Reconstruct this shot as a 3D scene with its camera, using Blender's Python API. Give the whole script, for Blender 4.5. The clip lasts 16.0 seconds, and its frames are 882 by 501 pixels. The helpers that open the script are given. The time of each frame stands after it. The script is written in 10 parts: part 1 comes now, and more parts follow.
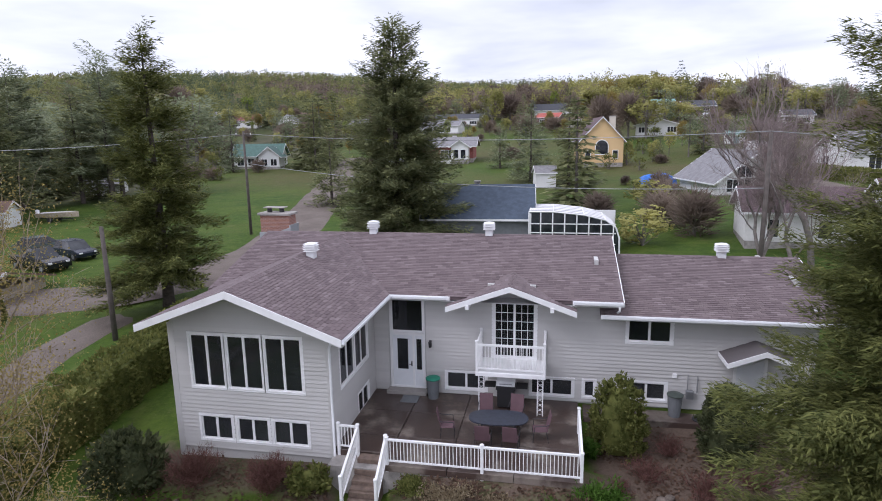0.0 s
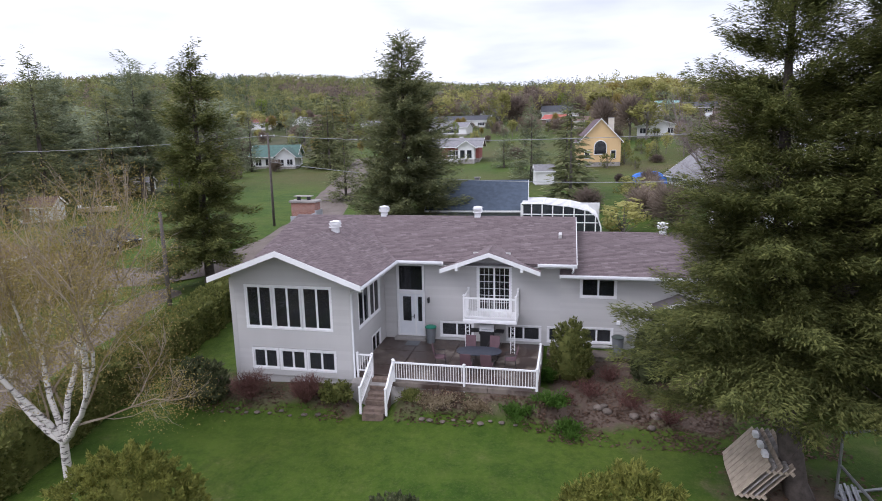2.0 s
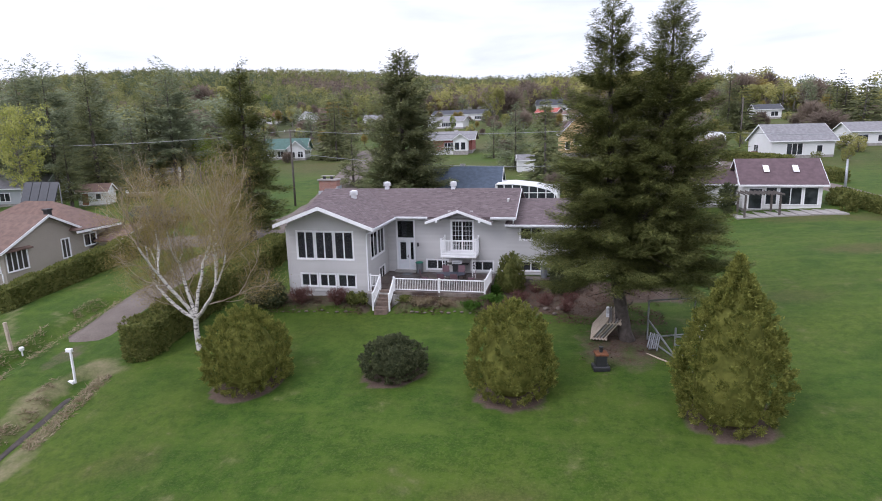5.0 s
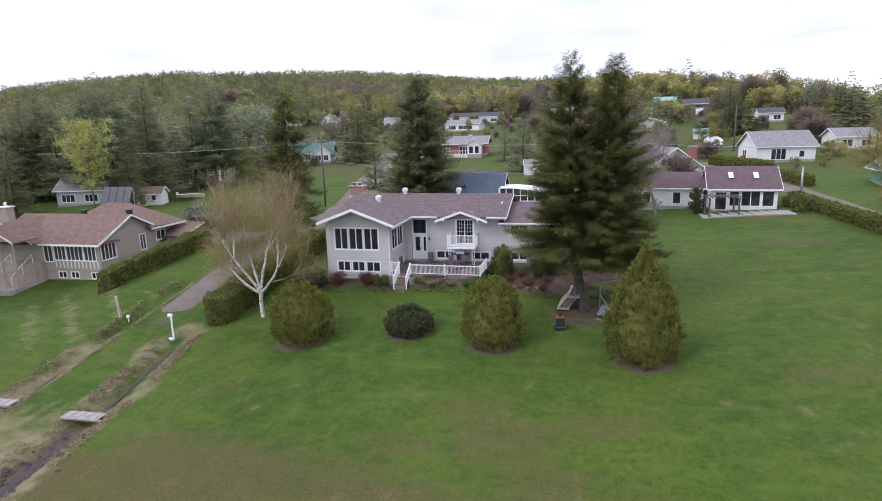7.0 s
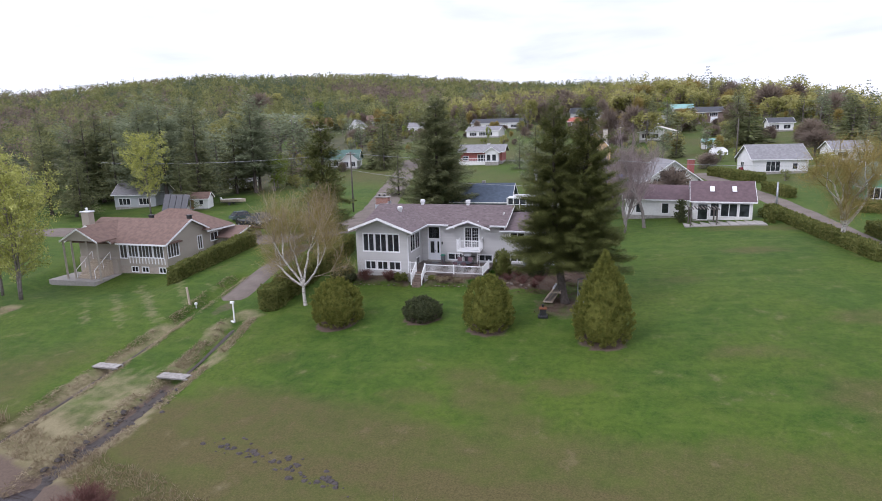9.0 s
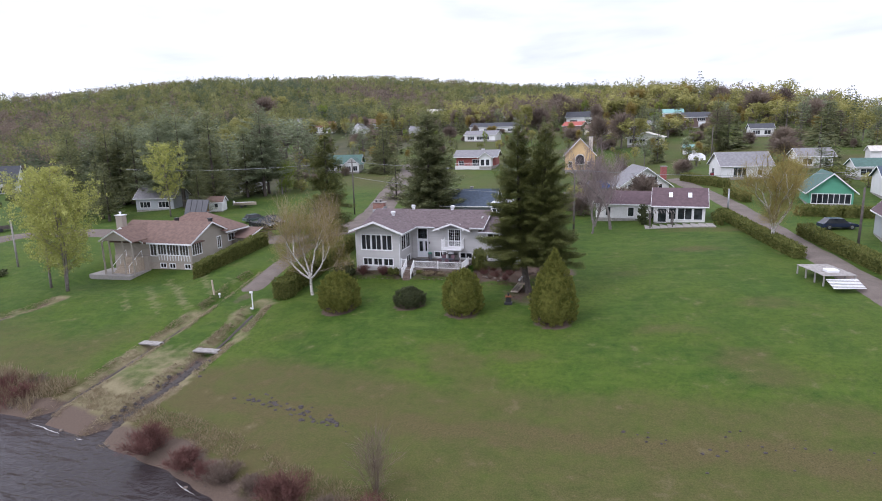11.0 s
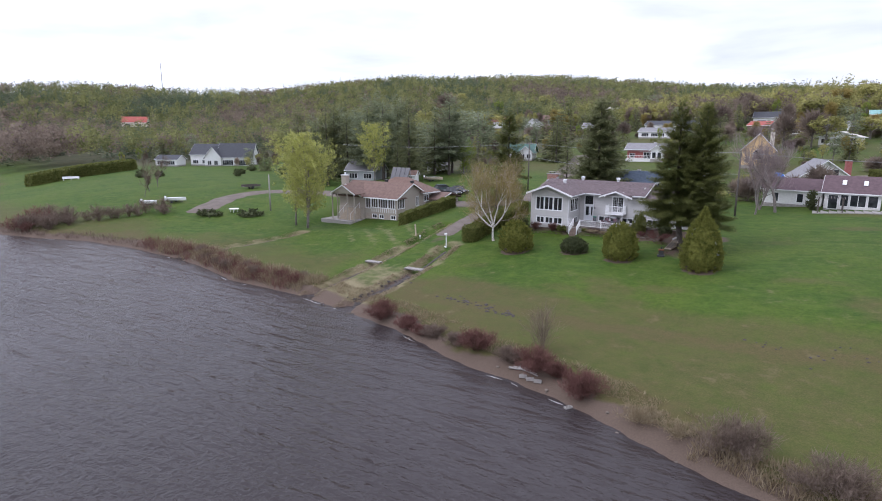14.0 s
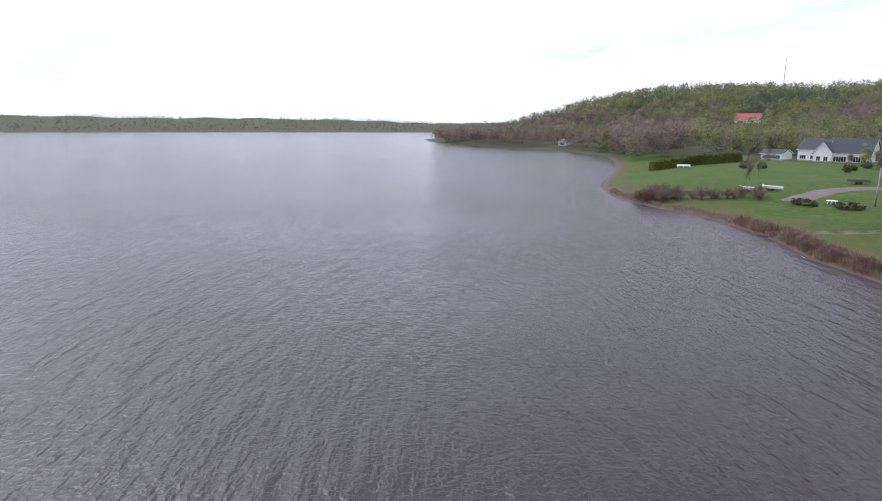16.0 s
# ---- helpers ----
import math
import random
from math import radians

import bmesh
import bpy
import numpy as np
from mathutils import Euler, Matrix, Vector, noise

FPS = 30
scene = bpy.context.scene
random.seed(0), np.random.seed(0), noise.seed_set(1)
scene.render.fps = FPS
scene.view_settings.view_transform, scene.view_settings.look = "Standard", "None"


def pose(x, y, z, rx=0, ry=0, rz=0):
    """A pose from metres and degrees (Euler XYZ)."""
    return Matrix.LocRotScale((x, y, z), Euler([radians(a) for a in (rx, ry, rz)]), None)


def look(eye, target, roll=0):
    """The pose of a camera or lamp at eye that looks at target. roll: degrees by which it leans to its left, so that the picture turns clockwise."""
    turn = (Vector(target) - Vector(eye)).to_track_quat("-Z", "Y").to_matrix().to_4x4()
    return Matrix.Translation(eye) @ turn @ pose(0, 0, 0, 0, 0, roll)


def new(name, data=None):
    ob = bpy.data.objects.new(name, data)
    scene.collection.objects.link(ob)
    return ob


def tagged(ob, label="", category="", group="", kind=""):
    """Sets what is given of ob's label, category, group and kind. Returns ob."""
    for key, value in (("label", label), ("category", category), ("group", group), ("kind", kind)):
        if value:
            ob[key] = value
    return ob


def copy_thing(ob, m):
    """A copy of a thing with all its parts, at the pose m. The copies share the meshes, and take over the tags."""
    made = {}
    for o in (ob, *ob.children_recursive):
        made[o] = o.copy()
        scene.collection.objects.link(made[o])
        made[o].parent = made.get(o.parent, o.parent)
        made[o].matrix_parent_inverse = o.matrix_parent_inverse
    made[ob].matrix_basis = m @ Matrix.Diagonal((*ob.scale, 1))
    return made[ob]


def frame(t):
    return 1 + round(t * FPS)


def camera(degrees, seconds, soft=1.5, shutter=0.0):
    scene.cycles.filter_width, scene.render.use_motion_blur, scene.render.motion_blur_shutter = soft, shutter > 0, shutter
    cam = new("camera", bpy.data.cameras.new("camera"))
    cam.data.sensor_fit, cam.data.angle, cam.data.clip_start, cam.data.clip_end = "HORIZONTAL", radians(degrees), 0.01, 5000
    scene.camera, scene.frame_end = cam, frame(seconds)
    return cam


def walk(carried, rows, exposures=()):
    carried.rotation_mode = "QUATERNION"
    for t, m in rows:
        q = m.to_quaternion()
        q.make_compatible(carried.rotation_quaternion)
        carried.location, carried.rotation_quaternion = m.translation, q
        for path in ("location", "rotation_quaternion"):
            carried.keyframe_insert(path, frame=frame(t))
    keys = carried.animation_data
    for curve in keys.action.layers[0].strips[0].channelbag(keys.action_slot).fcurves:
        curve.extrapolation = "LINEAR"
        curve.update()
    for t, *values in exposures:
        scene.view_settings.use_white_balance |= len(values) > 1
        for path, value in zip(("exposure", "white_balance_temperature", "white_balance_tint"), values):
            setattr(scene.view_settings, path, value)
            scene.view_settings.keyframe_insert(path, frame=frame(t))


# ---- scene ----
cam = camera(74.1, 16.0, soft=1.0)
PATH = [
    (0, (7.339, -17.480, 10.699), (3.568, 1.776, 6.826), -1.00),
    (0.5, (7.668, -18.697, 10.689), (3.714, 0.525, 6.833), -1.12),
    (1, (8.145, -20.269, 10.687), (4.100, -1.062, 6.848), -1.05),
    (1.5, (8.707, -21.977, 10.665), (4.612, -2.777, 6.843), -1.03),
    (2, (9.335, -23.899, 10.677), (5.214, -4.707, 6.849), -1.12),
    (2.5, (9.971, -26.122, 10.698), (5.831, -6.932, 6.877), -1.27),
    (3, (10.567, -28.285, 10.684), (6.428, -9.107, 6.802), -1.14),
    (3.5, (11.216, -30.588, 10.741), (7.129, -11.424, 6.737), -1.09),
    (4, (11.954, -32.678, 10.611), (7.860, -13.522, 6.575), -1.27),
    (6.5, (16.110, -45.893, 12.045), (11.522, -26.864, 7.938), -1.55),
    (7, (17.039, -48.293, 12.616), (12.224, -29.318, 8.517), -1.63),
    (7.5, (18.006, -50.718, 13.261), (13.097, -31.764, 9.180), -1.61),
    (8, (18.925, -53.089, 13.803), (13.718, -34.209, 9.745), -1.58),
    (8.5, (19.883, -55.500, 14.379), (14.391, -36.702, 10.322), -1.50),
    (9, (20.928, -57.932, 14.947), (15.352, -39.158, 10.892), -1.41),
    (11.5, (27.028, -70.003, 17.088), (21.228, -51.296, 13.038), -1.53),
    (12, (27.721, -72.447, 16.584), (21.544, -53.850, 12.584), -1.33),
    (12.5, (28.432, -75.095, 15.954), (21.503, -56.756, 11.994), -1.00),
    (13, (29.430, -77.846, 15.179), (21.660, -59.846, 11.229), -0.64),
    (13.5, (30.036, -80.592, 14.192), (21.348, -63.009, 10.274), -0.17),
    (14, (30.900, -82.600, 13.600), (20.271, -66.134, 9.615), 0.24),
    (14.5, (32.900, -85.400, 13.750), (18.592, -72.076, 9.538), 0.13),
    (15, (35.800, -87.300, 13.300), (18.579, -78.020, 9.137), -0.50),
    (15.5, (39.800, -89.000, 12.900), (20.940, -83.789, 8.758), -0.15),
    (16, (44.400, -90.600, 12.200), (24.852, -89.614, 8.088), 0.14),
]
walk(cam, [(t, look(eye, target, roll)) for t, eye, target, roll in PATH], exposures=((0.0, 0.1, 5850, 22), (3.0, 0.28, 5850, 22), (12.0, 0.26, 5800, 22), (16.0, 0.22, 5700, 21)))

# ---- light ----
world = bpy.data.worlds.new("overcast_sky")
scene.world = world
world.use_nodes = True
wn, wl = world.node_tree.nodes, world.node_tree.links
wn.clear()
SUN_EL, SUN_ROT = radians(46), radians(228)


def wnode(kind, **values):
    n = wn.new(kind)
    for key, value in values.items():
        n.inputs[key].default_value = value
    return n


sky = wn.new("ShaderNodeTexSky")
sky.sky_type, sky.sun_disc = "NISHITA", False
sky.sun_elevation, sky.sun_rotation = SUN_EL, SUN_ROT
wtex = wn.new("ShaderNodeTexCoord")
wsep = wn.new("ShaderNodeSeparateXYZ")
wl.new(wtex.outputs["Generated"], wsep.inputs[0])
# cloud deck: the way up is projected on a flat layer, so clouds grow thin towards the horizon
wz = wn.new("ShaderNodeMath")
wz.operation = "MAXIMUM"
wl.new(wsep.outputs["Z"], wz.inputs[0])
wz.inputs[1].default_value = 0.0
wza = wn.new("ShaderNodeMath")
wza.operation = "ADD"
wl.new(wz.outputs[0], wza.inputs[0])
wza.inputs[1].default_value = 0.12
wdiv = wn.new("ShaderNodeVectorMath")
wdiv.operation = "DIVIDE"
wl.new(wtex.outputs["Generated"], wdiv.inputs[0])
wcomb = wn.new("ShaderNodeCombineXYZ")
for i in range(3):
    wl.new(wza.outputs[0], wcomb.inputs[i])
wl.new(wcomb.outputs[0], wdiv.inputs[1])
wnoise = wnode("ShaderNodeTexNoise", Scale=0.7, Detail=5.0, Roughness=0.5, Distortion=0.2)
wl.new(wdiv.outputs[0], wnoise.inputs["Vector"])
wramp = wn.new("ShaderNodeValToRGB")
wl.new(wnoise.outputs["Fac"], wramp.inputs[0])
wramp.color_ramp.elements[0].position, wramp.color_ramp.elements[0].color = 0.34, (0.53, 0.555, 0.555, 1)
wramp.color_ramp.elements[1].position, wramp.color_ramp.elements[1].color = 0.74, (1.0, 1.0, 1.0, 1)
wsky = wn.new("ShaderNodeMix")
wsky.data_type = "RGBA"
wsky.inputs[0].default_value = 0.93
wskys = wn.new("ShaderNodeVectorMath")
wskys.operation = "SCALE"
wskys.inputs["Scale"].default_value = 0.10
wl.new(sky.outputs[0], wskys.inputs[0])
wl.new(wskys.outputs[0], wsky.inputs[6])
# the deck is brighter round the hidden sun
wdot = wn.new("ShaderNodeVectorMath")
wdot.operation = "DOT_PRODUCT"
wl.new(wtex.outputs["Generated"], wdot.inputs[0])
wdot.inputs[1].default_value = (math.sin(SUN_ROT) * math.cos(SUN_EL), math.cos(SUN_ROT) * math.cos(SUN_EL), math.sin(SUN_EL))
wglow = wn.new("ShaderNodeMapRange")
wl.new(wdot.outputs["Value"], wglow.inputs["Value"])
for k, v in (("From Min", -0.2), ("From Max", 1.0), ("To Min", 0.92), ("To Max", 1.15)):
    wglow.inputs[k].default_value = v
wlit = wn.new("ShaderNodeVectorMath")
wlit.operation = "SCALE"
wl.new(wramp.outputs[0], wlit.inputs[0])
wover = wn.new("ShaderNodeMapRange")
wl.new(wz.outputs[0], wover.inputs["Value"])
for k, v in (("From Min", 0.0), ("From Max", 0.75), ("To Min", 0.81), ("To Max", 1.06)):
    wover.inputs[k].default_value = v
wboth = wn.new("ShaderNodeMath")
wboth.operation = "MULTIPLY"
wl.new(wglow.outputs[0], wboth.inputs[0])
wl.new(wover.outputs[0], wboth.inputs[1])
wl.new(wboth.outputs[0], wlit.inputs["Scale"])
wl.new(wlit.outputs[0], wsky.inputs[7])
wbg = wnode("ShaderNodeBackground", Strength=1.66)
wl.new(wsky.outputs[2], wbg.inputs["Color"])
wout = wn.new("ShaderNodeOutputWorld")
wl.new(wbg.outputs[0], wout.inputs[0])

sun_data = bpy.data.lights.new("sun", "SUN")
sun_data.energy, sun_data.angle, sun_data.color = 1.3, radians(25), (1.0, 0.97, 0.92)
sun = new("sun", sun_data)
sun.matrix_world = look((0, 0, 100), Vector((0, 0, 100)) - Vector((math.sin(SUN_ROT) * math.cos(SUN_EL), math.cos(SUN_ROT) * math.cos(SUN_EL), math.sin(SUN_EL))))
scene.view_settings.exposure = 0.0

# ---- materials ----
MATS = {}


class Nodes:
    """A material with a few short ways to add nodes."""

    def __init__(self, name, rough=0.8, metal=0.0):
        self.m = bpy.data.materials.new(name)
        self.m.use_nodes = True
        self.t = self.m.node_tree
        self.p = self.t.nodes["Principled BSDF"]
        self.p.inputs["Roughness"].default_value, self.p.inputs["Metallic"].default_value = rough, metal
        self.x = None
        MATS[name] = self.m

    def add(self, kind, **values):
        n = self.t.nodes.new(kind)
        for key, value in values.items():
            if key in n.inputs:
                n.inputs[key].default_value = value
            else:
                setattr(n, key, value)
        return n

    def link(self, a, b):
        self.t.links.new(a, b)

    def where(self):
        if self.x is None:
            self.x = self.add("ShaderNodeNewGeometry").outputs["Position"]
        return self.x

    def local(self):
        return self.add("ShaderNodeTexCoord").outputs["Object"]

    def noise(self, scale, detail=4.0, rough=0.55, at=None, stretch=None):
        n = self.add("ShaderNodeTexNoise", Scale=scale, Detail=detail, Roughness=rough)
        src = at or self.where()
        if stretch:
            mp = self.add("ShaderNodeMapping", Scale=stretch)
            self.link(src, mp.inputs[0])
            src = mp.outputs[0]
        self.link(src, n.inputs["Vector"])
        return n.outputs["Fac"]

    def ramp(self, fac, *stops):
        n = self.add("ShaderNodeValToRGB")
        self.link(fac, n.inputs[0])
        e = n.color_ramp.elements
        while len(e) < len(stops):
            e.new(0.5)
        for k, (at, c) in zip(e, stops):
            k.position, k.color = at, (*c, 1) if len(c) == 3 else c
        return n.outputs[0]

    def mix(self, fac, a, b, blend="MIX"):
        n = self.add("ShaderNodeMix", data_type="RGBA", blend_type=blend)
        for sock, v in ((n.inputs[0], fac), (n.inputs[6], a), (n.inputs[7], b)):
            if isinstance(v, (int, float)):
                sock.default_value = v
            elif isinstance(v, tuple):
                sock.default_value = (*v, 1)
            else:
                self.link(v, sock)
        return n.outputs[2]

    def math(self, op, a, b=0.0):
        n = self.add("ShaderNodeMath", operation=op)
        for sock, v in ((n.inputs[0], a), (n.inputs[1], b)):
            if isinstance(v, (int, float)):
                sock.default_value = v
            else:
                self.link(v, sock)
        return n.outputs[0]

    def color(self, c):
        if isinstance(c, tuple):
            self.p.inputs["Base Color"].default_value = (*c, 1)
        else:
            self.link(c, self.p.inputs["Base Color"])
        return self

    def bump(self, height, strength=0.3, distance=0.02):
        n = self.add("ShaderNodeBump", Strength=strength, Distance=distance)
        self.link(height, n.inputs["Height"])
        self.link(n.outputs[0], self.p.inputs["Normal"])
        return self

    def rough(self, v):
        self.link(v, self.p.inputs["Roughness"])
        return self


def plain(name, c, rough=0.6, metal=0.0, vary=0.12, scale=3.0, grain=40.0, bump=0.15):
    """A painted or bare surface with two scales of variation and a fine grain."""
    n = Nodes(name, rough, metal)
    dark, light = tuple(v * (1 - vary) for v in c), tuple(min(1, v * (1 + vary)) for v in c)
    base = n.ramp(n.noise(scale), (0.35, dark), (0.65, light))
    fine = n.noise(grain, 3.0)
    n.color(n.mix(0.25, base, n.ramp(fine, (0.3, dark), (0.7, light))))
    n.bump(fine, bump, 0.004)
    return n.m


def leafy(name, dark, mid, light, rough=0.7, trans=0.35, scale=1.2, leaf=0.5):
    """Foliage: a colour that differs from clump to clump and from leaf to leaf."""
    n = Nodes(name, rough)
    geo = n.add("ShaderNodeNewGeometry")
    isl = n.ramp(geo.outputs["Random Per Island"], (0.0, dark), (0.5, mid), (1.0, light))
    big = n.ramp(n.noise(scale, 3.0), (0.35, dark), (0.68, light))
    n.color(n.mix(1 - leaf, isl, big))
    n.p.inputs["Specular IOR Level"].default_value = 0.15
    # thin leaves let some light through
    glow = n.add("ShaderNodeBsdfTranslucent")
    n.link(n.p.inputs["Base Color"].links[0].from_socket, glow.inputs["Color"])
    both = n.add("ShaderNodeMixShader", Fac=trans)
    n.link(n.p.outputs[0], both.inputs[1])
    n.link(glow.outputs[0], both.inputs[2])
    n.link(both.outputs[0], n.t.nodes["Material Output"].inputs["Surface"])
    return n.m

# ---- the lie of the land ----
LAKE = -6.0
SHORE_X = (-5000, -2500, -1250, -930, -880, -690, -600, -500, -420, -333, -270, -210, -140, -118, -99, -85, -77, -66, -51, -42, -33, -20, -11, -0.4, 6, 17, 27, 60, 200, 5000)
SHORE_Y = (1500, 1000, 600, 250, -72, -60, -45, 5, 34, 37, 20, -1, -30.5, -35, -35.8, -32.5, -30.2, -29.4, -30.2, -32.3, -34, -34.6, -36.2, -39, -41.4, -44.2, -48.4, -58, -96, -900)


def smooth(a, b, v):
    t = np.clip((v - a) / (b - a), 0, 1)
    return t * t * (3 - 2 * t)


def wob(x, y, s, seed=0.0):
    """Cheap smooth wobble in -1 to 1."""
    return (np.sin(x / s * 1.7 + seed) * np.cos(y / s * 1.3 - seed * 2) + np.sin((x + y) / s * 2.9 + seed * 3) * 0.5 + np.cos((x - 2 * y) / s * 4.3 + seed) * 0.25) / 1.75


def shore(x):
    return np.interp(x, SHORE_X, SHORE_Y) + 0.5 * wob(x, 0 * x, 9.0, 1.0) + 0.15 * wob(x, 0 * x, 2.2, 2.0)


def to_line(x, y, line):
    """Distance to a polyline."""
    best = np.full(np.shape(x), 1e9)
    for (ax, ay), (bx, by) in zip(line[:-1], line[1:]):
        dx, dy = bx - ax, by - ay
        t = np.clip(((x - ax) * dx + (y - ay) * dy) / (dx * dx + dy * dy), 0, 1)
        best = np.minimum(best, np.hypot(x - ax - t * dx, y - ay - t * dy))
    return best


DITCH_A = ((-19.6, -36.5), (-19.4, -29), (-20.0, -21.2), (-20.4, -14), (-20.4, -9.5), (-21.2, 0.0))
DITCH_B = ((-12.4, -38.5), (-12.0, -30), (-12.5, -21.6), (-13.0, -16), (-13.8, -11.0))
DITCH_C = ((-53.5, -34), (-49, -24), (-45.5, -15.5), (-44, -11))
DRIVE = ((-17.6, -7.6), (-17.9, -4.0), (-19.5, 3.5), (-20.3, 9.0), (-20.2, 15.0))
ROAD = ((-78, -9.0), (-81.5, -1.0), (-86, 8.0), (-84, 17.0), (-68, 19.0), (-50, 16.5), (-36, 15.0), (-24, 17.0), (-19.0, 22.0), (-18.8, 32), (-21.5, 46), (-26.5, 64), (-30.5, 80), (-36, 100), (-44, 130))
STREET = ((53.0, -22), (51.0, -6), (49.5, 5), (48.4, 16), (47.0, 31), (45.0, 48), (42.0, 62), (38.5, 80))
CROSS = ((-260, 150), (-120, 118), (-44, 112), (10, 140), (60, 132), (120, 128), (260, 150))


def ground(x, y):
    x, y = np.asarray(x, float), np.asarray(y, float)
    s = y - shore(x)
    # beach, lawn and village slope by the way inland
    h = np.interp(s, (-400, -60, -8, 0, 2.2, 5, 17, 28, 35, 41, 46, 60, 75, 110, 150, 310, 420, 5000),
                  (-16, -13, -7.2, -6.05, -5.35, -5.1, -3.95, -2.25, -1.45, -1.0, -0.55, 0.3, 0.8, 2.5, 4.5, 17, 22, 22))
    right = smooth(22, 40, x) * smooth(15, 50, s)
    h = h + right * 0.9
    # the house terrace
    h = h + 0.55 * smooth(2.2, 5.5, y) * smooth(-8.5, -6.5, x) * smooth(20, 16, x) * smooth(20, 14, y)
    # planted banks before the wing and the terrace
    bank = smooth(-3.0, -1.2, y) * smooth(-9.5, -7.0, x) * smooth(0.6, -0.2, x) * smooth(3.0, 0.5, y) * 0.62
    bank = np.maximum(bank, smooth(-2.7, -0.8, y) * smooth(2.1, 2.6, x) * smooth(9.6, 8.6, x) * smooth(1.5, 0.2, y) * 0.85)
    h = h + bank
    left = smooth(-24, -32, x) * smooth(5, 30, s)
    h = h - left * 0.3 * smooth(60, 20, s)
    # lower ground before the bungalow's basement
    h = h - 0.85 * smooth(-51, -47, x) * smooth(-27, -32, x) * smooth(-11, -3, y) * smooth(10, 2.5, y)
    # the low cape and its fields
    cape = smooth(-60, -90, x) * smooth(-330, -230, x)
    h = np.where(s > 0, h + cape * smooth(6, 40, s) * np.clip(1.2 - 0.035 * s, -2.8, 1.2), h)
    # wooded hills
    dx, dy = x - 28, y + 75
    r, az = np.hypot(dx, dy), np.degrees(np.arctan2(-dx, dy))
    top = np.interp(az, (-180, -90, -50, -25, -19, -14, -7, 0, 6, 12, 20, 37, 50, 60, 68, 75, 80, 85, 95, 180), (0, 4, 2, 0, 0, 3, 9, 14, 26, 50, 75, 73, 44, 40, 39, 30, 15, 2, 0, 0))
    r0 = np.interp(az, (-180, 0, 12, 25, 45, 60, 75, 90, 180), (150, 330, 330, 330, 330, 350, 420, 500, 500))
    hill = top * smooth(r0, r0 + np.interp(az, (-10, 0, 12, 20, 55, 70), (170, 200, 600, 740, 680, 420)), r) * (1 + 0.07 * wob(x, y, 190.0, 0.4))
    h = h + np.where(s > 0, hill * smooth(0, 140, s), 0)
    # the ridge falls off behind the street
    h = h - np.interp(az, (-180, -90, -32, -20, -13, -9, 180), (0, 0, 13, 9, 3, 0, 0)) * smooth(255, 345, r)
    # the far side of the lake
    far = smooth(2150, 3000, r) * np.interp(az, (-180, -150, 60, 74, 84, 96, 110, 130, 180), (20, 30, 34, 56, 48, 56, 70, 54, 30)) * (1 + 0.3 * wob(x, y, 420.0, 2.1))
    h = np.where(s < 0, h + far * smooth(0, -200, s), h)
    land = smooth(1, 6, s)
    h = h + land * (0.06 * wob(x, y, 7.0, 0.3) + 0.03 * wob(x, y, 2.1, 1.3)) * smooth(4, -2, y)
    h = h - 0.55 * smooth(1.1, 0.2, to_line(x, y, DITCH_A)) - 0.5 * smooth(1.3, 0.3, to_line(x, y, DITCH_B)) - 0.4 * smooth(1.0, 0.2, to_line(x, y, DITCH_C))
    return h


def g(x, y):
    return float(ground(x, y))


# ---- ground sheet ----
def stretched(mid, half, count, a):
    return mid + half * np.sinh(a * np.linspace(-1, 1, count)) / math.sinh(a)


GX, GY = stretched(-5, 4600, 430, 6.4), stretched(-12, 4600, 430, 6.4)
xx, yy = np.meshgrid(GX, GY)
zz = ground(xx, yy)
for line, half in ((DRIVE, 2.2), (ROAD, 3.6), (STREET, 2.4), (CROSS, 4.0)):
    zz = zz - 0.12 * smooth(half + 1.2, half, to_line(xx, yy, line))


def sheet(name, xs, ys, zs, material):
    ny, nx = zs.shape
    me = bpy.data.meshes.new(name)
    co = np.stack([xs, ys, zs], -1).reshape(-1, 3)
    idx = np.arange(nx * ny).reshape(ny, nx)
    quads = np.stack([idx[:-1, :-1], idx[:-1, 1:], idx[1:, 1:], idx[1:, :-1]], -1).reshape(-1, 4)
    me.from_pydata(co.tolist(), [], quads.tolist())
    me.polygons.foreach_set("use_smooth", [True] * len(me.polygons))
    me.materials.append(material)
    return new(name, me)


n = Nodes("meadow", 0.9)
att = n.add("ShaderNodeVertexColor", layer_name="cover")
sep = n.add("ShaderNodeSeparateColor")
n.link(att.outputs["Color"], sep.inputs[0])
fine, mid_, big = n.noise(9.0, 6.0, 0.7), n.noise(0.9, 5.0, 0.6), n.noise(0.12, 4.0)
lawn = n.mix(n.ramp(mid_, (0.3, (0, 0, 0)), (0.7, (1, 1, 1))), (0.025, 0.058, 0.004), (0.056, 0.104, 0.009))
lawn = n.mix(n.ramp(big, (0.42, (0, 0, 0)), (0.62, (0.6, 0.6, 0.6))), lawn, (0.078, 0.110, 0.012))
mott = n.noise(2.6, 5.0, 0.7)
lawn = n.mix(n.ramp(mott, (0.38, (0.55, 0.55, 0.55)), (0.58, (0, 0, 0))), lawn, (0.020, 0.046, 0.004))
streak = n.noise(0.5, 4.0, 0.6, stretch=(0.55, 1.6, 1.0))
lawn = n.mix(n.ramp(streak, (0.50, (0, 0, 0)), (0.68, (0.7, 0.7, 0.7))), lawn, (0.066, 0.104, 0.012))
lawn = n.mix(n.ramp(fine, (0.50, (0, 0, 0)), (0.72, (0.42, 0.42, 0.42))), lawn, (0.110, 0.126, 0.034))
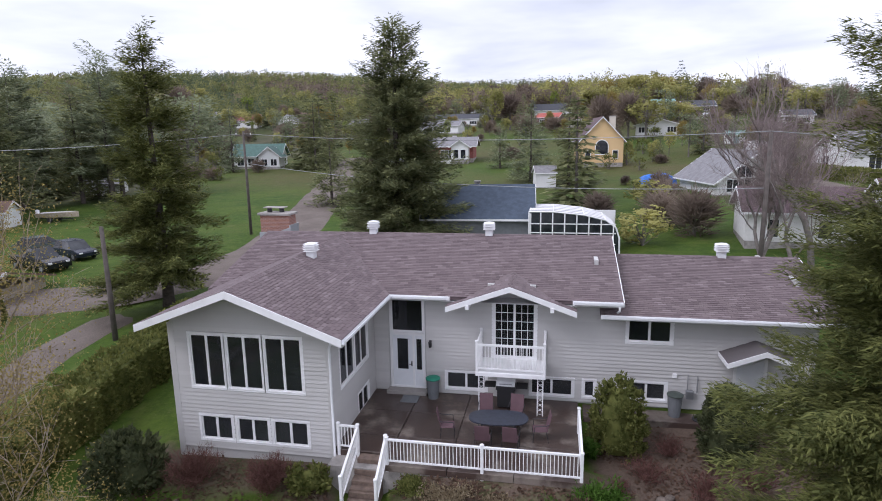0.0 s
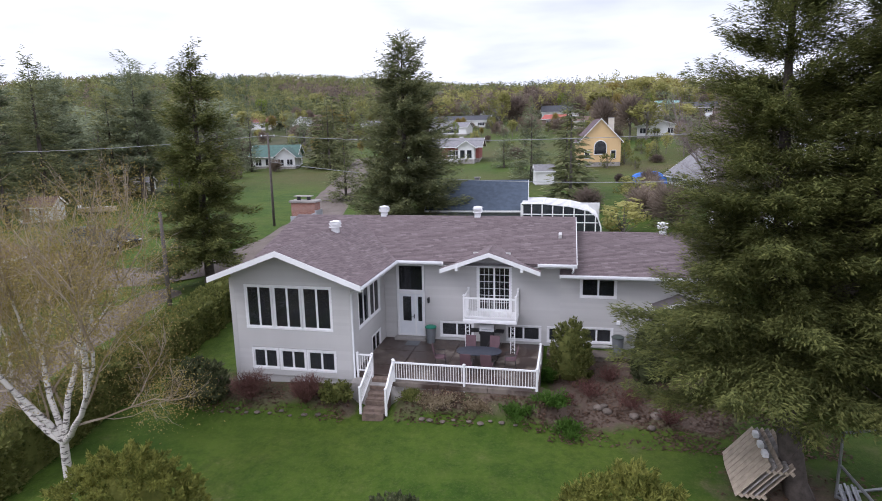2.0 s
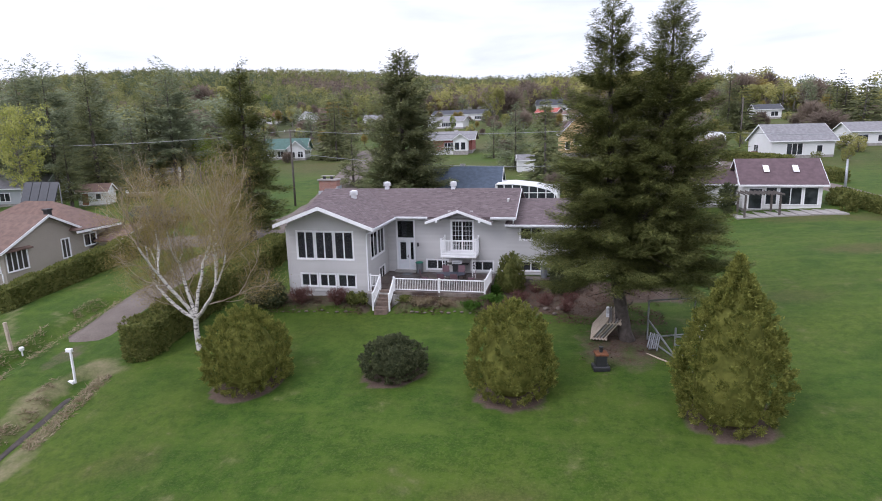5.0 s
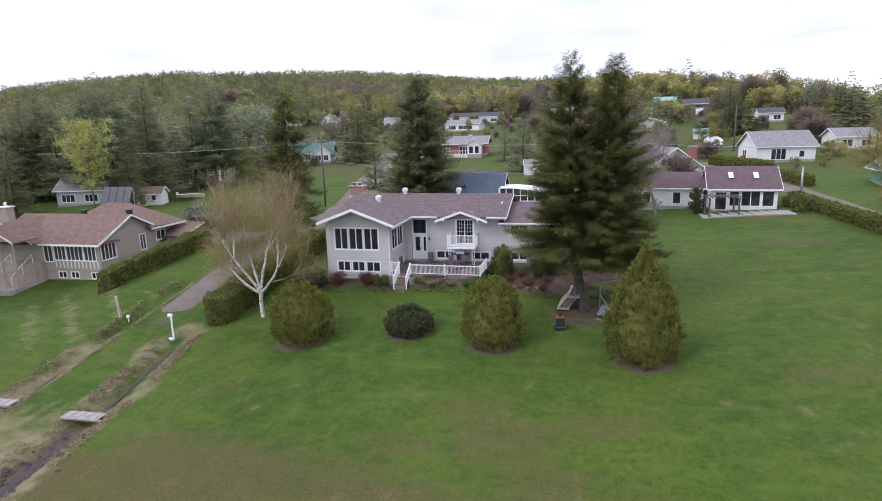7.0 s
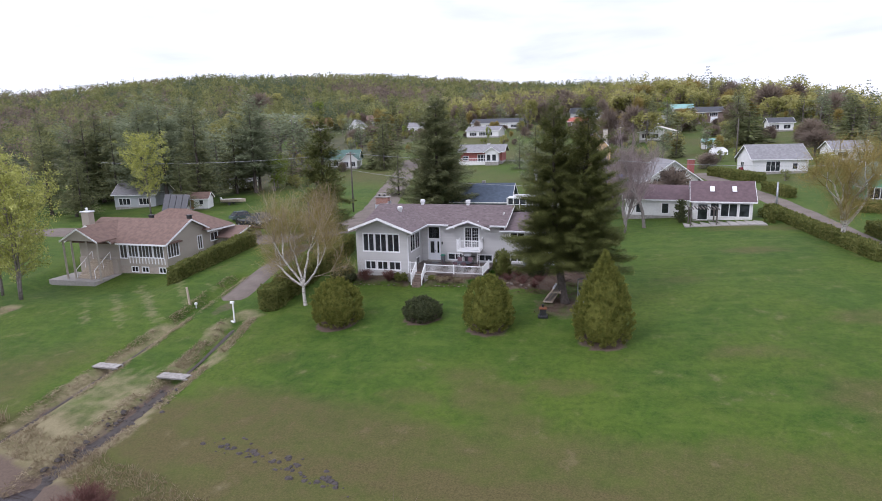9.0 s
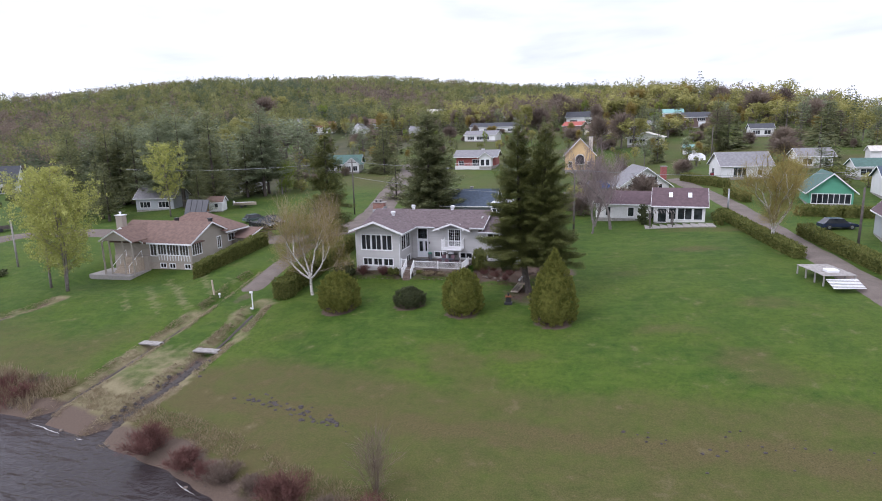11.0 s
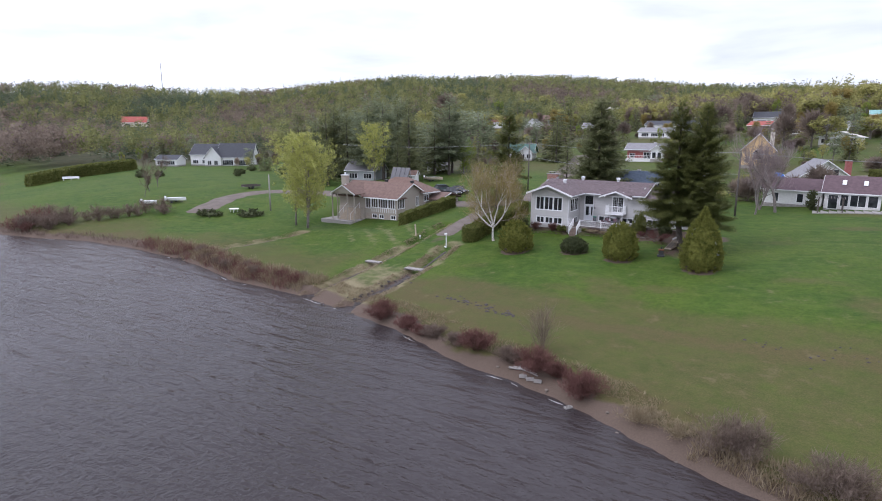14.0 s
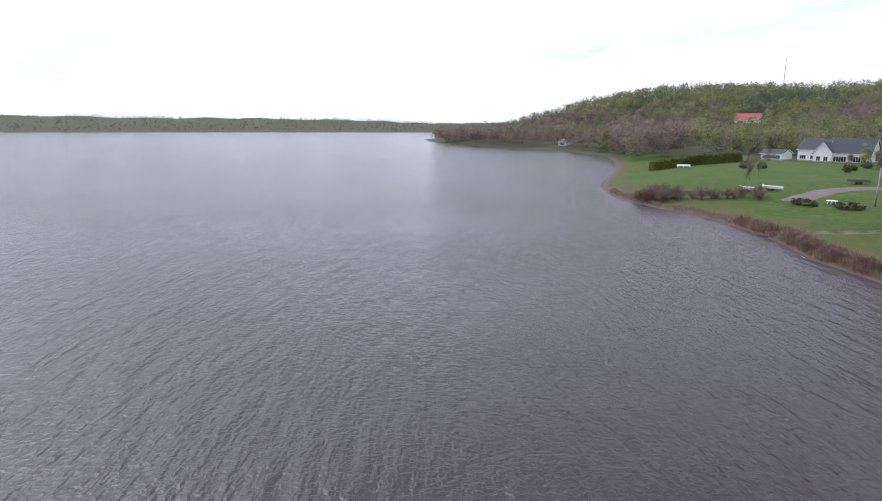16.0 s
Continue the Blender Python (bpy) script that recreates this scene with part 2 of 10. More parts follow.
dry = n.mix(n.ramp(fine, (0.35, (0, 0, 0)), (0.65, (1, 1, 1))), (0.058, 0.050, 0.018), (0.104, 0.088, 0.034))
soil = n.mix(n.ramp(fine, (0.35, (0, 0, 0)), (0.65, (1, 1, 1))), (0.085, 0.061, 0.046), (0.125, 0.092, 0.070))
wood = n.mix(n.ramp(big, (0.35, (0, 0, 0)), (0.65, (1, 1, 1))), (0.052, 0.058, 0.028), (0.085, 0.080, 0.042))


rough_ = n.mix(0.45, mid_, n.noise(0.33, 4.0, 0.6))


def patchy(channel, soft=0.35, amount=None):
    v = n.math("ADD", sep.outputs[channel] if amount is None else amount, n.math("MULTIPLY", n.math("SUBTRACT", rough_, 0.5), 1.7))
    return n.ramp(v, (0.5 - soft, (0, 0, 0)), (0.5 + soft, (1, 1, 1)))


c = n.mix(patchy(1, 0.55), lawn, dry)
c = n.mix(patchy(0, 0.35, att.outputs["Alpha"]), c, n.ramp(n.mix(0.4, fine, mid_), (0.3, (0.115, 0.098, 0.052)), (0.7, (0.25, 0.215, 0.125))))
c = n.mix(patchy(0, 0.2), c, soil)
c = n.mix(sep.outputs[2], c, wood)
n.color(c)
n.bump(n.mix(0.5, fine, n.noise(30.0, 4.0)), 0.5, 0.05)
n.p.inputs["Specular IOR Level"].default_value = 0.2
ground_ob = tagged(sheet("ground", xx, yy, zz, n.m), "mown spring lawn sloping to a sandy lake shore", "ground", kind="structure")

# what grows or lies where: red bare soil, green dry grass, blue woodland floor
ss = yy - shore(xx)
soil_c = smooth(2.9, 1.7, ss + 0.9 * wob(xx, yy, 5.0, 3.0))
soil_c = np.maximum(soil_c, smooth(1.3, 0.5, to_line(xx, yy, DITCH_B)) * 0.8 * smooth(-20, -23, yy))
soil_c = np.maximum(soil_c, smooth(0.5, 0.1, to_line(xx, yy, DITCH_A)) * 0.7 * smooth(-19, -22, yy))
soil_c = np.maximum(soil_c, smooth(0.8, 0.2, to_line(xx, yy, DITCH_C)) * 0.7)
for bx, by, br in ((-3.25, -10.95, 2.05), (4.6, -9.6, 1.65), (11.0, -10.85, 1.95), (20.7, -12.4, 2.1)):
    soil_c = np.maximum(soil_c, smooth(br + 0.15, br - 0.35, np.hypot(xx - bx, yy - by)))
soil_c = np.maximum(soil_c, 0.62 * smooth(3.6, 1.4, np.hypot(xx - 16.8, (yy + 5.6) * 0.8)))
soil_c = np.maximum(soil_c, 0.8 * smooth(-2.0, -0.8, yy + 0.5 * wob(xx, yy, 2.0)) * smooth(2.0, 0.5, yy) * smooth(8.6, 9.6, xx) * smooth(17, 15, xx))
soil_c = np.maximum(soil_c, 0.85 * smooth(0.0, 0.5, yy - 0.6) * smooth(4.6, 4.0, yy) * smooth(8.6, 9.2, xx) * smooth(23, 20, xx))
soil_c = np.maximum(soil_c, 0.6 * smooth(-2.3, -1.7, yy + 0.4 * wob(xx, yy, 1.6)) * smooth(1.0, 0.0, yy) * np.maximum(smooth(-8.2, -7.2, xx) * smooth(0.9, 0.3, xx), smooth(2.0, 2.6, xx) * smooth(10, 9, xx)))
soil_c = np.maximum(soil_c, 0.55 * smooth(2.0, 0.6, np.hypot((xx + 17.3) * 1.3, (yy + 8.6) * 0.7)))
# a wet brown corner beside the ditch, fading out along the shore
dry_c = smooth(-23.2, -26.5, yy - 0.42 * (xx + 11) * smooth(12, -8, xx) * 0.9 + 1.0 * wob(xx, yy, 5.0, 0.7)) * smooth(-13, -11.5, xx) * np.interp(xx, (-12, 2, 14, 60), (0.85, 0.78, 0.66, 0.60))
# a browner belt, wet in spring, crosses the lawn above the shore
dry_c = np.maximum(dry_c, smooth(2.6, 0.8, abs(yy + 30 + 0.02 * xx) + 0.9 * wob(xx, yy, 4.0, 2.0)) * smooth(-14, -8, xx) * 0.95)
dry_c = np.maximum(dry_c, 0.62 * smooth(-14, -24, yy + 3.5 * wob(xx, yy, 9.0, 1.7)) * smooth(-21, -26, xx) * smooth(0, 3, ss))
dry_c = np.maximum(dry_c, 0.62 * smooth(0.2, 0.8, wob(xx, yy, 6.0, 4.0)) * smooth(-14, -20, yy) * smooth(-12, -6, xx))
dry_c = np.maximum(dry_c, smooth(9, 4, ss + 2.5 * wob(xx, yy, 6.0, 0.7)) * 0.95)
# straw: flattened along the ditches, all over the tongue of land between them
strw_c = smooth(0.95, 0.35, abs(to_line(xx, yy, DITCH_A) - 0.55) + 0.35 * wob(xx, yy, 2.0)) * 0.72 * smooth(-9.5, -13, yy)
strw_c = np.maximum(strw_c, smooth(1.1, 0.3, abs(to_line(xx, yy, DITCH_B) - 1.15) + 0.5 * wob(xx, yy, 2.3, 1.0)) * np.interp(yy, (-40, -21, -10), (0.95, 0.7, 0.5)))
tongue = smooth(-0.3, 0.5, xx - np.interp(yy, [p[1] for p in DITCH_A[:4]], [p[0] for p in DITCH_A[:4]])) * smooth(0.3, -0.5, xx - np.interp(yy, [p[1] for p in DITCH_B], [p[0] for p in DITCH_B]))
strw_c = np.maximum(strw_c, tongue * smooth(-19, -24, yy) * (0.62 + 0.3 * wob(xx, yy, 2.6, 3.0)))
strw_c = np.maximum(strw_c, smooth(1.0, 0.4, abs(to_line(xx, yy, DITCH_C) - 0.5) + 0.4 * wob(xx, yy, 2.0)) * 0.62)
strw_c = strw_c * smooth(0, 2.5, ss)
# mown streaks of pale grass before the bungalow
strw_c = np.maximum(strw_c, 0.40 * smooth(0.35, 0.8, np.sin((yy + 0.9 * xx) * 1.5 + 1.2 * wob(xx, yy, 6.0))) * smooth(-38, -33, xx) * smooth(-20.5, -23, xx) * smooth(-16, -12, yy) * smooth(0, -3, yy))
# dull ground and beds between the village houses
dry_c = np.maximum(dry_c, smooth(50, 80, yy) * smooth(-95, -80, xx + 0.2 * yy) * np.clip(0.42 + 0.5 * wob(xx, yy, 17.0, 2.2), 0, 0.9))
dry_c = np.maximum(dry_c, 0.55 * smooth(3.0, 1.2, np.hypot((xx - 36) * 0.5, yy - 24.5)))
dry_c = np.maximum(dry_c, 0.6 * smooth(0.6, 1.5, yy + 0.6) * smooth(0.6, -0.6, yy) * smooth(2.2, 3, xx) * smooth(9, 8, xx))
for bx, by, bw, bh, k in ((36, 12, 4, 1.6, 0.6), (42, 24, 5, 1.8, 0.55), (15, -25, 2.2, 1.2, 0.5), (7.5, -22, 2.6, 1.0, 0.5), (18, -19.5, 3.0, 1.0, 0.5), (40, -8, 4, 1.5, 0.45), (31, -14, 3.5, 1.2, 0.45), (28, 2, 3.0, 1.2, 0.4)):
    dry_c = np.maximum(dry_c, k * smooth(1.3, 0.5, np.hypot((xx - bx) / bw, (yy - by) / bh) + 0.35 * wob(xx, yy, 1.7, 5.0)))
r_, az_ = np.hypot(xx - 28, yy + 75), np.degrees(np.arctan2(-(xx - 28), yy + 75))
wood_c = smooth(330, 420, r_ + 30 * wob(xx, yy, 60.0, 1.2))
wood_c = np.maximum(wood_c, smooth(-62, -70, xx + 6 * wob(xx, yy, 14.0)) * smooth(52, 70, yy) * smooth(-140, -120, xx))
wood_c = np.maximum(wood_c, smooth(-190, -215, xx) * smooth(10, 40, ss))
cover = ground_ob.data.color_attributes.new("cover", "FLOAT_COLOR", "POINT")
cover.data.foreach_set("color", np.stack([soil_c, dry_c, wood_c, strw_c], -1).ravel().astype(np.float32))

# ---- lake ----
n = Nodes("lake_water", 0.08)
n.color(n.mix(n.ramp(n.noise(0.02, 3.0), (0.4, (0, 0, 0)), (0.6, (1, 1, 1))), (0.026, 0.020, 0.020), (0.037, 0.030, 0.031)))
n.p.inputs["IOR"].default_value = 1.33
def wave_train(turn, scale, stretch, detail):
    mp = n.add("ShaderNodeMapping", Rotation=(0, 0, radians(turn)), Scale=(stretch, 1.0, 1.0))
    n.link(n.where(), mp.inputs[0])
    return n.noise(scale, detail, 0.55, at=mp.outputs[0])


# a long wave train crossed by a weaker one, gusts that ruffle wide patches, and a fine chop
gust = n.math("ADD", n.math("MULTIPLY", n.noise(0.03, 3.0, 0.5), 0.7), 0.65)
waves = n.math("ADD", n.math("MULTIPLY", wave_train(-2, 0.66, 0.22, 3.0), 0.85), n.math("MULTIPLY", wave_train(-48, 0.74, 0.26, 3.0), 0.90))
waves = n.math("ADD", waves, n.math("MULTIPLY", n.noise(2.4, 3.0, 0.62), 0.34))
n.bump(n.math("MULTIPLY", waves, gust), 1.0, 0.40)
water = sheet("water", *np.meshgrid(np.array([-4600.0, 0, 4600]), np.array([-4600.0, 0, 1800])), np.full((3, 3), LAKE), n.m)
tagged(water, "dark brown rippled lake reaching to far wooded hills", "lake", kind="structure")

# ---- roads ----
n = Nodes("gravel", 0.95)
gr = n.noise(14.0, 6.0, 0.7)
n.color(n.mix(n.ramp(n.noise(0.5, 4.0), (0.35, (0, 0, 0)), (0.7, (1, 1, 1))), n.ramp(gr, (0.3, (0.075, 0.059, 0.048)), (0.7, (0.15, 0.120, 0.100))), n.ramp(gr, (0.3, (0.105, 0.085, 0.071)), (0.7, (0.21, 0.175, 0.148)))))
n.bump(gr, 0.5, 0.03)


def strip(name, line, half, label, category, mat="gravel", drop=0.03):
    """A road that follows the land, with a slight crown and uneven edges."""
    pts = []
    for (ax, ay), (bx, by) in zip(line[:-1], line[1:]):
        k = max(2, int(math.hypot(bx - ax, by - ay) / 1.5))
        pts += [(ax + (bx - ax) * i / k, ay + (by - ay) * i / k) for i in range(k)]
    pts = np.array(pts + [line[-1]])
    for _ in range(14):
        pts[1:-1] = (pts[:-2] + 2 * pts[1:-1] + pts[2:]) / 4
    d = np.gradient(pts, axis=0)
    d /= np.linalg.norm(d, axis=1)[:, None]
    side = np.stack([-d[:, 1], d[:, 0]], -1)
    rows = []
    for k, o in enumerate(np.linspace(-1, 1, 7)):
        w = half * o + (0.25 * wob(pts[:, 0], pts[:, 1], 2.0, k) if abs(o) == 1 else 0)
        p = pts + side * np.broadcast_to(w, len(pts))[:, None]
        end = np.minimum(np.arange(len(pts)), np.arange(len(pts))[::-1])
        rows.append(np.c_[p, ground(p[:, 0], p[:, 1]) + 0.05 * (1 - o * o) - 0.09 * (abs(o) == 1) - drop - 0.25 * (end < 1)])
    rows = np.array(rows)
    return tagged(sheet(name, rows[..., 0], rows[..., 1], rows[..., 2], MATS[mat]), label, category, kind="structure")


strip("road", ROAD, 3.0, "worn grey-brown gravel road between lawns", "road")
strip("driveway", DRIVE, 1.5, "narrow gravel lane running down towards the lake", "driveway")
strip("street", STREET, 1.9, "grey paved street between clipped hedges", "road")
plain("wet_mud", (0.040, 0.030, 0.024), 0.65, vary=0.4, scale=2.0, grain=9.0, bump=0.5)
for line, half in ((DITCH_A[:4], 0.22), (DITCH_B[:3], 0.5), (DITCH_B[2:], 0.26), (DITCH_C[:3], 0.3)):
    strip("ditch_bed", line, half, "dark wet mud in a narrow drainage ditch", "ditch", "wet_mud", -0.02)

# ---- tools for meshes ----
class Mesh:
    """Collects vertices and faces, then links them as one object."""

    def __init__(self):
        self.v, self.f = [], []

    def add(self, verts, faces):
        k = len(self.v)
        self.v += [tuple(p) for p in verts]
        self.f += [tuple(i + k for i in f) for f in faces]
        return self

    def box(self, x0, x1, y0, y1, z0, z1, m=None):
        p = [(x, y, z) for z in (z0, z1) for y in (y0, y1) for x in (x0, x1)]
        if m is not None:
            p = [m @ Vector(q) for q in p]
        return self.add(p, [(0, 2, 3, 1), (4, 5, 7, 6), (0, 1, 5, 4), (2, 6, 7, 3), (0, 4, 6, 2), (1, 3, 7, 5)])

    def soft_box(self, x0, x1, y0, y1, z0, z1, b=0.02, m=None):
        """A box with its upright and upper edges chamfered."""
        def ring(i, z):
            return [(x0 + i + b, y0 + i, z), (x1 - i - b, y0 + i, z), (x1 - i, y0 + i + b, z), (x1 - i, y1 - i - b, z), (x1 - i - b, y1 - i, z), (x0 + i + b, y1 - i, z), (x0 + i, y1 - i - b, z), (x0 + i, y0 + i + b, z)]
        p = ring(0, z0) + ring(0, z1 - b) + ring(b, z1)
        if m is not None:
            p = [m @ Vector(q) for q in p]
        f = [tuple(range(7, -1, -1)), tuple(range(16, 24))]
        for k in (0, 8):
            f += [(k + i, k + (i + 1) % 8, k + 8 + (i + 1) % 8, k + 8 + i) for i in range(8)]
        return self.add(p, f)

    def slab(self, poly, down):
        """A sheet with thickness: 3D corners counter-clockwise from above, and how far down it goes."""
        k = len(poly)
        lo = [(x, y, z - down) for x, y, z in poly]
        return self.add(list(poly) + lo, [tuple(range(k)), tuple(range(2 * k - 1, k - 1, -1))] + [(i, k + i, k + (i + 1) % k, (i + 1) % k) for i in range(k)])

    def tube(self, path, radii, n=6, cap=True):
        path = [Vector(p) for p in path]
        rows = []
        for i, p in enumerate(path):
            d = (path[min(i + 1, len(path) - 1)] - path[max(i - 1, 0)])
            d = d.normalized() if d.length > 1e-9 else Vector((0, 0, 1))
            a = d.cross(Vector((0.31, 0.95, 0.05)) if abs(d.y) < 0.9 else Vector((1, 0, 0))).normalized()
            b = d.cross(a)
            r = radii[i] if isinstance(radii, (list, tuple)) else radii
            rows.append([p + (a * math.cos(t) + b * math.sin(t)) * r for t in (2 * math.pi * j / n for j in range(n))])
        f = [(i * n + j, i * n + (j + 1) % n, (i + 1) * n + (j + 1) % n, (i + 1) * n + j) for i in range(len(rows) - 1) for j in range(n)]
        if cap:
            f += [tuple(range(n - 1, -1, -1)), tuple((len(rows) - 1) * n + j for j in range(n))]
        return self.add([q for row in rows for q in row], f)

    def lathe(self, x, y, profile, n=16):
        """A turned body: rows of radius and height about an upright axis."""
        rows = [[(x + r * math.cos(2 * math.pi * j / n), y + r * math.sin(2 * math.pi * j / n), z) for j in range(n)] for r, z in profile]
        f = [(i * n + j, i * n + (j + 1) % n, (i + 1) * n + (j + 1) % n, (i + 1) * n + j) for i in range(len(rows) - 1) for j in range(n)]
        f += [tuple(range(n - 1, -1, -1)), tuple((len(rows) - 1) * n + j for j in range(n))]
        return self.add([q for row in rows for q in row], f)

    def mesh(self, name, material, smooth_=False):
        me = bpy.data.meshes.new(name)
        me.from_pydata([tuple(p) for p in self.v], [], self.f)
        me.materials.append(material)
        if smooth_:
            me.polygons.foreach_set("use_smooth", [True] * len(me.polygons))
        return me

    def part(self, name, material, parent=None, label="", smooth_=False):
        ob = new(name, self.mesh(name, material, smooth_))
        ob.parent = parent
        return tagged(ob, label)


def thing(name, label, category, group="", kind="", m=None):
    ob = new(name)
    ob.empty_display_size = 0.2
    if m is not None:
        ob.matrix_world = m
    return tagged(ob, label, category, group, kind)


def piece(name, mesh, parent, m):
    ob = new(name, mesh)
    ob.parent = parent
    ob.matrix_basis = m
    return ob


def cells(u0, u1, v0, v1, holes):
    """The rectangles that are left of a wall when its openings are taken out."""
    us = sorted({u0, u1, *(min(max(h[k], u0), u1) for h in holes for k in (0, 1))})
    out = []
    for a, b in zip(us[:-1], us[1:]):
        cuts = sorted((h[2], h[3]) for h in holes if h[0] < (a + b) / 2 < h[1])
        lo = v0
        for c, d in cuts:
            if c > lo:
                out.append((a, b, lo, c))
            lo = max(lo, d)
        if lo < v1:
            out.append((a, b, lo, v1))
    return out


def spans(u0, u1, z, holes):
    """The stretches of one course at height z between the openings."""
    cuts = sorted((h[0], h[1]) for h in holes if h[2] < z < h[3])
    out, lo = [], u0
    for a, b in cuts:
        if a > lo + 0.02:
            out.append((lo, a))
        lo = max(lo, b)
    if u1 > lo + 0.02:
        out.append((lo, u1))
    return out


plain("white_trim", (0.80, 0.80, 0.80), 0.45, vary=0.05, bump=0.05)
plain("white_metal", (0.72, 0.73, 0.74), 0.4, vary=0.06, bump=0.05)
# near-black: the dimness of the rooms is put into the colour
plain("room_darkness", (0.035, 0.03, 0.028), 0.9)
plain("blind", (0.45, 0.47, 0.49), 0.8, vary=0.1, grain=60)
plain("black_metal", (0.025, 0.025, 0.027), 0.45)
plain("grey_metal", (0.32, 0.33, 0.34), 0.45, 0.7, vary=0.15)
plain("stone", (0.30, 0.28, 0.26), 0.9, vary=0.3, scale=2.5, bump=0.5)
plain("slate_paint", (0.16, 0.17, 0.18), 0.6)
glass = Nodes("window_glass", 0.03)
glass.color(glass.ramp(glass.noise(1.5), (0.3, (0.012, 0.014, 0.016)), (0.7, (0.03, 0.032, 0.035))))
glass.p.inputs["IOR"].default_value = 1.5
glass.p.inputs["Alpha"].default_value = 0.72


def siding(name, c, vary=0.05):
    n = Nodes(name, 0.55)
    rnd = n.add("ShaderNodeObjectInfo").outputs["Random"]
    a, b = tuple(v * (1 - vary) for v in c), tuple(v * (1 + vary) for v in c)
    grime = n.noise(0.8, 5.0, 0.6, stretch=(1, 1, 0.35))
    base = n.mix(n.ramp(grime, (0.4, (0, 0, 0)), (0.75, (0.3, 0.3, 0.3))), n.ramp(rnd, (0, a), (1, b)), tuple(v * 0.8 for v in c))
    grain = n.noise(25.0, 3.0, stretch=(0.2, 0.2, 3.0))
    n.color(n.mix(0.12, base, n.ramp(grain, (0.3, a), (0.7, b))))
    n.bump(grain, 0.08, 0.003)
    return n.m


def lapped(name, c, pitch=0.15, vary=0.06):
    """Board siding for walls that stay far off: the laps are relief of the surface."""
    n = Nodes(name, 0.6)
    sep_ = n.add("ShaderNodeSeparateXYZ")
    n.link(n.where(), sep_.inputs[0])
    saw = n.math("FRACT", n.math("DIVIDE", sep_.outputs["Z"], pitch))
    a, b = tuple(v * (1 - vary) for v in c), tuple(min(1, v * (1 + vary)) for v in c)
    n.color(n.mix(0.4, n.ramp(n.noise(0.7, 5.0), (0.35, a), (0.7, b)), n.ramp(n.noise(12.0), (0.3, a), (0.7, b))))
    n.bump(saw, 0.5, 0.03)
    return n.m


def shingle(name, a, b, c):
    """Asphalt shingles: each tab has its own tone, with a granular surface and weathered patches."""
    n = Nodes(name, 0.92)
    geo = n.add("ShaderNodeNewGeometry").outputs["Random Per Island"]
    obj = n.add("ShaderNodeObjectInfo").outputs["Random"]
    rnd = n.math("FRACT", n.math("ADD", geo, obj))
    base = n.ramp(rnd, (0.0, a), (0.45, b), (0.8, b), (1.0, c))
    grit = n.noise(60.0, 3.0, 0.7)
    base = n.mix(0.3, base, n.ramp(grit, (0.3, a), (0.7, c)))
    n.color(n.mix(n.ramp(n.noise(0.6, 4.0), (0.4, (0, 0, 0)), (0.7, (0.35, 0.35, 0.35))), base, b))
    n.bump(grit, 0.3, 0.004)
    return n.m


def brickwork(name, a, b, mortar=(0.35, 0.32, 0.30)):
    n = Nodes(name, 0.9)
    t = n.add("ShaderNodeTexBrick", Scale=1.0)
    t.inputs["Brick Width"].default_value, t.inputs["Row Height"].default_value, t.inputs["Mortar Size"].default_value = 0.22, 0.075, 0.008
    for key, v in (("Color1", a), ("Color2", b), ("Mortar", mortar)):
        t.inputs[key].default_value = (*v, 1)
    mp = n.add("ShaderNodeCombineXYZ")
    sp = n.add("ShaderNodeSeparateXYZ")
    n.link(n.where(), sp.inputs[0])
    n.link(n.math("ADD", sp.outputs["X"], sp.outputs["Y"]), mp.inputs[0])
    n.link(sp.outputs["Z"], mp.inputs[1])
    n.link(mp.outputs[0], t.inputs["Vector"])
    n.color(n.mix(0.3, t.outputs["Color"], n.ramp(n.noise(6.0), (0.3, a), (0.7, b))))
    n.bump(t.outputs["Fac"], -0.4, 0.01)
    return n.m




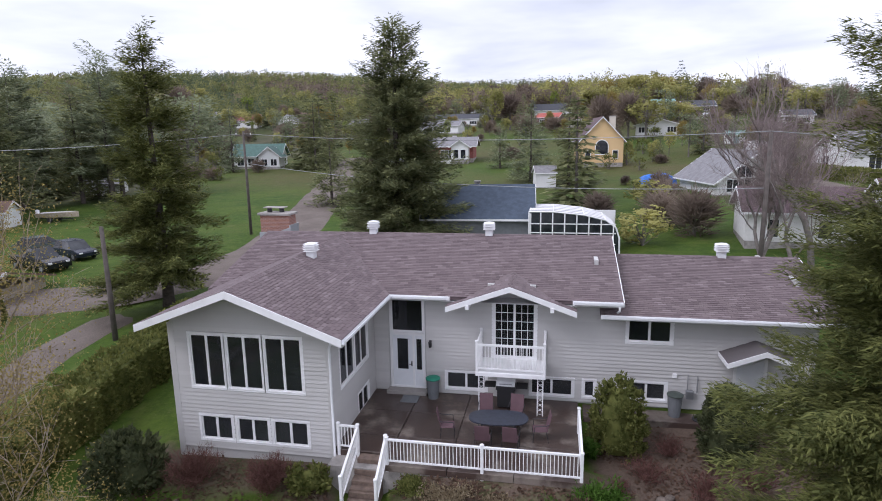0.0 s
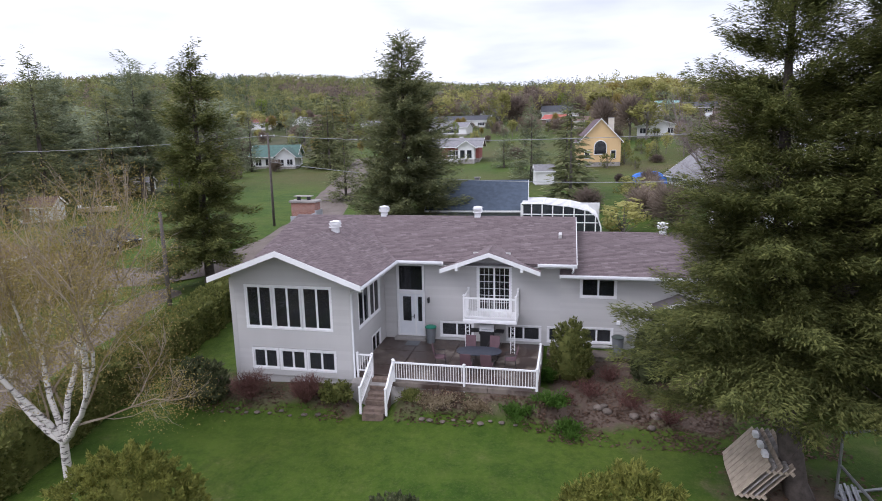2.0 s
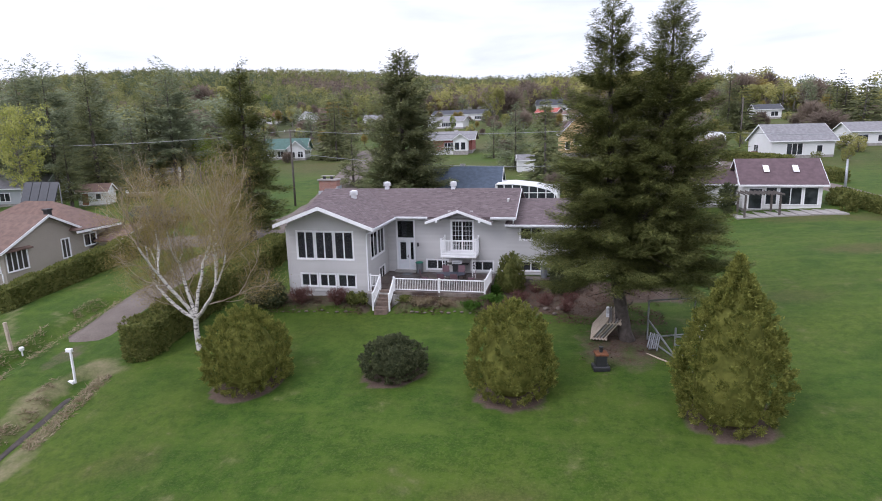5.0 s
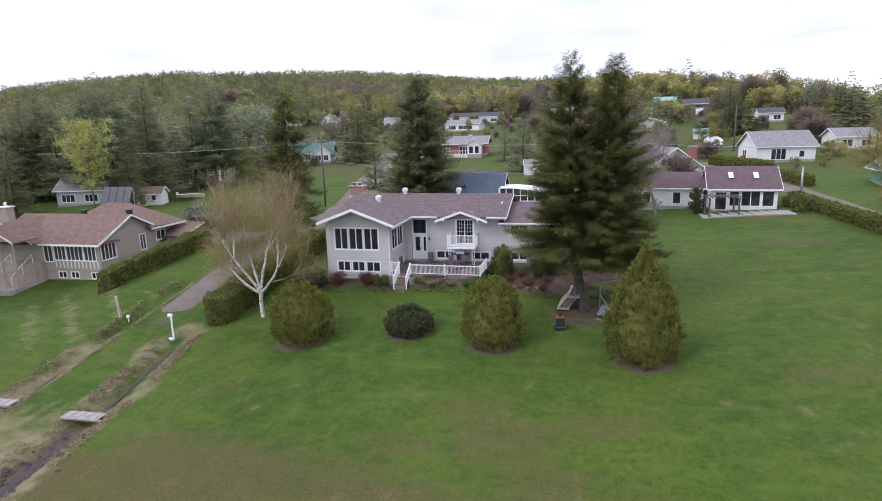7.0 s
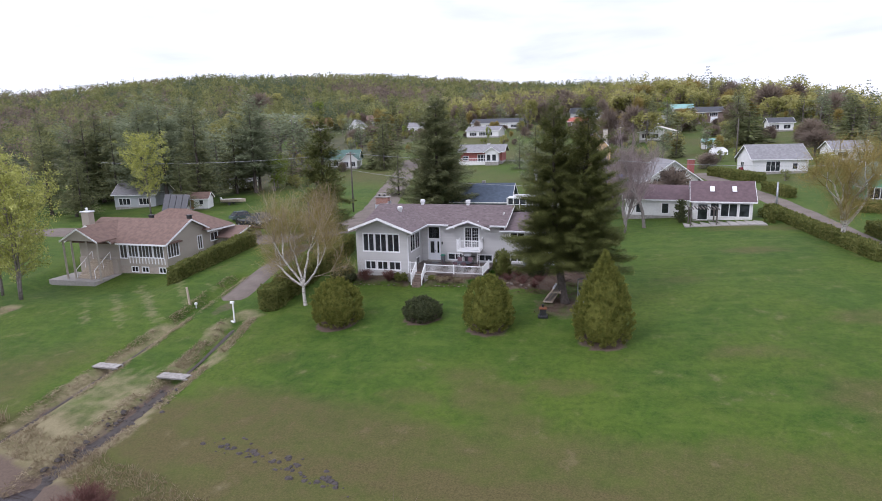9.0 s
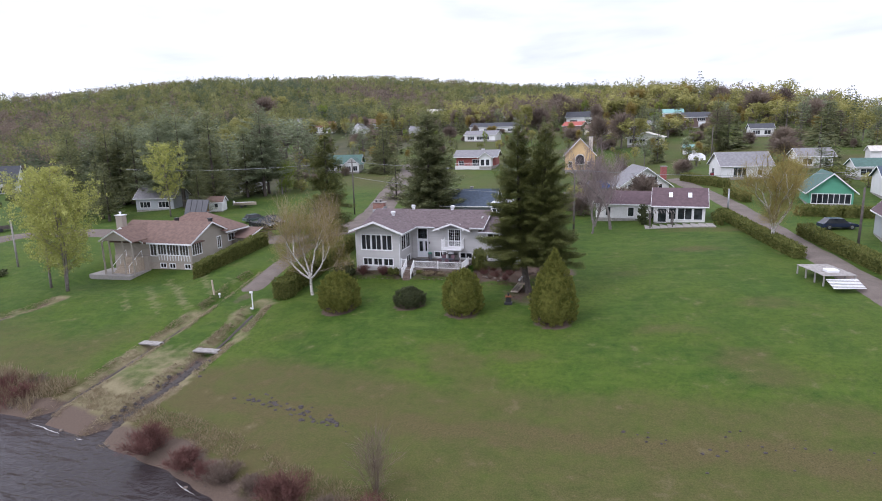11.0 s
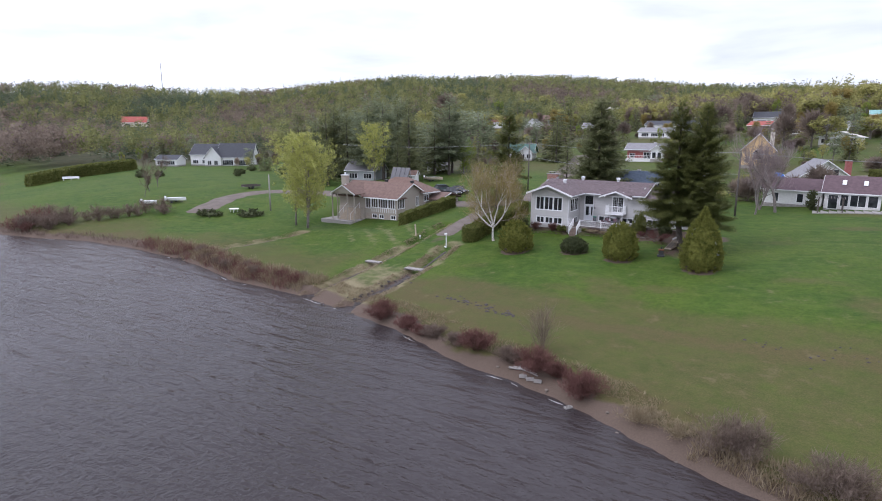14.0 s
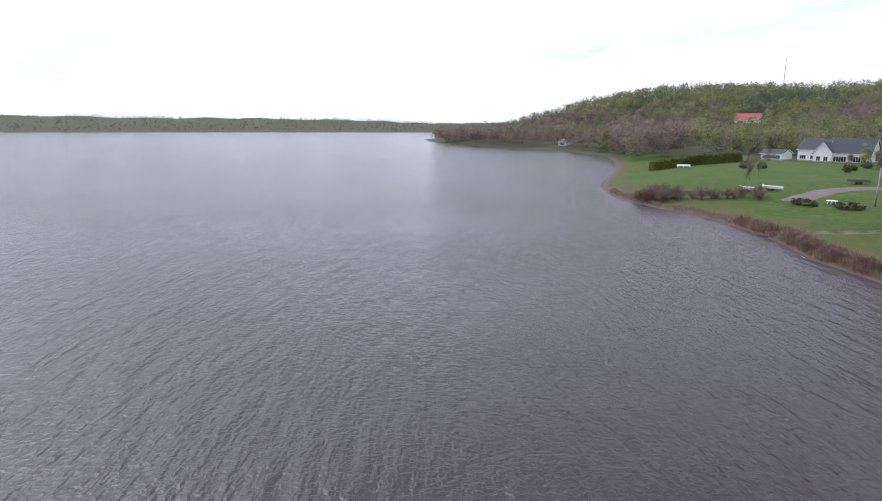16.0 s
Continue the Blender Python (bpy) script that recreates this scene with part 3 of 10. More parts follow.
def window(parent, m, w, h, panes=2, rows=1, trim=0.09, frame_mat="white_trim", blinds=(), grid=None, name="window"):
    """A window in a wall's opening: m puts its lower left corner, x along the wall, y inwards. Casing, sashes, panes."""
    win = new(name)
    win.parent = parent
    win.matrix_basis = m
    fr = Mesh()
    fr.box(-trim, w + trim, -0.035, 0.07, h, h + trim).box(-trim, w + trim, -0.045, 0.07, -trim, 0)
    fr.box(-trim, 0, -0.035, 0.07, 0, h).box(w, w + trim, -0.035, 0.07, 0, h)
    pw, ph = w / panes, h / rows
    s = 0.045
    for i in range(panes):
        for j in range(rows):
            x0, x1, z0, z1 = i * pw, (i + 1) * pw, j * ph, (j + 1) * ph
            fr.box(x0, x1, 0.0, 0.05, z0, z0 + s).box(x0, x1, 0.0, 0.05, z1 - s, z1)
            fr.box(x0, x0 + s, 0.0, 0.05, z0 + s, z1 - s).box(x1 - s, x1, 0.0, 0.05, z0 + s, z1 - s)
            if grid and i in grid[2]:
                for k in range(1, grid[0]):
                    u = x0 + s + (pw - 2 * s) * k / grid[0]
                    fr.box(u - 0.01, u + 0.01, 0.02, 0.045, z0 + s, z1 - s)
                for k in range(1, grid[1]):
                    u = z0 + s + (ph - 2 * s) * k / grid[1]
                    fr.box(x0 + s, x1 - s, 0.018, 0.043, u - 0.01, u + 0.01)
    fr.part("window_frame", MATS[frame_mat], win)
    for i in range(panes):
        for j in range(rows):
            x0, x1, z0, z1 = i * pw + s, (i + 1) * pw - s, j * ph + s, (j + 1) * ph - s
            pane = Mesh().box(x0, x1, 0.028, 0.036, z0, z1).part("pane", MATS["window_glass"], win)
            pane.visible_shadow = False
            if i in blinds:
                bl = Mesh()
                k = max(3, int((z1 - z0) / 0.07))
                for q in range(k):
                    zq = z0 + (z1 - z0) * q / k
                    bl.add([(x0, 0.042, zq), (x1, 0.042, zq), (x1, 0.052, zq + (z1 - z0) / k), (x0, 0.052, zq + (z1 - z0) / k)], [(0, 1, 2, 3)])
                bl.part("blind", MATS["blind"], win)
    return win

# ---- the grey split-level house ----
siding("grey_siding", (0.495, 0.485, 0.470))
shingle("roof_shingle", (0.085, 0.062, 0.063), (0.145, 0.110, 0.113), (0.215, 0.172, 0.175))
brickwork("chimney_brick", (0.20, 0.085, 0.06), (0.30, 0.14, 0.10))
plain("flashing", (0.42, 0.44, 0.46), 0.4, 0.6)
plain("patio_grey", (0.30, 0.28, 0.26), 0.9)
shingle("canopy_shingle", (0.050, 0.045, 0.046), (0.085, 0.075, 0.076), (0.14, 0.122, 0.124))
plain("door_paint", (0.74, 0.76, 0.78), 0.4, vary=0.03)

house = thing("house", "grey vinyl-sided split-level house with a brown shingle roof", "house")
HOLES_WING = [(-5.13, -3.89, 2.1, 4.03), (-3.74, -2.45, 2.1, 4.03), (-2.31, -0.98, 2.1, 4.03), (-4.97, -3.78, 0.1, 0.98), (-3.56, -2.38, 0.1, 0.98), (-2.18, -0.9, 0.1, 0.98)]
HOLES_SIDE = [(0.95, 2.42, 1.95, 3.75), (2.55, 4.02, 1.95, 3.75), (2.7, 3.95, 0.0, 0.85)]
HOLES_MAIN = [(0.74, 2.16, 0.25, 4.13), (3.1, 4.72, 0.36, 1.06), (5.08, 6.68, 1.85, 4.1), (6.56, 8.2, 0.33, 1.02), (8.65, 9.05, 0.35, 1.02)]
HOLES_EXT = [(10.24, 11.82, 2.76, 3.64), (10.3, 11.72, 0.4, 1.08), (14.2, 15.2, 0.25, 2.35)]
BASE = -0.9
GABLE = 0.371


def wall(name, cellset, m, thick=0.16, tri=None):
    w = Mesh()
    for a, b, lo, hi in cellset:
        w.box(a, b, 0.022, thick, lo, hi, m)
    if tri:
        (ax, az), (bx, bz), (cx, cz) = tri
        w.add([m @ Vector(p) for p in ((ax, 0.022, az), (bx, 0.022, bz), (cx, 0.022, cz), (ax, thick, az), (bx, thick, bz), (cx, thick, cz))], [(0, 1, 2), (5, 4, 3), (0, 3, 4, 1), (1, 4, 5, 2), (2, 5, 3, 0)])
    return w.part(name, MATS["grey_siding"], house)


M_FRONT = Matrix.Translation((0, 0, 0))
M_MAIN = Matrix.Translation((0, 5, 0))
M_SIDE = Matrix.Translation((0, 0, 0)) @ Matrix.Rotation(radians(90), 4, "Z")
w_front = wall("front_wall", cells(-5.8, 0, BASE, 4.52, HOLES_WING), M_FRONT, tri=((-5.8, 4.52), (0, 4.52), (-2.9, 5.68)))
w_side = wall("side_wall", cells(0.16, 5.0, BASE, 4.3, HOLES_SIDE), M_SIDE)
w_main = wall("main_wall", cells(0.0, 9.2, BASE, 4.45, HOLES_MAIN) + [(3.9, 7.6, 4.45, 4.62), (4.8, 6.7, 4.62, 4.85)], M_MAIN)
w_ext = wall("extension_wall", cells(9.2, 16.9, BASE, 3.95, HOLES_EXT), M_MAIN)
rest = Mesh()
rest.box(-5.98, -5.8, 0, 14.5, BASE, 4.4).box(-5.8, 9.2, 14.34, 14.5, BASE, 4.5).box(9.2, 16.9, 13.8, 13.96, BASE, 3.9)
rest.box(16.74, 16.9, 5.16, 13.8, BASE, 4.2).box(9.04, 9.2, 5.16, 14.34, BASE, 4.5).box(16.74, 16.9, 7, 12, 4.2, 4.85).box(9.04, 9.2, 7, 12.5, 4.5, 5.5)
rest.part("rear_wall", MATS["grey_siding"], house)
# floor slabs between storeys, coloured near-black so rooms look unlit through the panes
Mesh().box(-5.7, -0.25, 0.3, 14.2, 1.55, 1.7).box(2.6, 9.0, 5.3, 14.2, 1.55, 1.7).box(-0.2, 2.6, 8.0, 14.2, 1.55, 1.7).box(9.2, 16.7, 5.3, 13.7, 1.55, 1.7).part("inner_floor", MATS["room_darkness"], house)

# roof planes: eave corner polygons on top, a slab under each
def z_main(y):
    return 4.5 + 0.277 * (y - 4.2) if y < 9.8 else 6.05 - 0.277 * (y - 9.8)


def z_wing(x):
    return 5.95 - GABLE * abs(x + 2.9)


def z_dorm(x):
    return 5.08 - 0.355 * abs(x - 5.76)


def z_ext(y):
    return 3.95 + 0.248 * (y - 4.35) if y < 9.6 else 5.25 - 0.248 * (y - 9.6)


PLANES = [
    ([(0.95, -1.2), (0.95, 4.27), (-2.9, 9.43), (-2.9, -1.2)], lambda x, y: z_wing(x), "y"),
    ([(-2.9, -1.2), (-2.9, 9.43), (-6.3, 4.9), (-6.3, -1.2)], lambda x, y: z_wing(x), "y"),
    ([(0.95, 4.2), (3.45, 4.2), (3.45, 4.25), (4.16, 4.25), (5.76, 6.3), (7.36, 4.25), (8.1, 4.25), (8.1, 4.2), (9.95, 4.2), (9.95, 9.8), (-2.5, 9.8), (-2.9, 9.43)], lambda x, y: z_main(y), "x"),
    ([(-7.0, 4.2), (-6.3, 4.2), (-6.3, 4.9), (-2.9, 9.43), (-2.5, 9.8), (-7.0, 9.8)], lambda x, y: z_main(y), "x"),
    ([(-7.0, 9.8), (9.95, 9.8), (9.95, 15.4), (-7.0, 15.4)], lambda x, y: z_main(y), "x"),
    ([(5.76, 3.75), (8.25, 3.75), (8.25, 4.25), (7.36, 4.25), (5.76, 6.3)], lambda x, y: z_dorm(x), "y"),
    ([(3.3, 3.75), (5.76, 3.75), (5.76, 6.3), (4.16, 4.25), (3.3, 4.25)], lambda x, y: z_dorm(x), "y"),
    ([(9.15, 4.35), (17.7, 4.35), (17.7, 9.6), (9.15, 9.6)], lambda x, y: z_ext(y), "x"),
    ([(9.15, 9.6), (17.7, 9.6), (17.7, 14.8), (9.15, 14.8)], lambda x, y: z_ext(y), "x"),
]
roof = Mesh()
for poly, zf, _ in PLANES:
    area = sum(a[0] * b[1] - b[0] * a[1] for a, b in zip(poly, poly[1:] + poly[:1]))
    poly = poly if area > 0 else poly[::-1]
    roof.slab([(x, y, zf(x, y)) for x, y in poly], 0.14)
roof = roof.part("roof", MATS["roof_shingle"], house)


def inside(poly, x, y):
    hit = False
    for (ax, ay), (bx, by) in zip(poly, poly[1:] + poly[:1]):
        if (ay > y) != (by > y) and x < (bx - ax) * (y - ay) / (by - ay) + ax:
            hit = not hit
    return hit


def tabs(poly, zf, along, rnd, width=0.33, course=0.145):
    """Places and slopes of the shingle tabs on one roof plane."""
    k = 0 if along == "x" else 1
    us, vs = [p[k] for p in poly], [p[1 - k] for p in poly]
    # courses run from the eave upwards
    mid_v = (min(vs) + max(vs)) / 2
    pt = (lambda u, v: (u, v)) if k == 0 else (lambda u, v: (v, u))
    um = (min(us) + max(us)) / 2
    rise = (zf(*pt(um, max(vs) - 0.1)) - zf(*pt(um, min(vs) + 0.1))) / (max(vs) - min(vs) - 0.2)
    flat = course * math.cos(math.atan(rise))
    out = []
    rows_n = int((max(vs) - min(vs)) / flat)
    for r in range(rows_n):
        v = (min(vs) + (r + 0.5) * flat) if rise > 0 else (max(vs) - (r + 0.5) * flat)
        shift = (r % 2) * width / 2 + rnd.uniform(-0.05, 0.05)
        for q in range(int((max(us) - min(us)) / width) + 2):
            u = min(us) + q * width + shift
            a, b = inside(poly, *pt(u - width / 2, v)), inside(poly, *pt(u + width / 2, v))
            if a and b:
                out.append((u, v, rise, 1.0))
            elif inside(poly, *pt(u, v)) and (a or b):
                out.append((u + (-1 if a else 1) * width / 4, v, rise, 0.5))
    return out, pt, flat, k


TAB = Mesh()
TAB.add([(-0.5, 0, 0.016), (0.5, 0, 0.016), (0.5, 1, 0.003), (-0.5, 1, 0.003), (-0.5, 0, -0.01), (0.5, 0, -0.01), (0.5, 1, -0.01), (-0.5, 1, -0.01)], [(0, 1, 2, 3), (0, 4, 5, 1), (1, 5, 6, 2), (3, 7, 4, 0)])
tab_mesh = TAB.mesh("shingle", MATS["roof_shingle"])
rnd = random.Random(5)
joined = Mesh()
loose = 0
for n_plane, (poly, zf, along) in enumerate(PLANES):
    if n_plane in (4, 8):
        continue
    places, pt, flat, k = tabs(poly, zf, along, rnd)
    for u, v, rise, cut in places:
        up = 1 if rise > 0 else -1
        x, y = pt(u, v - up * flat / 2)
        lift = rnd.uniform(0.0, 0.004)
        slope = Vector((0, up, abs(rise)) if k == 0 else (up, 0, abs(rise))).normalized()
        side = Vector((up, 0, 0) if k == 0 else (0, -up, 0))
        nor = side.cross(slope)
        m = Matrix((side, slope, nor)).transposed().to_4x4()
        m.translation = Vector((x, y, zf(x, y))) + nor * (0.004 + lift)
        w_, l_ = cut * 0.325 * rnd.uniform(0.9, 1.0), 0.15
        m = m @ Matrix.Diagonal((w_, l_, 1, 1))
        if n_plane == 0 and y < 2.6 and loose < 300:
            piece("shingle", tab_mesh, roof, m)
            loose += 1
        else:
            joined.add([m @ Vector(p) for p in TAB.v], TAB.f)
tagged(joined.part("shingles", MATS["roof_shingle"], roof), kind="stuff")
# ridge caps
caps = Mesh()
for ax, ay, bx, by, zf in ((-2.9, -1.2, -2.9, 9.4, lambda x, y: z_wing(x)), (-7.0, 9.8, 9.95, 9.8, lambda x, y: z_main(y)), (5.76, 3.75, 5.76, 6.2, lambda x, y: z_dorm(x)), (9.95, 9.6, 17.7, 9.6, lambda x, y: z_ext(y))):
    k = int(math.hypot(bx - ax, by - ay) / 0.2)
    for i in range(k):
        p = Vector((ax + (bx - ax) * i / k, ay + (by - ay) * i / k, 0))
        p.z = zf(p.x, p.y) + 0.012
        d = Vector((bx - ax, by - ay, 0)).normalized()
        s = Vector((-d.y, d.x, 0))
        e = p + d * 0.23
        caps.add([p + s * 0.14 - Vector((0, 0, 0.04)), p + Vector((0, 0, 0.018)), p - s * 0.14 - Vector((0, 0, 0.04)), e + s * 0.14 - Vector((0, 0, 0.05)), e + Vector((0, 0, 0.003)), e - s * 0.14 - Vector((0, 0, 0.05))], [(0, 1, 4, 3), (1, 2, 5, 4), (0, 2, 1)])
tagged(caps.part("ridge_cap", MATS["roof_shingle"], roof), kind="stuff")


def board_between(a, b, h, t, out, name, parent=house, mat="white_trim"):
    """A fascia board under a roof edge from a to b: hangs h down and stands t out."""
    a, b, o = Vector(a), Vector(b), Vector(out) * t
    d = Vector((0, 0, -h))
    e = Vector((0, 0, 0.012))
    return Mesh().add([a + e, b + e, b + e + o, a + e + o, a + d, b + d, b + d + o, a + d + o], [(0, 1, 2, 3), (7, 6, 5, 4), (0, 4, 5, 1), (3, 2, 6, 7), (1, 5, 6, 2), (0, 3, 7, 4)]).part(name, MATS[mat], parent)


FR = (0, -1, 0)
board_between((-6.3, -1.2, z_wing(-6.3)), (-2.9, -1.2, z_wing(-2.9)), 0.24, 0.03, FR, "fascia")
board_between((-2.9, -1.2, z_wing(-2.9)), (0.95, -1.2, z_wing(0.95)), 0.24, 0.03, FR, "fascia")
board_between((3.3, 3.75, z_dorm(3.3)), (5.76, 3.75, z_dorm(5.76)), 0.2, 0.03, FR, "fascia")
board_between((5.76, 3.75, z_dorm(5.76)), (8.25, 3.75, z_dorm(8.25)), 0.2, 0.03, FR, "fascia")
board_between((0.95, 4.2, 4.5), (3.4, 4.2, 4.5), 0.17, 0.03, FR, "fascia")
board_between((8.1, 4.2, 4.5), (9.95, 4.2, 4.5), 0.17, 0.03, FR, "fascia")
board_between((9.15, 4.35, 3.95), (17.7, 4.35, 3.95), 0.17, 0.03, FR, "fascia")
board_between((9.95, 4.2, 4.5), (9.95, 9.8, 6.05), 0.17, 0.03, (1, 0, 0), "fascia")
board_between((17.7, 4.35, 3.95), (17.7, 9.6, 5.25), 0.17, 0.03, (1, 0, 0), "fascia")


def gutter(a, b, out):
    a, b, o = Vector(a), Vector(b), Vector(out)
    prof = [(0, 0), (0, -0.11), (0.08, -0.13), (0.12, -0.09), (0.125, 0.0), (0.105, 0.0), (0.1, -0.08), (0.075, -0.11), (0.02, -0.095), (0.02, 0)]
    v = [p + o * u + Vector((0, 0, w)) for p in (a, b) for u, w in prof]
    k = len(prof)
    return Mesh().add(v, [(i, (i + 1) % k, k + (i + 1) % k, k + i) for i in range(k)] + [tuple(range(k - 1, -1, -1)), tuple(range(k, 2 * k))]).part("gutter", MATS["white_metal"], house)


gutter((0.95, -1.2, 4.5), (0.95, 4.2, 4.5), (1, 0, 0))
gutter((1.05, 4.17, 4.49), (3.3, 4.17, 4.49), FR)
gutter((8.15, 4.17, 4.49), (9.9, 4.17, 4.49), FR)
gutter((9.2, 4.32, 3.94), (17.6, 4.32, 3.94), FR)
Mesh().tube([(1.0, -1.05, 4.38), (0.9, -1.0, 4.25), (0.12, -0.08, 3.95), (0.06, -0.06, 3.75), (0.06, -0.06, -0.1), (0.1, -0.3, -0.3)], 0.045, 8).part("downspout", MATS["white_metal"], house, "white downspout", True)
Mesh().tube([(9.8, 4.1, 4.38), (9.8, 4.1, 4.2), (9.75, 4.3, 4.08)], 0.045, 8).part("downspout", MATS["white_metal"], house, "white downspout elbow", True)
# soffits
sof = Mesh()
sof.add([(-6.25, -1.18, z_wing(-6.3) - 0.2), (-2.9, -1.18, z_wing(-2.9) - 0.2), (-2.9, 0.05, z_wing(-2.9) - 0.2), (-6.25, 0.05, z_wing(-6.3) - 0.2)], [(0, 1, 2, 3)])
sof.add([(0.92, -1.18, z_wing(0.95) - 0.2), (-2.9, -1.18, z_wing(-2.9) - 0.2), (-2.9, 0.05, z_wing(-2.9) - 0.2), (0.92, 0.05, z_wing(0.95) - 0.2)], [(3, 2, 1, 0)])
sof.box(0.02, 0.93, 0.05, 4.3, 4.26, 4.28).box(0.5, 9.9, 4.22, 5.0, 4.29, 4.31).box(9.2, 17.6, 4.38, 5.0, 3.76, 3.78)
sof.part("soffit", MATS["white_trim"], house)
for x in (4.15, 7.35):
    Mesh().soft_box(x - 0.07, x + 0.07, 3.7, 4.9, z_dorm(x) - 0.36, z_dorm(x) - 0.18, 0.01).part("bracket", MATS["white_trim"], house)

# siding boards, course by course
BOARD = Mesh().add([(0, -0.04, 0), (1, -0.04, 0), (1, -0.004, 0.16), (0, -0.004, 0.16), (0, 0.024, 0), (1, 0.024, 0), (1, 0.024, 0.16), (0, 0.024, 0.16)], [(0, 1, 2, 3), (0, 4, 5, 1), (1, 5, 6, 2), (0, 3, 7, 4), (3, 2, 6, 7)])
board_mesh = BOARD.mesh("siding_board", MATS["grey_siding"])


def clad(parent, m, u0, u1, z0, z1, holes, top=None):
    z = z0
    while z < z1:
        a, b = (u0, u1) if top is None else top(z, u0, u1)
        grown = [(h[0] - 0.08, h[1] + 0.08, h[2] - 0.08, h[3] + 0.08) for h in holes]
        for lo, hi in spans(a, b, z + 0.07, grown):
            piece("siding_board", board_mesh, parent, m @ Matrix.Translation((lo, 0, z)) @ Matrix.Diagonal((hi - lo, 1, 1, 1)))
        z += 0.152


def gable_cut(z, a, b):
    reach = (5.75 - z - 0.12) / GABLE
    return (max(a, -2.9 - reach), min(b, -2.9 + reach)) if reach < 3.2 else (a, b)


clad(w_front, M_FRONT, -5.8, 0, -0.25, 5.5, HOLES_WING, gable_cut)
clad(w_side, M_SIDE, 0.02, 4.97, -0.1, 4.2, HOLES_SIDE)
clad(w_main, M_MAIN, 0.03, 9.2, 0.12, 4.75, HOLES_MAIN, lambda z, a, b: (a, b) if z < 4.2 else (4.2 + 1.6 * (z - 4.2), 7.3 - 1.6 * (z - 4.2)))
clad(w_ext, M_MAIN, 9.2, 16.9, 0.12, 3.75, HOLES_EXT)
Mesh().box(-0.09, 0.035, -0.035, 0.0, -0.4, 4.35).box(0.0, 0.035, 0.0, 0.09, -0.4, 4.35).part("corner_trim", MATS["grey_siding"], house)
Mesh().box(-5.84, -5.72, -0.035, 0.02, -0.4, 4.6).part("corner_trim", MATS["grey_siding"], house)
Mesh().box(-5.75, -0.02, 0.03, 0.2, -1.6, -0.2).box(-0.2, -0.02, 0.2, 5, -1.6, -0.1).box(0, 16.9, 5.03, 5.2, -1.2, 0.14).part("foundation", MATS["stone"], house)

# windows
for x0, x1, z0, z1 in HOLES_WING:
    window(house, Matrix.Translation((x0, 0, z0)), x1 - x0, z1 - z0, blinds=(0, 1) if z1 < 1.6 else ())
for x0, x1, z0, z1 in HOLES_SIDE:
    window(house, M_SIDE @ Matrix.Translation((x0, 0, z0)), x1 - x0, z1 - z0)
for k, (x0, x1, z0, z1) in enumerate(HOLES_MAIN):
    if k in (1, 3):
        window(house, M_MAIN @ Matrix.Translation((x0, 0, z0)), x1 - x0, z1 - z0, blinds=(0, 1))
    elif k == 4:
        window(house, M_MAIN @ Matrix.Translation((x0, 0, z0)), x1 - x0, z1 - z0, panes=1, blinds=(0,))
    elif k == 2:
        window(house, M_MAIN @ Matrix.Translation((x0, 0, z0)), x1 - x0, z1 - z0, trim=0.11, grid=(3, 6, (0, 1)), name="patio_door")
for k, (x0, x1, z0, z1) in enumerate(HOLES_EXT[:2]):
    window(house, M_MAIN @ Matrix.Translation((x0, 0, z0)), x1 - x0, z1 - z0, trim=0.1, blinds=(0, 1) if k else ())
# entrance: transom light over a door with a side light
window(house, M_MAIN @ Matrix.Translation((0.78, 0, 2.72)), 1.34, 1.38, panes=1, trim=0.05, name="transom_window")
entry = new("front_door")
entry.parent = house
ed = Mesh().box(0.70, 0.80, 4.955, 5.1, 0.25, 4.2).box(2.10, 2.20, 4.955, 5.1, 0.25, 4.2).box(0.80, 2.10, 4.955, 5.1, 2.56, 2.68).box(0.80, 2.10, 4.97, 5.1, 0.25, 0.33)
ed.box(1.66, 1.74, 4.97, 5.1, 0.33, 2.56)
ed.part("door_frame", MATS["white_trim"], entry)
sl = Mesh()
for a, b, lo, hi in cells(0.80, 1.66, 0.33, 2.56, [(1.0, 1.46, 1.05, 2.4)]) + cells(1.74, 2.10, 0.33, 2.56, [(1.82, 2.04, 1.05, 2.4)]):
    sl.box(a, b, 5.0, 5.05, lo, hi)
sl.part("door_leaf", MATS["door_paint"], entry)
for a, b in ((1.0, 1.46), (1.82, 2.04)):
    Mesh().box(a, b, 5.02, 5.03, 1.05, 2.4).part("pane", MATS["window_glass"], entry).visible_shadow = False
hd = Mesh().box(1.585, 1.635, 4.975, 5.0, 1.2, 1.42).tube([(1.61, 4.99, 1.3), (1.61, 4.93, 1.3)], 0.015, 8).tube([(1.61, 4.93, 1.3), (1.5, 4.93, 1.3)], 0.013, 8)
hd.part("door_handle", MATS["black_metal"], entry, "black lever handle")
Mesh().soft_box(0.6, 2.3, 4.55, 5.02, 0.08, 0.25, 0.02).part("door_step", MATS["patio_grey"], house)
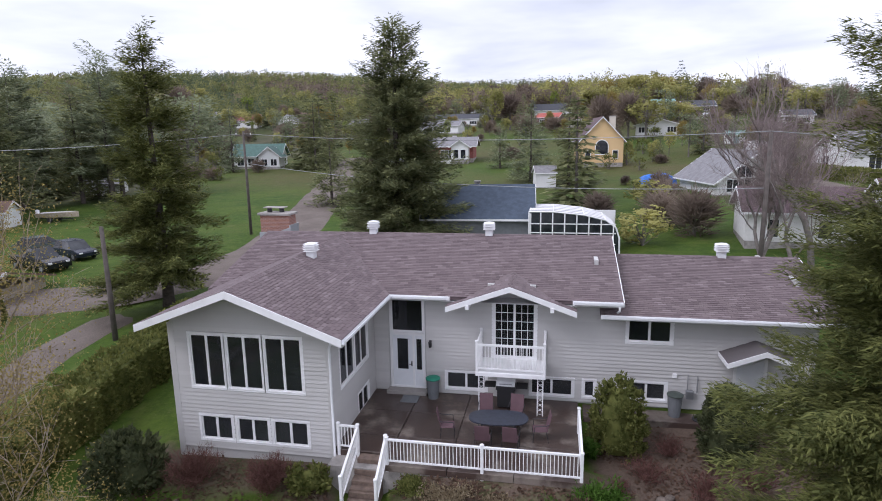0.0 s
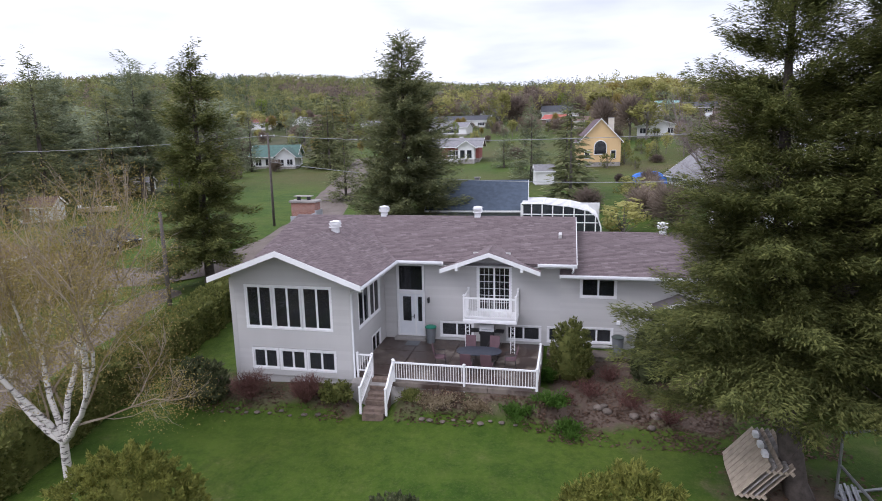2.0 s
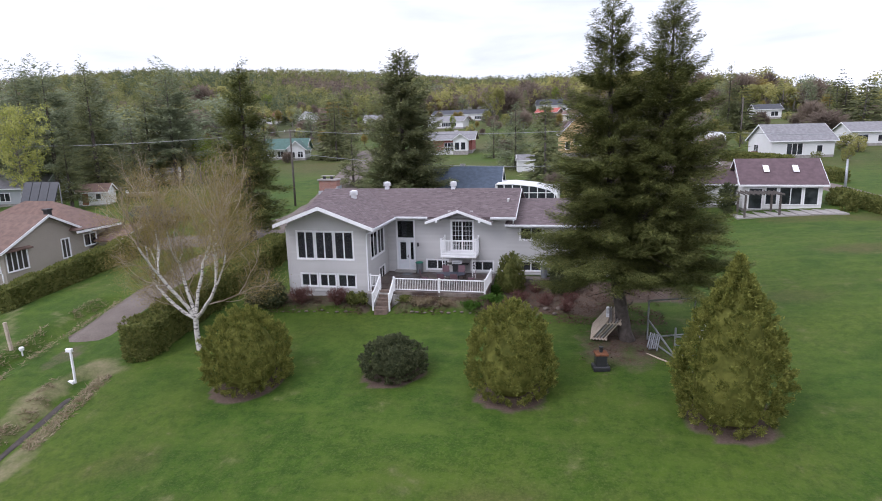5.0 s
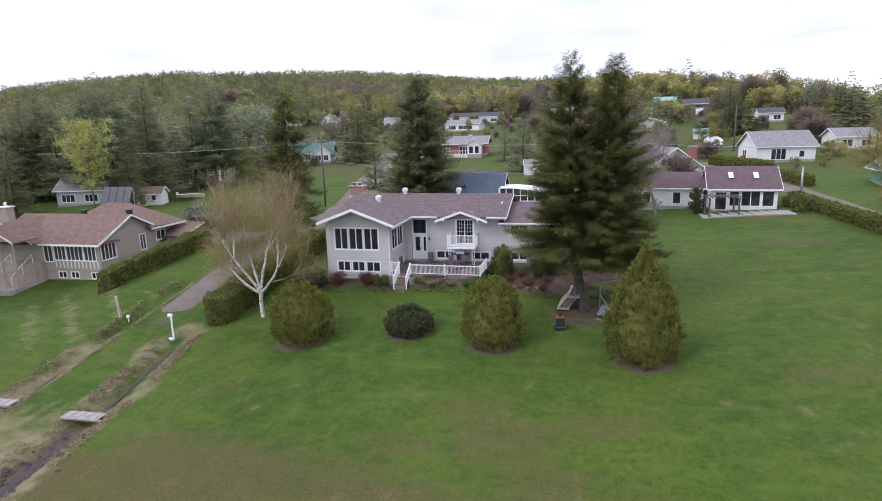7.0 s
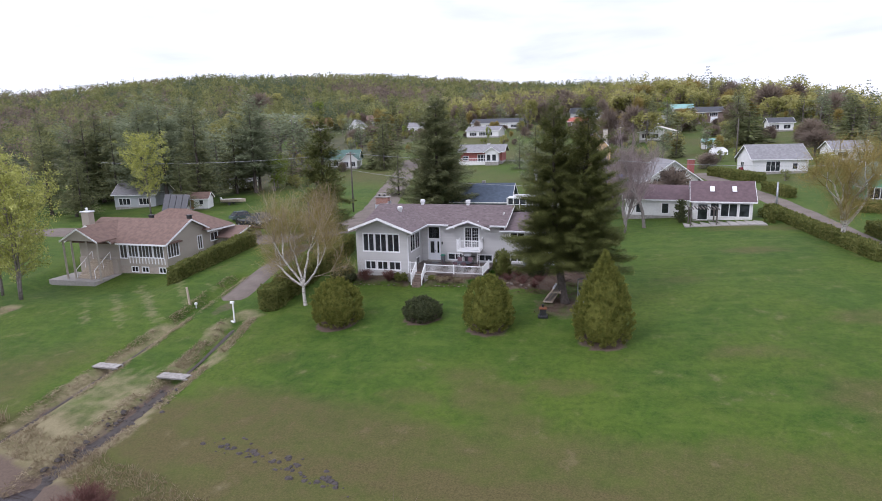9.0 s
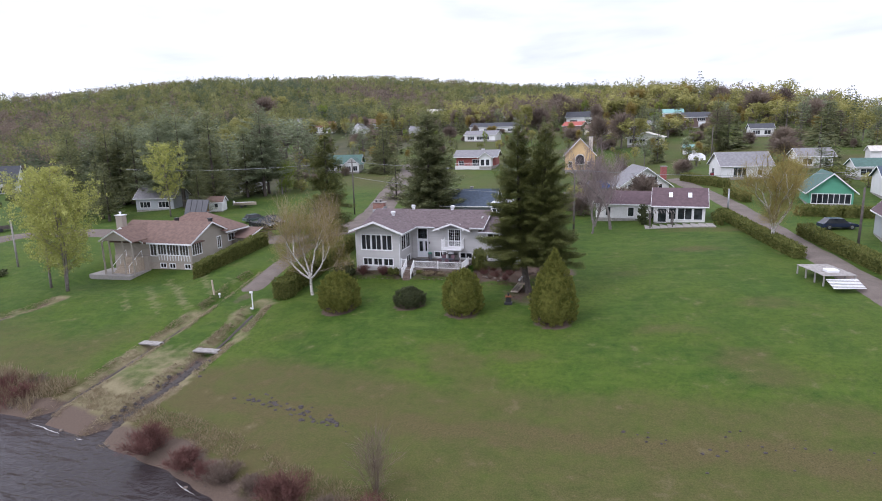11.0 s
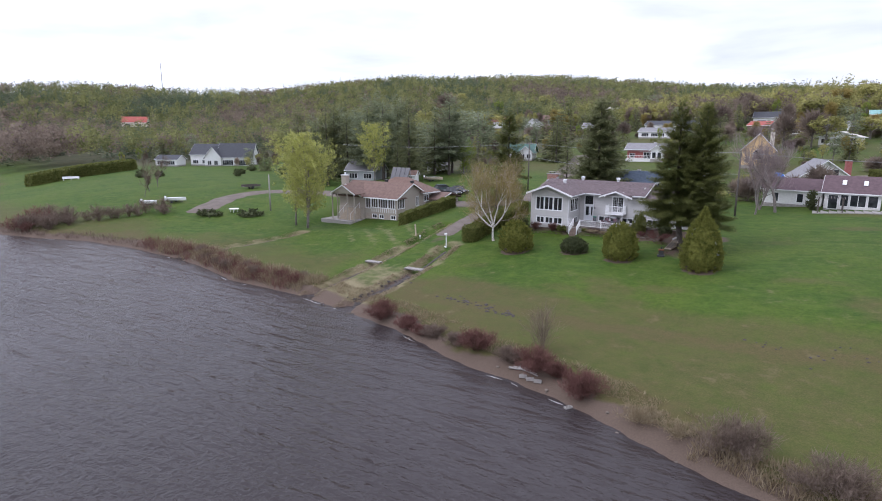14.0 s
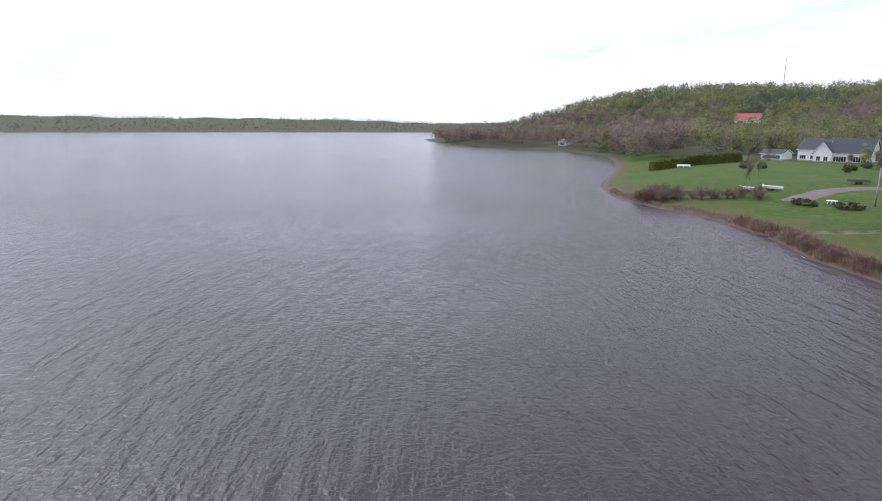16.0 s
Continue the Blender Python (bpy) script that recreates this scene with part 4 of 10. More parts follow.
# side entrance with its little roof
sd = new("side_door")
sd.parent = house
Mesh().box(14.12, 14.22, 4.95, 5.1, 0.2, 2.4).box(15.18, 15.28, 4.95, 5.1, 0.2, 2.4).box(14.12, 15.28, 4.95, 5.1, 2.33, 2.43).part("door_frame", MATS["white_trim"], sd)
Mesh().box(14.22, 15.18, 5.0, 5.05, 0.2, 2.33).box(14.36, 15.04, 4.985, 5.0, 0.4, 1.1).box(14.36, 15.04, 4.985, 5.0, 1.25, 2.2).part("door_leaf", MATS["door_paint"], sd)
can = new("door_canopy")
can.parent = house
Mesh().slab([(13.55, 3.75, 2.52), (14.8, 3.75, 3.02), (14.8, 4.99, 3.02), (13.55, 4.99, 2.52)], 0.1).slab([(14.8, 3.75, 3.02), (16.05, 3.75, 2.52), (16.05, 4.99, 2.52), (14.8, 4.99, 3.02)], 0.1).part("canopy_roof", MATS["canopy_shingle"], can)
board_between((13.55, 3.75, 2.51), (14.8, 3.75, 3.01), 0.18, 0.03, FR, "canopy_fascia", can)
board_between((14.8, 3.75, 3.01), (16.05, 3.75, 2.51), 0.18, 0.03, FR, "canopy_fascia", can)
board_between((13.55, 4.99, 2.5), (13.55, 3.75, 2.5), 0.14, 0.03, (-1, 0, 0), "canopy_fascia", can)

# roof vents
def roof_vent(x, y, z):
    v = new("roof_vent")
    v.parent = house
    v.matrix_basis = Matrix.Translation((x, y, z))
    Mesh().soft_box(-0.17, 0.17, -0.17, 0.17, -0.25, 0.30, 0.015).part("vent_base", MATS["white_metal"], v)
    lo = Mesh()
    for i in range(4):
        lo.add([(sx * r, sy * r, h) for h, r in ((0.26 + i * 0.075, 0.27), (0.30 + i * 0.075, 0.2)) for sx, sy in ((-1, -1), (1, -1), (1, 1), (-1, 1))], [(3, 2, 1, 0), (4, 5, 6, 7), (0, 1, 5, 4), (1, 2, 6, 5), (2, 3, 7, 6), (3, 0, 4, 7)])
    lo.part("louvre", MATS["white_trim"], v)
    Mesh().add([(-0.25, -0.25, 0.56), (0.25, -0.25, 0.56), (0.25, 0.25, 0.56), (-0.25, 0.25, 0.56), (0, 0, 0.63)], [(3, 2, 1, 0), (0, 1, 4), (1, 2, 4), (2, 3, 4), (3, 0, 4)]).part("vent_cap", MATS["white_trim"], v)


for x, y in ((-2.55, 4.9), (-1.35, 9.75), (4.35, 9.75), (14.6, 9.55)):
    roof_vent(x, y, (z_wing(x) if y < 5 else z_ext(y) if x > 10 else z_main(y)))
# chimney
ch = new("chimney")
ch.parent = house
Mesh().soft_box(-8.3, -6.6, 11.5, 12.3, -0.5, 6.62, 0.02).part("brick_shaft", MATS["chimney_brick"], ch, "red-brown brick stack")
Mesh().soft_box(-8.4, -6.5, 11.4, 12.4, 6.62, 6.74, 0.02).part("chimney_cap", MATS["stone"], ch)
Mesh().add([(-8.36, 11.44, 5.1), (-6.52, 11.44, 5.1), (-6.52, 11.44, 6.0), (-7.2, 11.44, 5.75), (-8.36, 11.44, 5.7), (-8.36, 11.52, 5.1), (-6.52, 11.52, 5.1), (-6.52, 11.52, 6.0), (-7.2, 11.52, 5.75), (-8.36, 11.52, 5.7)], [(0, 1, 2, 3, 4), (9, 8, 7, 6, 5), (0, 4, 9, 5), (4, 3, 8, 9), (3, 2, 7, 8), (2, 1, 6, 7)]).box(-6.6, -6.5, 11.4, 12.4, 4.6, 6.1).part("flashing", MATS["flashing"], ch)
for x in (-7.9, -7.2):
    Mesh().lathe(x, 11.9, [(0.13, 6.7), (0.13, 6.98), (0.1, 6.98), (0.1, 6.75)], 12).part("flue", MATS["black_metal"], ch)
Mesh().soft_box(-8.15, -6.95, 11.65, 12.15, 6.98, 7.03, 0.01).part("flue_cover", MATS["stone"], ch)

# balcony on iron posts
balc = new("balcony")
balc.parent = house
Mesh().soft_box(4.5, 7.16, 3.42, 4.98, 1.62, 1.78, 0.015).part("balcony_floor", MATS["white_trim"], balc)
for q in ((4.52, 7.14, 3.44, 3.51, 2.82, 2.9), (4.52, 4.59, 3.51, 4.98, 2.82, 2.9), (7.07, 7.14, 3.51, 4.98, 2.82, 2.9)):
    Mesh().box(*q).part("handrail", MATS["white_trim"], balc)
for q in ((4.52, 7.14, 3.45, 3.5, 1.9, 1.95), (4.53, 4.58, 3.5, 4.98, 1.9, 1.95), (7.08, 7.13, 3.5, 4.98, 1.9, 1.95)):
    Mesh().box(*q).part("bottom_rail", MATS["white_trim"], balc)

BAL = Mesh().soft_box(-0.012, 0.012, -0.012, 0.012, 0, 0.88, 0.003).mesh("baluster", MATS["white_trim"])
for i in range(21):
    piece("baluster", BAL, balc, Matrix.Translation((4.64 + 2.38 * i / 20, 3.475, 1.94)))
for i in range(1, 12):
    for x in (4.555, 7.105):
        piece("baluster", BAL, balc, Matrix.Translation((x, 3.5 + 1.46 * i / 12, 1.94)))
POST = Mesh().soft_box(-0.045, 0.045, -0.045, 0.045, 0, 1.24, 0.01).soft_box(-0.06, 0.06, -0.06, 0.06, 1.24, 1.29, 0.02).mesh("rail_post", MATS["white_trim"])
for x in (4.555, 7.105):
    for y in (3.475, 4.93):
        piece("rail_post", POST, balc, Matrix.Translation((x, y, 1.75)))
for x in (4.62, 6.86):
    lat = Mesh()
    for dx in (0, 0.2):
        lat.box(x + dx - 0.018, x + dx + 0.018, 3.5, 3.536, 0.1, 1.62)
    for i in range(7):
        zc = 0.25 + i * 0.2
        lat.tube([(x + 0.1 + 0.085 * math.cos(a), 3.518, zc + 0.085 * math.sin(a)) for a in (k * math.pi / 5 for k in range(10))], 0.009, 4, False)
    lat.part("lattice_post", MATS["white_trim"], balc, "white scrolled iron post")
# wall fittings
wl_ = new("wall_lamp")
wl_.parent = house
Mesh().box(2.38, 2.48, 4.94, 4.98, 2.1, 2.4).tube([(2.43, 4.95, 2.38), (2.43, 4.84, 2.42)], 0.012, 6).part("lamp_arm", MATS["black_metal"], wl_)
Mesh().lathe(2.43, 4.84, [(0.045, 2.12), (0.065, 2.32), (0.075, 2.34), (0.02, 2.42)], 8).part("lamp_shade", MATS["black_metal"], wl_)
gm = new("gas_meter")
gm.parent = house
Mesh().soft_box(12.45, 12.72, 4.72, 4.93, 0.62, 0.95, 0.03).part("meter_body", MATS["grey_metal"], gm)
Mesh().tube([(12.3, 4.9, 0.2), (12.3, 4.85, 0.75), (12.45, 4.83, 0.78)], 0.02, 6).tube([(12.72, 4.83, 0.85), (12.85, 4.84, 0.85), (12.85, 4.9, 1.5)], 0.02, 6).tube([(12.5, 4.85, 0.95), (12.5, 4.88, 1.55)], 0.018, 6).part("pipe", MATS["grey_metal"], gm)
Mesh().soft_box(11.95, 12.12, 4.9, 4.98, 1.38, 1.55, 0.02).part("vent_hood", MATS["white_trim"], house)

# ---- patio ----
n = Nodes("patio_concrete", 0.8)
st = n.noise(0.5, 6.0, 0.65)
damp = n.ramp(st, (0.50, (0, 0, 0)), (0.60, (1, 1, 1)))
c = n.mix(damp, (0.058, 0.037, 0.030), (0.215, 0.180, 0.150))
c = n.mix(n.ramp(n.noise(3.0, 5.0), (0.5, (0, 0, 0)), (0.75, (0.5, 0.5, 0.5))), c, (0.040, 0.028, 0.024))
n.color(n.mix(0.2, c, n.ramp(n.noise(40.0), (0.3, (0.03, 0.024, 0.02)), (0.7, (0.13, 0.105, 0.085)))))
n.rough(n.ramp(st, (0.46, (0.28, 0.28, 0.28)), (0.62, (0.85, 0.85, 0.85))))
n.bump(n.noise(30.0), 0.2, 0.005)
pat = thing("patio", "damp stained concrete terrace beside the house", "patio", kind="structure")
SLABS = [(0.02, 1.98), (2.0, 4.1), (4.12, 6.25), (6.27, 8.42)]
for a, b in SLABS:
    for c0, c1 in ((-0.72, 1.15), (1.17, 3.08), (3.1, 4.97)):
        if a < 1 and c0 < 0:
            c0 = 0.0
        Mesh().soft_box(a, b, c0, c1, -0.12, 0.1 + rnd.uniform(-0.004, 0.004), 0.01).part("paving_slab", n.m, pat)
Mesh().box(0.03, 8.4, -0.68, 4.96, -1.3, -0.12).part("retaining_wall", MATS["stone"], pat)
Mesh().soft_box(8.6, 14.6, 3.95, 4.97, -0.6, 0.02, 0.02).part("walkway_slab", n.m, pat)
Mesh().soft_box(1.35, 2.05, 3.85, 4.5, 0.1, 0.125, 0.01).part("door_mat", MATS["slate_paint"], pat)

# steps down to the lawn
steps = thing("steps", "worn brown wooden steps between white railings", "steps")
plain("old_wood", (0.16, 0.115, 0.09), 0.85, vary=0.3, scale=5.0, bump=0.4)
for i in range(5):
    z = 0.02 - i * 0.2
    Mesh().soft_box(0.98, 1.96, -0.38 - i * 0.33, -0.02 - i * 0.33, z - 0.16, z + 0.02, 0.015).part("tread", MATS["old_wood"], steps)
Mesh().box(1.0, 1.94, -1.9, 0.0, -1.5, -0.9).box(1.0, 1.94, -1.3, 0, -0.9, -0.5).part("stringer", MATS["old_wood"], steps)


def railing(label, posts, gap=0.115, low=0.12, high=0.92):
    """White railing: posts, two rails and balusters; posts are places at their feet."""
    r = thing("railing", label, "railing", group="patio railings")
    for p in posts:
        piece("rail_post", POST2, r, Matrix.Translation(p))
    for a, b in zip(posts[:-1], posts[1:]):
        a, b = Vector(a), Vector(b)
        s = (Vector((b.x - a.x, b.y - a.y, 0)).normalized()).cross(Vector((0, 0, 1)))
        for lo, hi, w in ((high - 0.06, high, 0.04), (low, low + 0.05, 0.025)):
            v = [p + s * k * w + Vector((0, 0, h)) for p in (a, b) for h in (lo, hi) for k in (-1, 1)]
            Mesh().add(v, [(0, 1, 3, 2), (6, 7, 5, 4), (0, 4, 5, 1), (2, 3, 7, 6), (1, 5, 7, 3), (0, 2, 6, 4)]).part("rail", MATS["white_trim"], r)
        k = max(2, int((b - a).length / gap))
        for i in range(1, k):
            piece("baluster", BAL2, r, Matrix.Translation(a.lerp(b, i / k) + Vector((0, 0, low + 0.03))))
    return r


POST2 = Mesh().soft_box(-0.05, 0.05, -0.05, 0.05, -0.25, 0.96, 0.01).soft_box(-0.065, 0.065, -0.065, 0.065, 0.96, 1.01, 0.025).mesh("rail_post", MATS["white_trim"])
BAL2 = Mesh().soft_box(-0.013, 0.013, -0.013, 0.013, 0, 0.76, 0.003).mesh("baluster", MATS["white_trim"])
railing("white metal railing along the front of the terrace", [(2.12, -0.66, 0.1), (5.25, -0.66, 0.1), (8.34, -0.66, 0.1), (8.36, 2.4, 0.1)])
railing("white stair railing beside the steps", [(2.05, -0.55, 0.1), (2.05, -1.75, -0.75)])
railing("white stair railing beside the house corner", [(0.2, 0.02, 0.1), (0.9, 0.0, 0.1), (0.9, -1.75, -0.75)])

# ---- plants ----
leafy("spruce_needles", (0.048, 0.060, 0.024), (0.098, 0.115, 0.045), (0.190, 0.200, 0.080))
leafy("near_needles", (0.052, 0.066, 0.022), (0.128, 0.148, 0.046), (0.270, 0.278, 0.088), scale=2.2)
leafy("dark_needles", (0.082, 0.102, 0.054), (0.185, 0.212, 0.102), (0.355, 0.355, 0.170), trans=0.45)
leafy("pine_needles", (0.105, 0.130, 0.080), (0.225, 0.262, 0.160), (0.390, 0.420, 0.255), scale=0.6, trans=0.5)
leafy("cedar_leaves", (0.066, 0.082, 0.016), (0.175, 0.192, 0.040), (0.330, 0.325, 0.080), scale=2.5)
leafy("litter", (0.055, 0.034, 0.024), (0.105, 0.064, 0.044), (0.180, 0.118, 0.080))
leafy("hedge_leaves", (0.062, 0.078, 0.021), (0.137, 0.159, 0.040), (0.246, 0.247, 0.076), scale=2.5)
leafy("juniper_leaves", (0.033, 0.046, 0.022), (0.077, 0.094, 0.042), (0.154, 0.165, 0.077), scale=3.0)
leafy("birch_catkins", (0.190, 0.145, 0.040), (0.300, 0.235, 0.075), (0.420, 0.340, 0.130))
leafy("young_leaves", (0.240, 0.260, 0.060), (0.400, 0.415, 0.115), (0.560, 0.560, 0.190))
leafy("lime_leaves", (0.108, 0.156, 0.018), (0.192, 0.258, 0.036), (0.288, 0.336, 0.072))
leafy("bare_twigs", (0.176, 0.136, 0.128), (0.288, 0.232, 0.224), (0.416, 0.344, 0.328))
leafy("red_twigs", (0.090, 0.042, 0.036), (0.160, 0.075, 0.062), (0.230, 0.125, 0.105))
leafy("straw", (0.150, 0.110, 0.060), (0.260, 0.205, 0.125), (0.370, 0.310, 0.210))
leafy("far_green", (0.112, 0.128, 0.048), (0.225, 0.240, 0.088), (0.345, 0.345, 0.138), scale=0.11, leaf=0.08, trans=0.5)
leafy("edge_leaves", (0.170, 0.172, 0.052), (0.345, 0.330, 0.105), (0.500, 0.470, 0.180), scale=0.14, leaf=0.12, trans=0.5)
leafy("brown_twigs", (0.100, 0.072, 0.055), (0.175, 0.130, 0.102), (0.270, 0.212, 0.170))
leafy("far_dark", (0.057, 0.085, 0.054), (0.113, 0.149, 0.085), (0.193, 0.222, 0.122), scale=0.11, leaf=0.08, trans=0.5)
leafy("far_brown", (0.125, 0.096, 0.080), (0.222, 0.174, 0.144), (0.325, 0.262, 0.202), scale=0.11, leaf=0.08, trans=0.5)
leafy("grass_tuft", (0.035, 0.080, 0.010), (0.070, 0.150, 0.020), (0.110, 0.200, 0.035))
leafy("birch_twigs", (0.22, 0.17, 0.12), (0.36, 0.29, 0.21), (0.52, 0.45, 0.36))
plain("bark", (0.085, 0.070, 0.060), 0.95, vary=0.4, scale=4.0, grain=18.0, bump=0.8)
plain("grey_bark", (0.17, 0.15, 0.135), 0.9, vary=0.3, scale=4.0, grain=18.0, bump=0.6)
n = Nodes("birch_bark", 0.8)
mark = n.noise(3.5, 4.0, 0.6, stretch=(1.0, 1.0, 4.0))
n.color(n.mix(n.ramp(mark, (0.52, (0, 0, 0)), (0.60, (1, 1, 1))), (0.56, 0.53, 0.48), (0.10, 0.085, 0.075)))
n.bump(mark, 0.3, 0.01)


def blades(name, p, d, s, length, width, material, parent=None, bend=0.0, corners=4):
    """Many small sprays, diamonds or with three corners wedges: root p, way d, broad way s. One mesh."""
    p, d, s = (np.asarray(v, float) for v in (p, d, s))
    length, width = np.broadcast_to(length, len(p))[:, None], np.broadcast_to(width, len(p))[:, None]
    mid = p + d * length * 0.45
    tip = p + d * length
    tip[:, 2] -= bend * length[:, 0]
    v = np.stack([p, mid - s * width / 2, tip, mid + s * width / 2] if corners == 4 else [p - s * width / 2, tip, p + s * width / 2], 1).reshape(-1, 3)
    me = bpy.data.meshes.new(name)
    k = len(p)
    me.vertices.add(corners * k)
    me.vertices.foreach_set("co", v.astype(np.float32).ravel())
    me.loops.add(corners * k)
    me.loops.foreach_set("vertex_index", np.arange(corners * k, dtype=np.int32))
    me.polygons.add(k)
    me.polygons.foreach_set("loop_start", np.arange(0, corners * k, corners, dtype=np.int32))
    me.update(calc_edges=True)
    me.materials.append(material)
    ob = new(name, me)
    ob.parent = parent
    return ob


def stuff(ob):
    """Marks a mesh of uncounted small pieces."""
    return tagged(ob, kind="stuff")


def unit(v):
    return v / (np.linalg.norm(v, axis=-1, keepdims=True) + 1e-9)


def any_side(d, rs):
    return unit(np.cross(d, rs.normal(size=d.shape)))


def flat_side(d, rs, k=0.5):
    """Broad ways that keep sprays roughly level, like the tiers of a bough."""
    return unit(np.cross(d, (0.0, 0.0, 1.0)) + rs.normal(0, k, d.shape) * 0.6)


def conifer_sprays(rs, h, r, low, gap, per, step, size, droop=0.35, gaps=0.12, shape=0.9, twig=0.30, ragged=0.25, hang=0.3, side_step=0.11, bare=0.16):
    """Sprays of a conifer whose foot is the origin: whorls of boughs, each a flat fan of side twigs with a turned-up tip."""
    P, D, L = [], [], []
    z = low
    while z < h - 0.3:
        f = (h - z) / (h - low)
        reach = r * (f ** shape) * (1 + 0.10 * math.sin(z * 1.7 + per))
        turn = rs.uniform(0, 6.28)
        for b in range(per):
            if rs.uniform() < gaps:
                continue
            a = turn + 6.283 * b / per + rs.normal(0, 0.2)
            ln = max(0.25, reach * (1 + ragged * rs.uniform(-1.5, 0.6)))
            z0 = z + rs.normal(0, gap * 1.2)
            fall, lift = droop * f ** 0.5 * rs.uniform(0.5, 1.4), 0.75 * (1 - f) ** 1.2 + rs.normal(0, 0.08)
            k = max(3, int(ln / step))
            t = np.clip(bare + (1 - bare) * (np.arange(k) + rs.uniform(0, 1, k)) / k, 0, 1)
            for side in (-1, 1):
                tw = ln * twig * np.clip(1.08 - t, 0, 1) ** 0.75 * rs.uniform(0.6, 1.2, k) + 0.06
                m = np.maximum(1, (tw / side_step).astype(int) + 1)
                idx = np.repeat(np.arange(k), m)
                u = (np.concatenate([np.arange(q) for q in m]) + rs.uniform(0, 1, len(idx))) / m[idx]
                way = a + side * rs.uniform(0.7, 1.15, k)[idx]
                tt = t[idx]
                along, across = ln * tt, tw[idx] * u
                zz_ = z0 + ln * (lift * tt - fall * tt + 0.55 * fall * tt ** 2.6) - hang * across + rs.normal(0, 0.07 + 0.25 * size, len(idx))
                P.append(np.c_[np.cos(a) * along + np.cos(way) * across, np.sin(a) * along + np.sin(way) * across, zz_])
                w2 = way - side * 0.45 + rs.normal(0, 0.30, len(idx))
                D.append(unit(np.c_[np.cos(w2), np.sin(w2), rs.uniform(-0.35, 0.65, len(idx))]))
                L.append(size * rs.uniform(0.55, 1.25, len(idx)))
        z += gap * rs.uniform(0.75, 1.25)
    # the leader
    k = 22
    P.append(np.c_[np.zeros((k, 2)), h - rs.uniform(0.0, 1.1, k)])
    D.append(unit(rs.normal(size=(k, 3)) * (0.8, 0.8, 0.2) + (0, 0, 0.7)))
    L.append(np.full(k, min(0.4, size)))
    return np.concatenate(P), np.concatenate(D), np.concatenate(L)


def spruce(x, y, h, r, seed, label, low=1.6, gap=0.42, per=8, step=0.24, size=0.55, mat="spruce_needles", tops=((0, 0, 1.0),), group="", foot=None, droop=0.35, shape=0.9, wide=0.28, heart=0.22, **more):
    rs = np.random.RandomState(seed)
    z0 = g(x, y) - 0.1 if foot is None else foot
    tree = thing("spruce_tree", label, "tree", group, m=Matrix.Translation((x, y, z0)))
    P, D, L = [], [], []
    for i, (ox, oy, k) in enumerate(tops):
        f0 = 0.0 if i == 0 else 0.3
        tr = Mesh().tube([(0, 0, -0.4 + h * f0), (ox * 0.2, oy * 0.2, 0.5 + h * f0), (ox * 0.8, oy * 0.8, h * (0.3 + f0)), (ox, oy, h * k * 0.75), (ox, oy, h * k)], [h * 0.028, h * 0.021, h * 0.015, h * 0.006, 0.01], 9)
        tr.part("trunk", MATS["bark"], tree, smooth_=True)
        p, d, ln = conifer_sprays(rs, h * k, r, low, gap, per, step, size, droop, shape=shape, **more)
        P.append(p + (ox, oy, 0)), D.append(d), L.append(ln)
        rows = [(low + (h * k - low) * t, heart * r * (1 - t) ** shape * (1 + 0.22 * math.sin(t * 37 + i))) for t in np.linspace(0.04, 0.97, 16)]
        inner = Mesh()
        if heart == 0:
            continue
        inner.add([(ox + q * (1 + 0.25 * math.sin(3 * a + z)) * math.cos(a), oy + q * (1 + 0.25 * math.sin(3 * a + z)) * math.sin(a), z - 0.25 * q) for z, q in rows for a in (6.283 * j / 10 for j in range(10))],
                  [(v * 10 + j, v * 10 + (j + 1) % 10, v * 10 + 10 + (j + 1) % 10, v * 10 + 10 + j) for v in range(15) for j in range(10)])
        inner.part("inner_crown", MATS[mat], tree)
    # dead boughs under the crown
    dead = Mesh()
    for i in range(16):
        a, z = rs.uniform(0, 6.28), low * rs.uniform(0.5, 1.3)
        ln = r * rs.uniform(0.35, 0.75)
        dead.tube([(0, 0, z), (math.cos(a) * ln * 0.5, math.sin(a) * ln * 0.5, z - 0.1), (math.cos(a) * ln, math.sin(a) * ln, z - 0.35)], [0.035, 0.022, 0.006], 4)
    stuff(dead.part("dead_wood", MATS["bark"], tree))
    P, D, L = np.concatenate(P), np.concatenate(D), np.concatenate(L)
    stuff(blades("crown", P, D, flat_side(D, rs), L, L * wide * 1.35, MATS[mat], tree, 0.06, 3))
    return tree


def shell(rs, count, rx, ry, h, power=1.0, base=0.0, flat=0.75):
    """Places on an egg-shaped bush, with its outward ways."""
    u = rs.uniform(0, 1, count) ** power
    a = rs.uniform(0, 6.283, count)
    prof = np.sin(np.clip(u, 0.0, 1) ** flat * math.pi * 0.5 + 0.0)
    rr = np.where(u < 0.28, 0.80 + 0.20 * np.sin(u / 0.28 * 1.571), np.sqrt(np.clip(1 - ((u - 0.28) / 0.72) ** 2.0, 0, 1)))
    lump = 1 + 0.05 * np.sin(a * 4 + u * 9) + 0.07 * np.sin(a * 11 - u * 15) * np.sin(u * 21 + a * 3) + 0.05 * np.sin(a * 19 + u * 33) * np.sin(u * 39 - a * 7) + rs.normal(0, 0.03, count)
    rr = rr * lump
    p = np.c_[np.cos(a) * rr * rx, np.sin(a) * rr * ry, base + u * h]
    o = unit(np.c_[np.cos(a), np.sin(a), np.where(u < 0.28, -0.1, (u - 0.28) * 1.6)])
    return p, o, prof


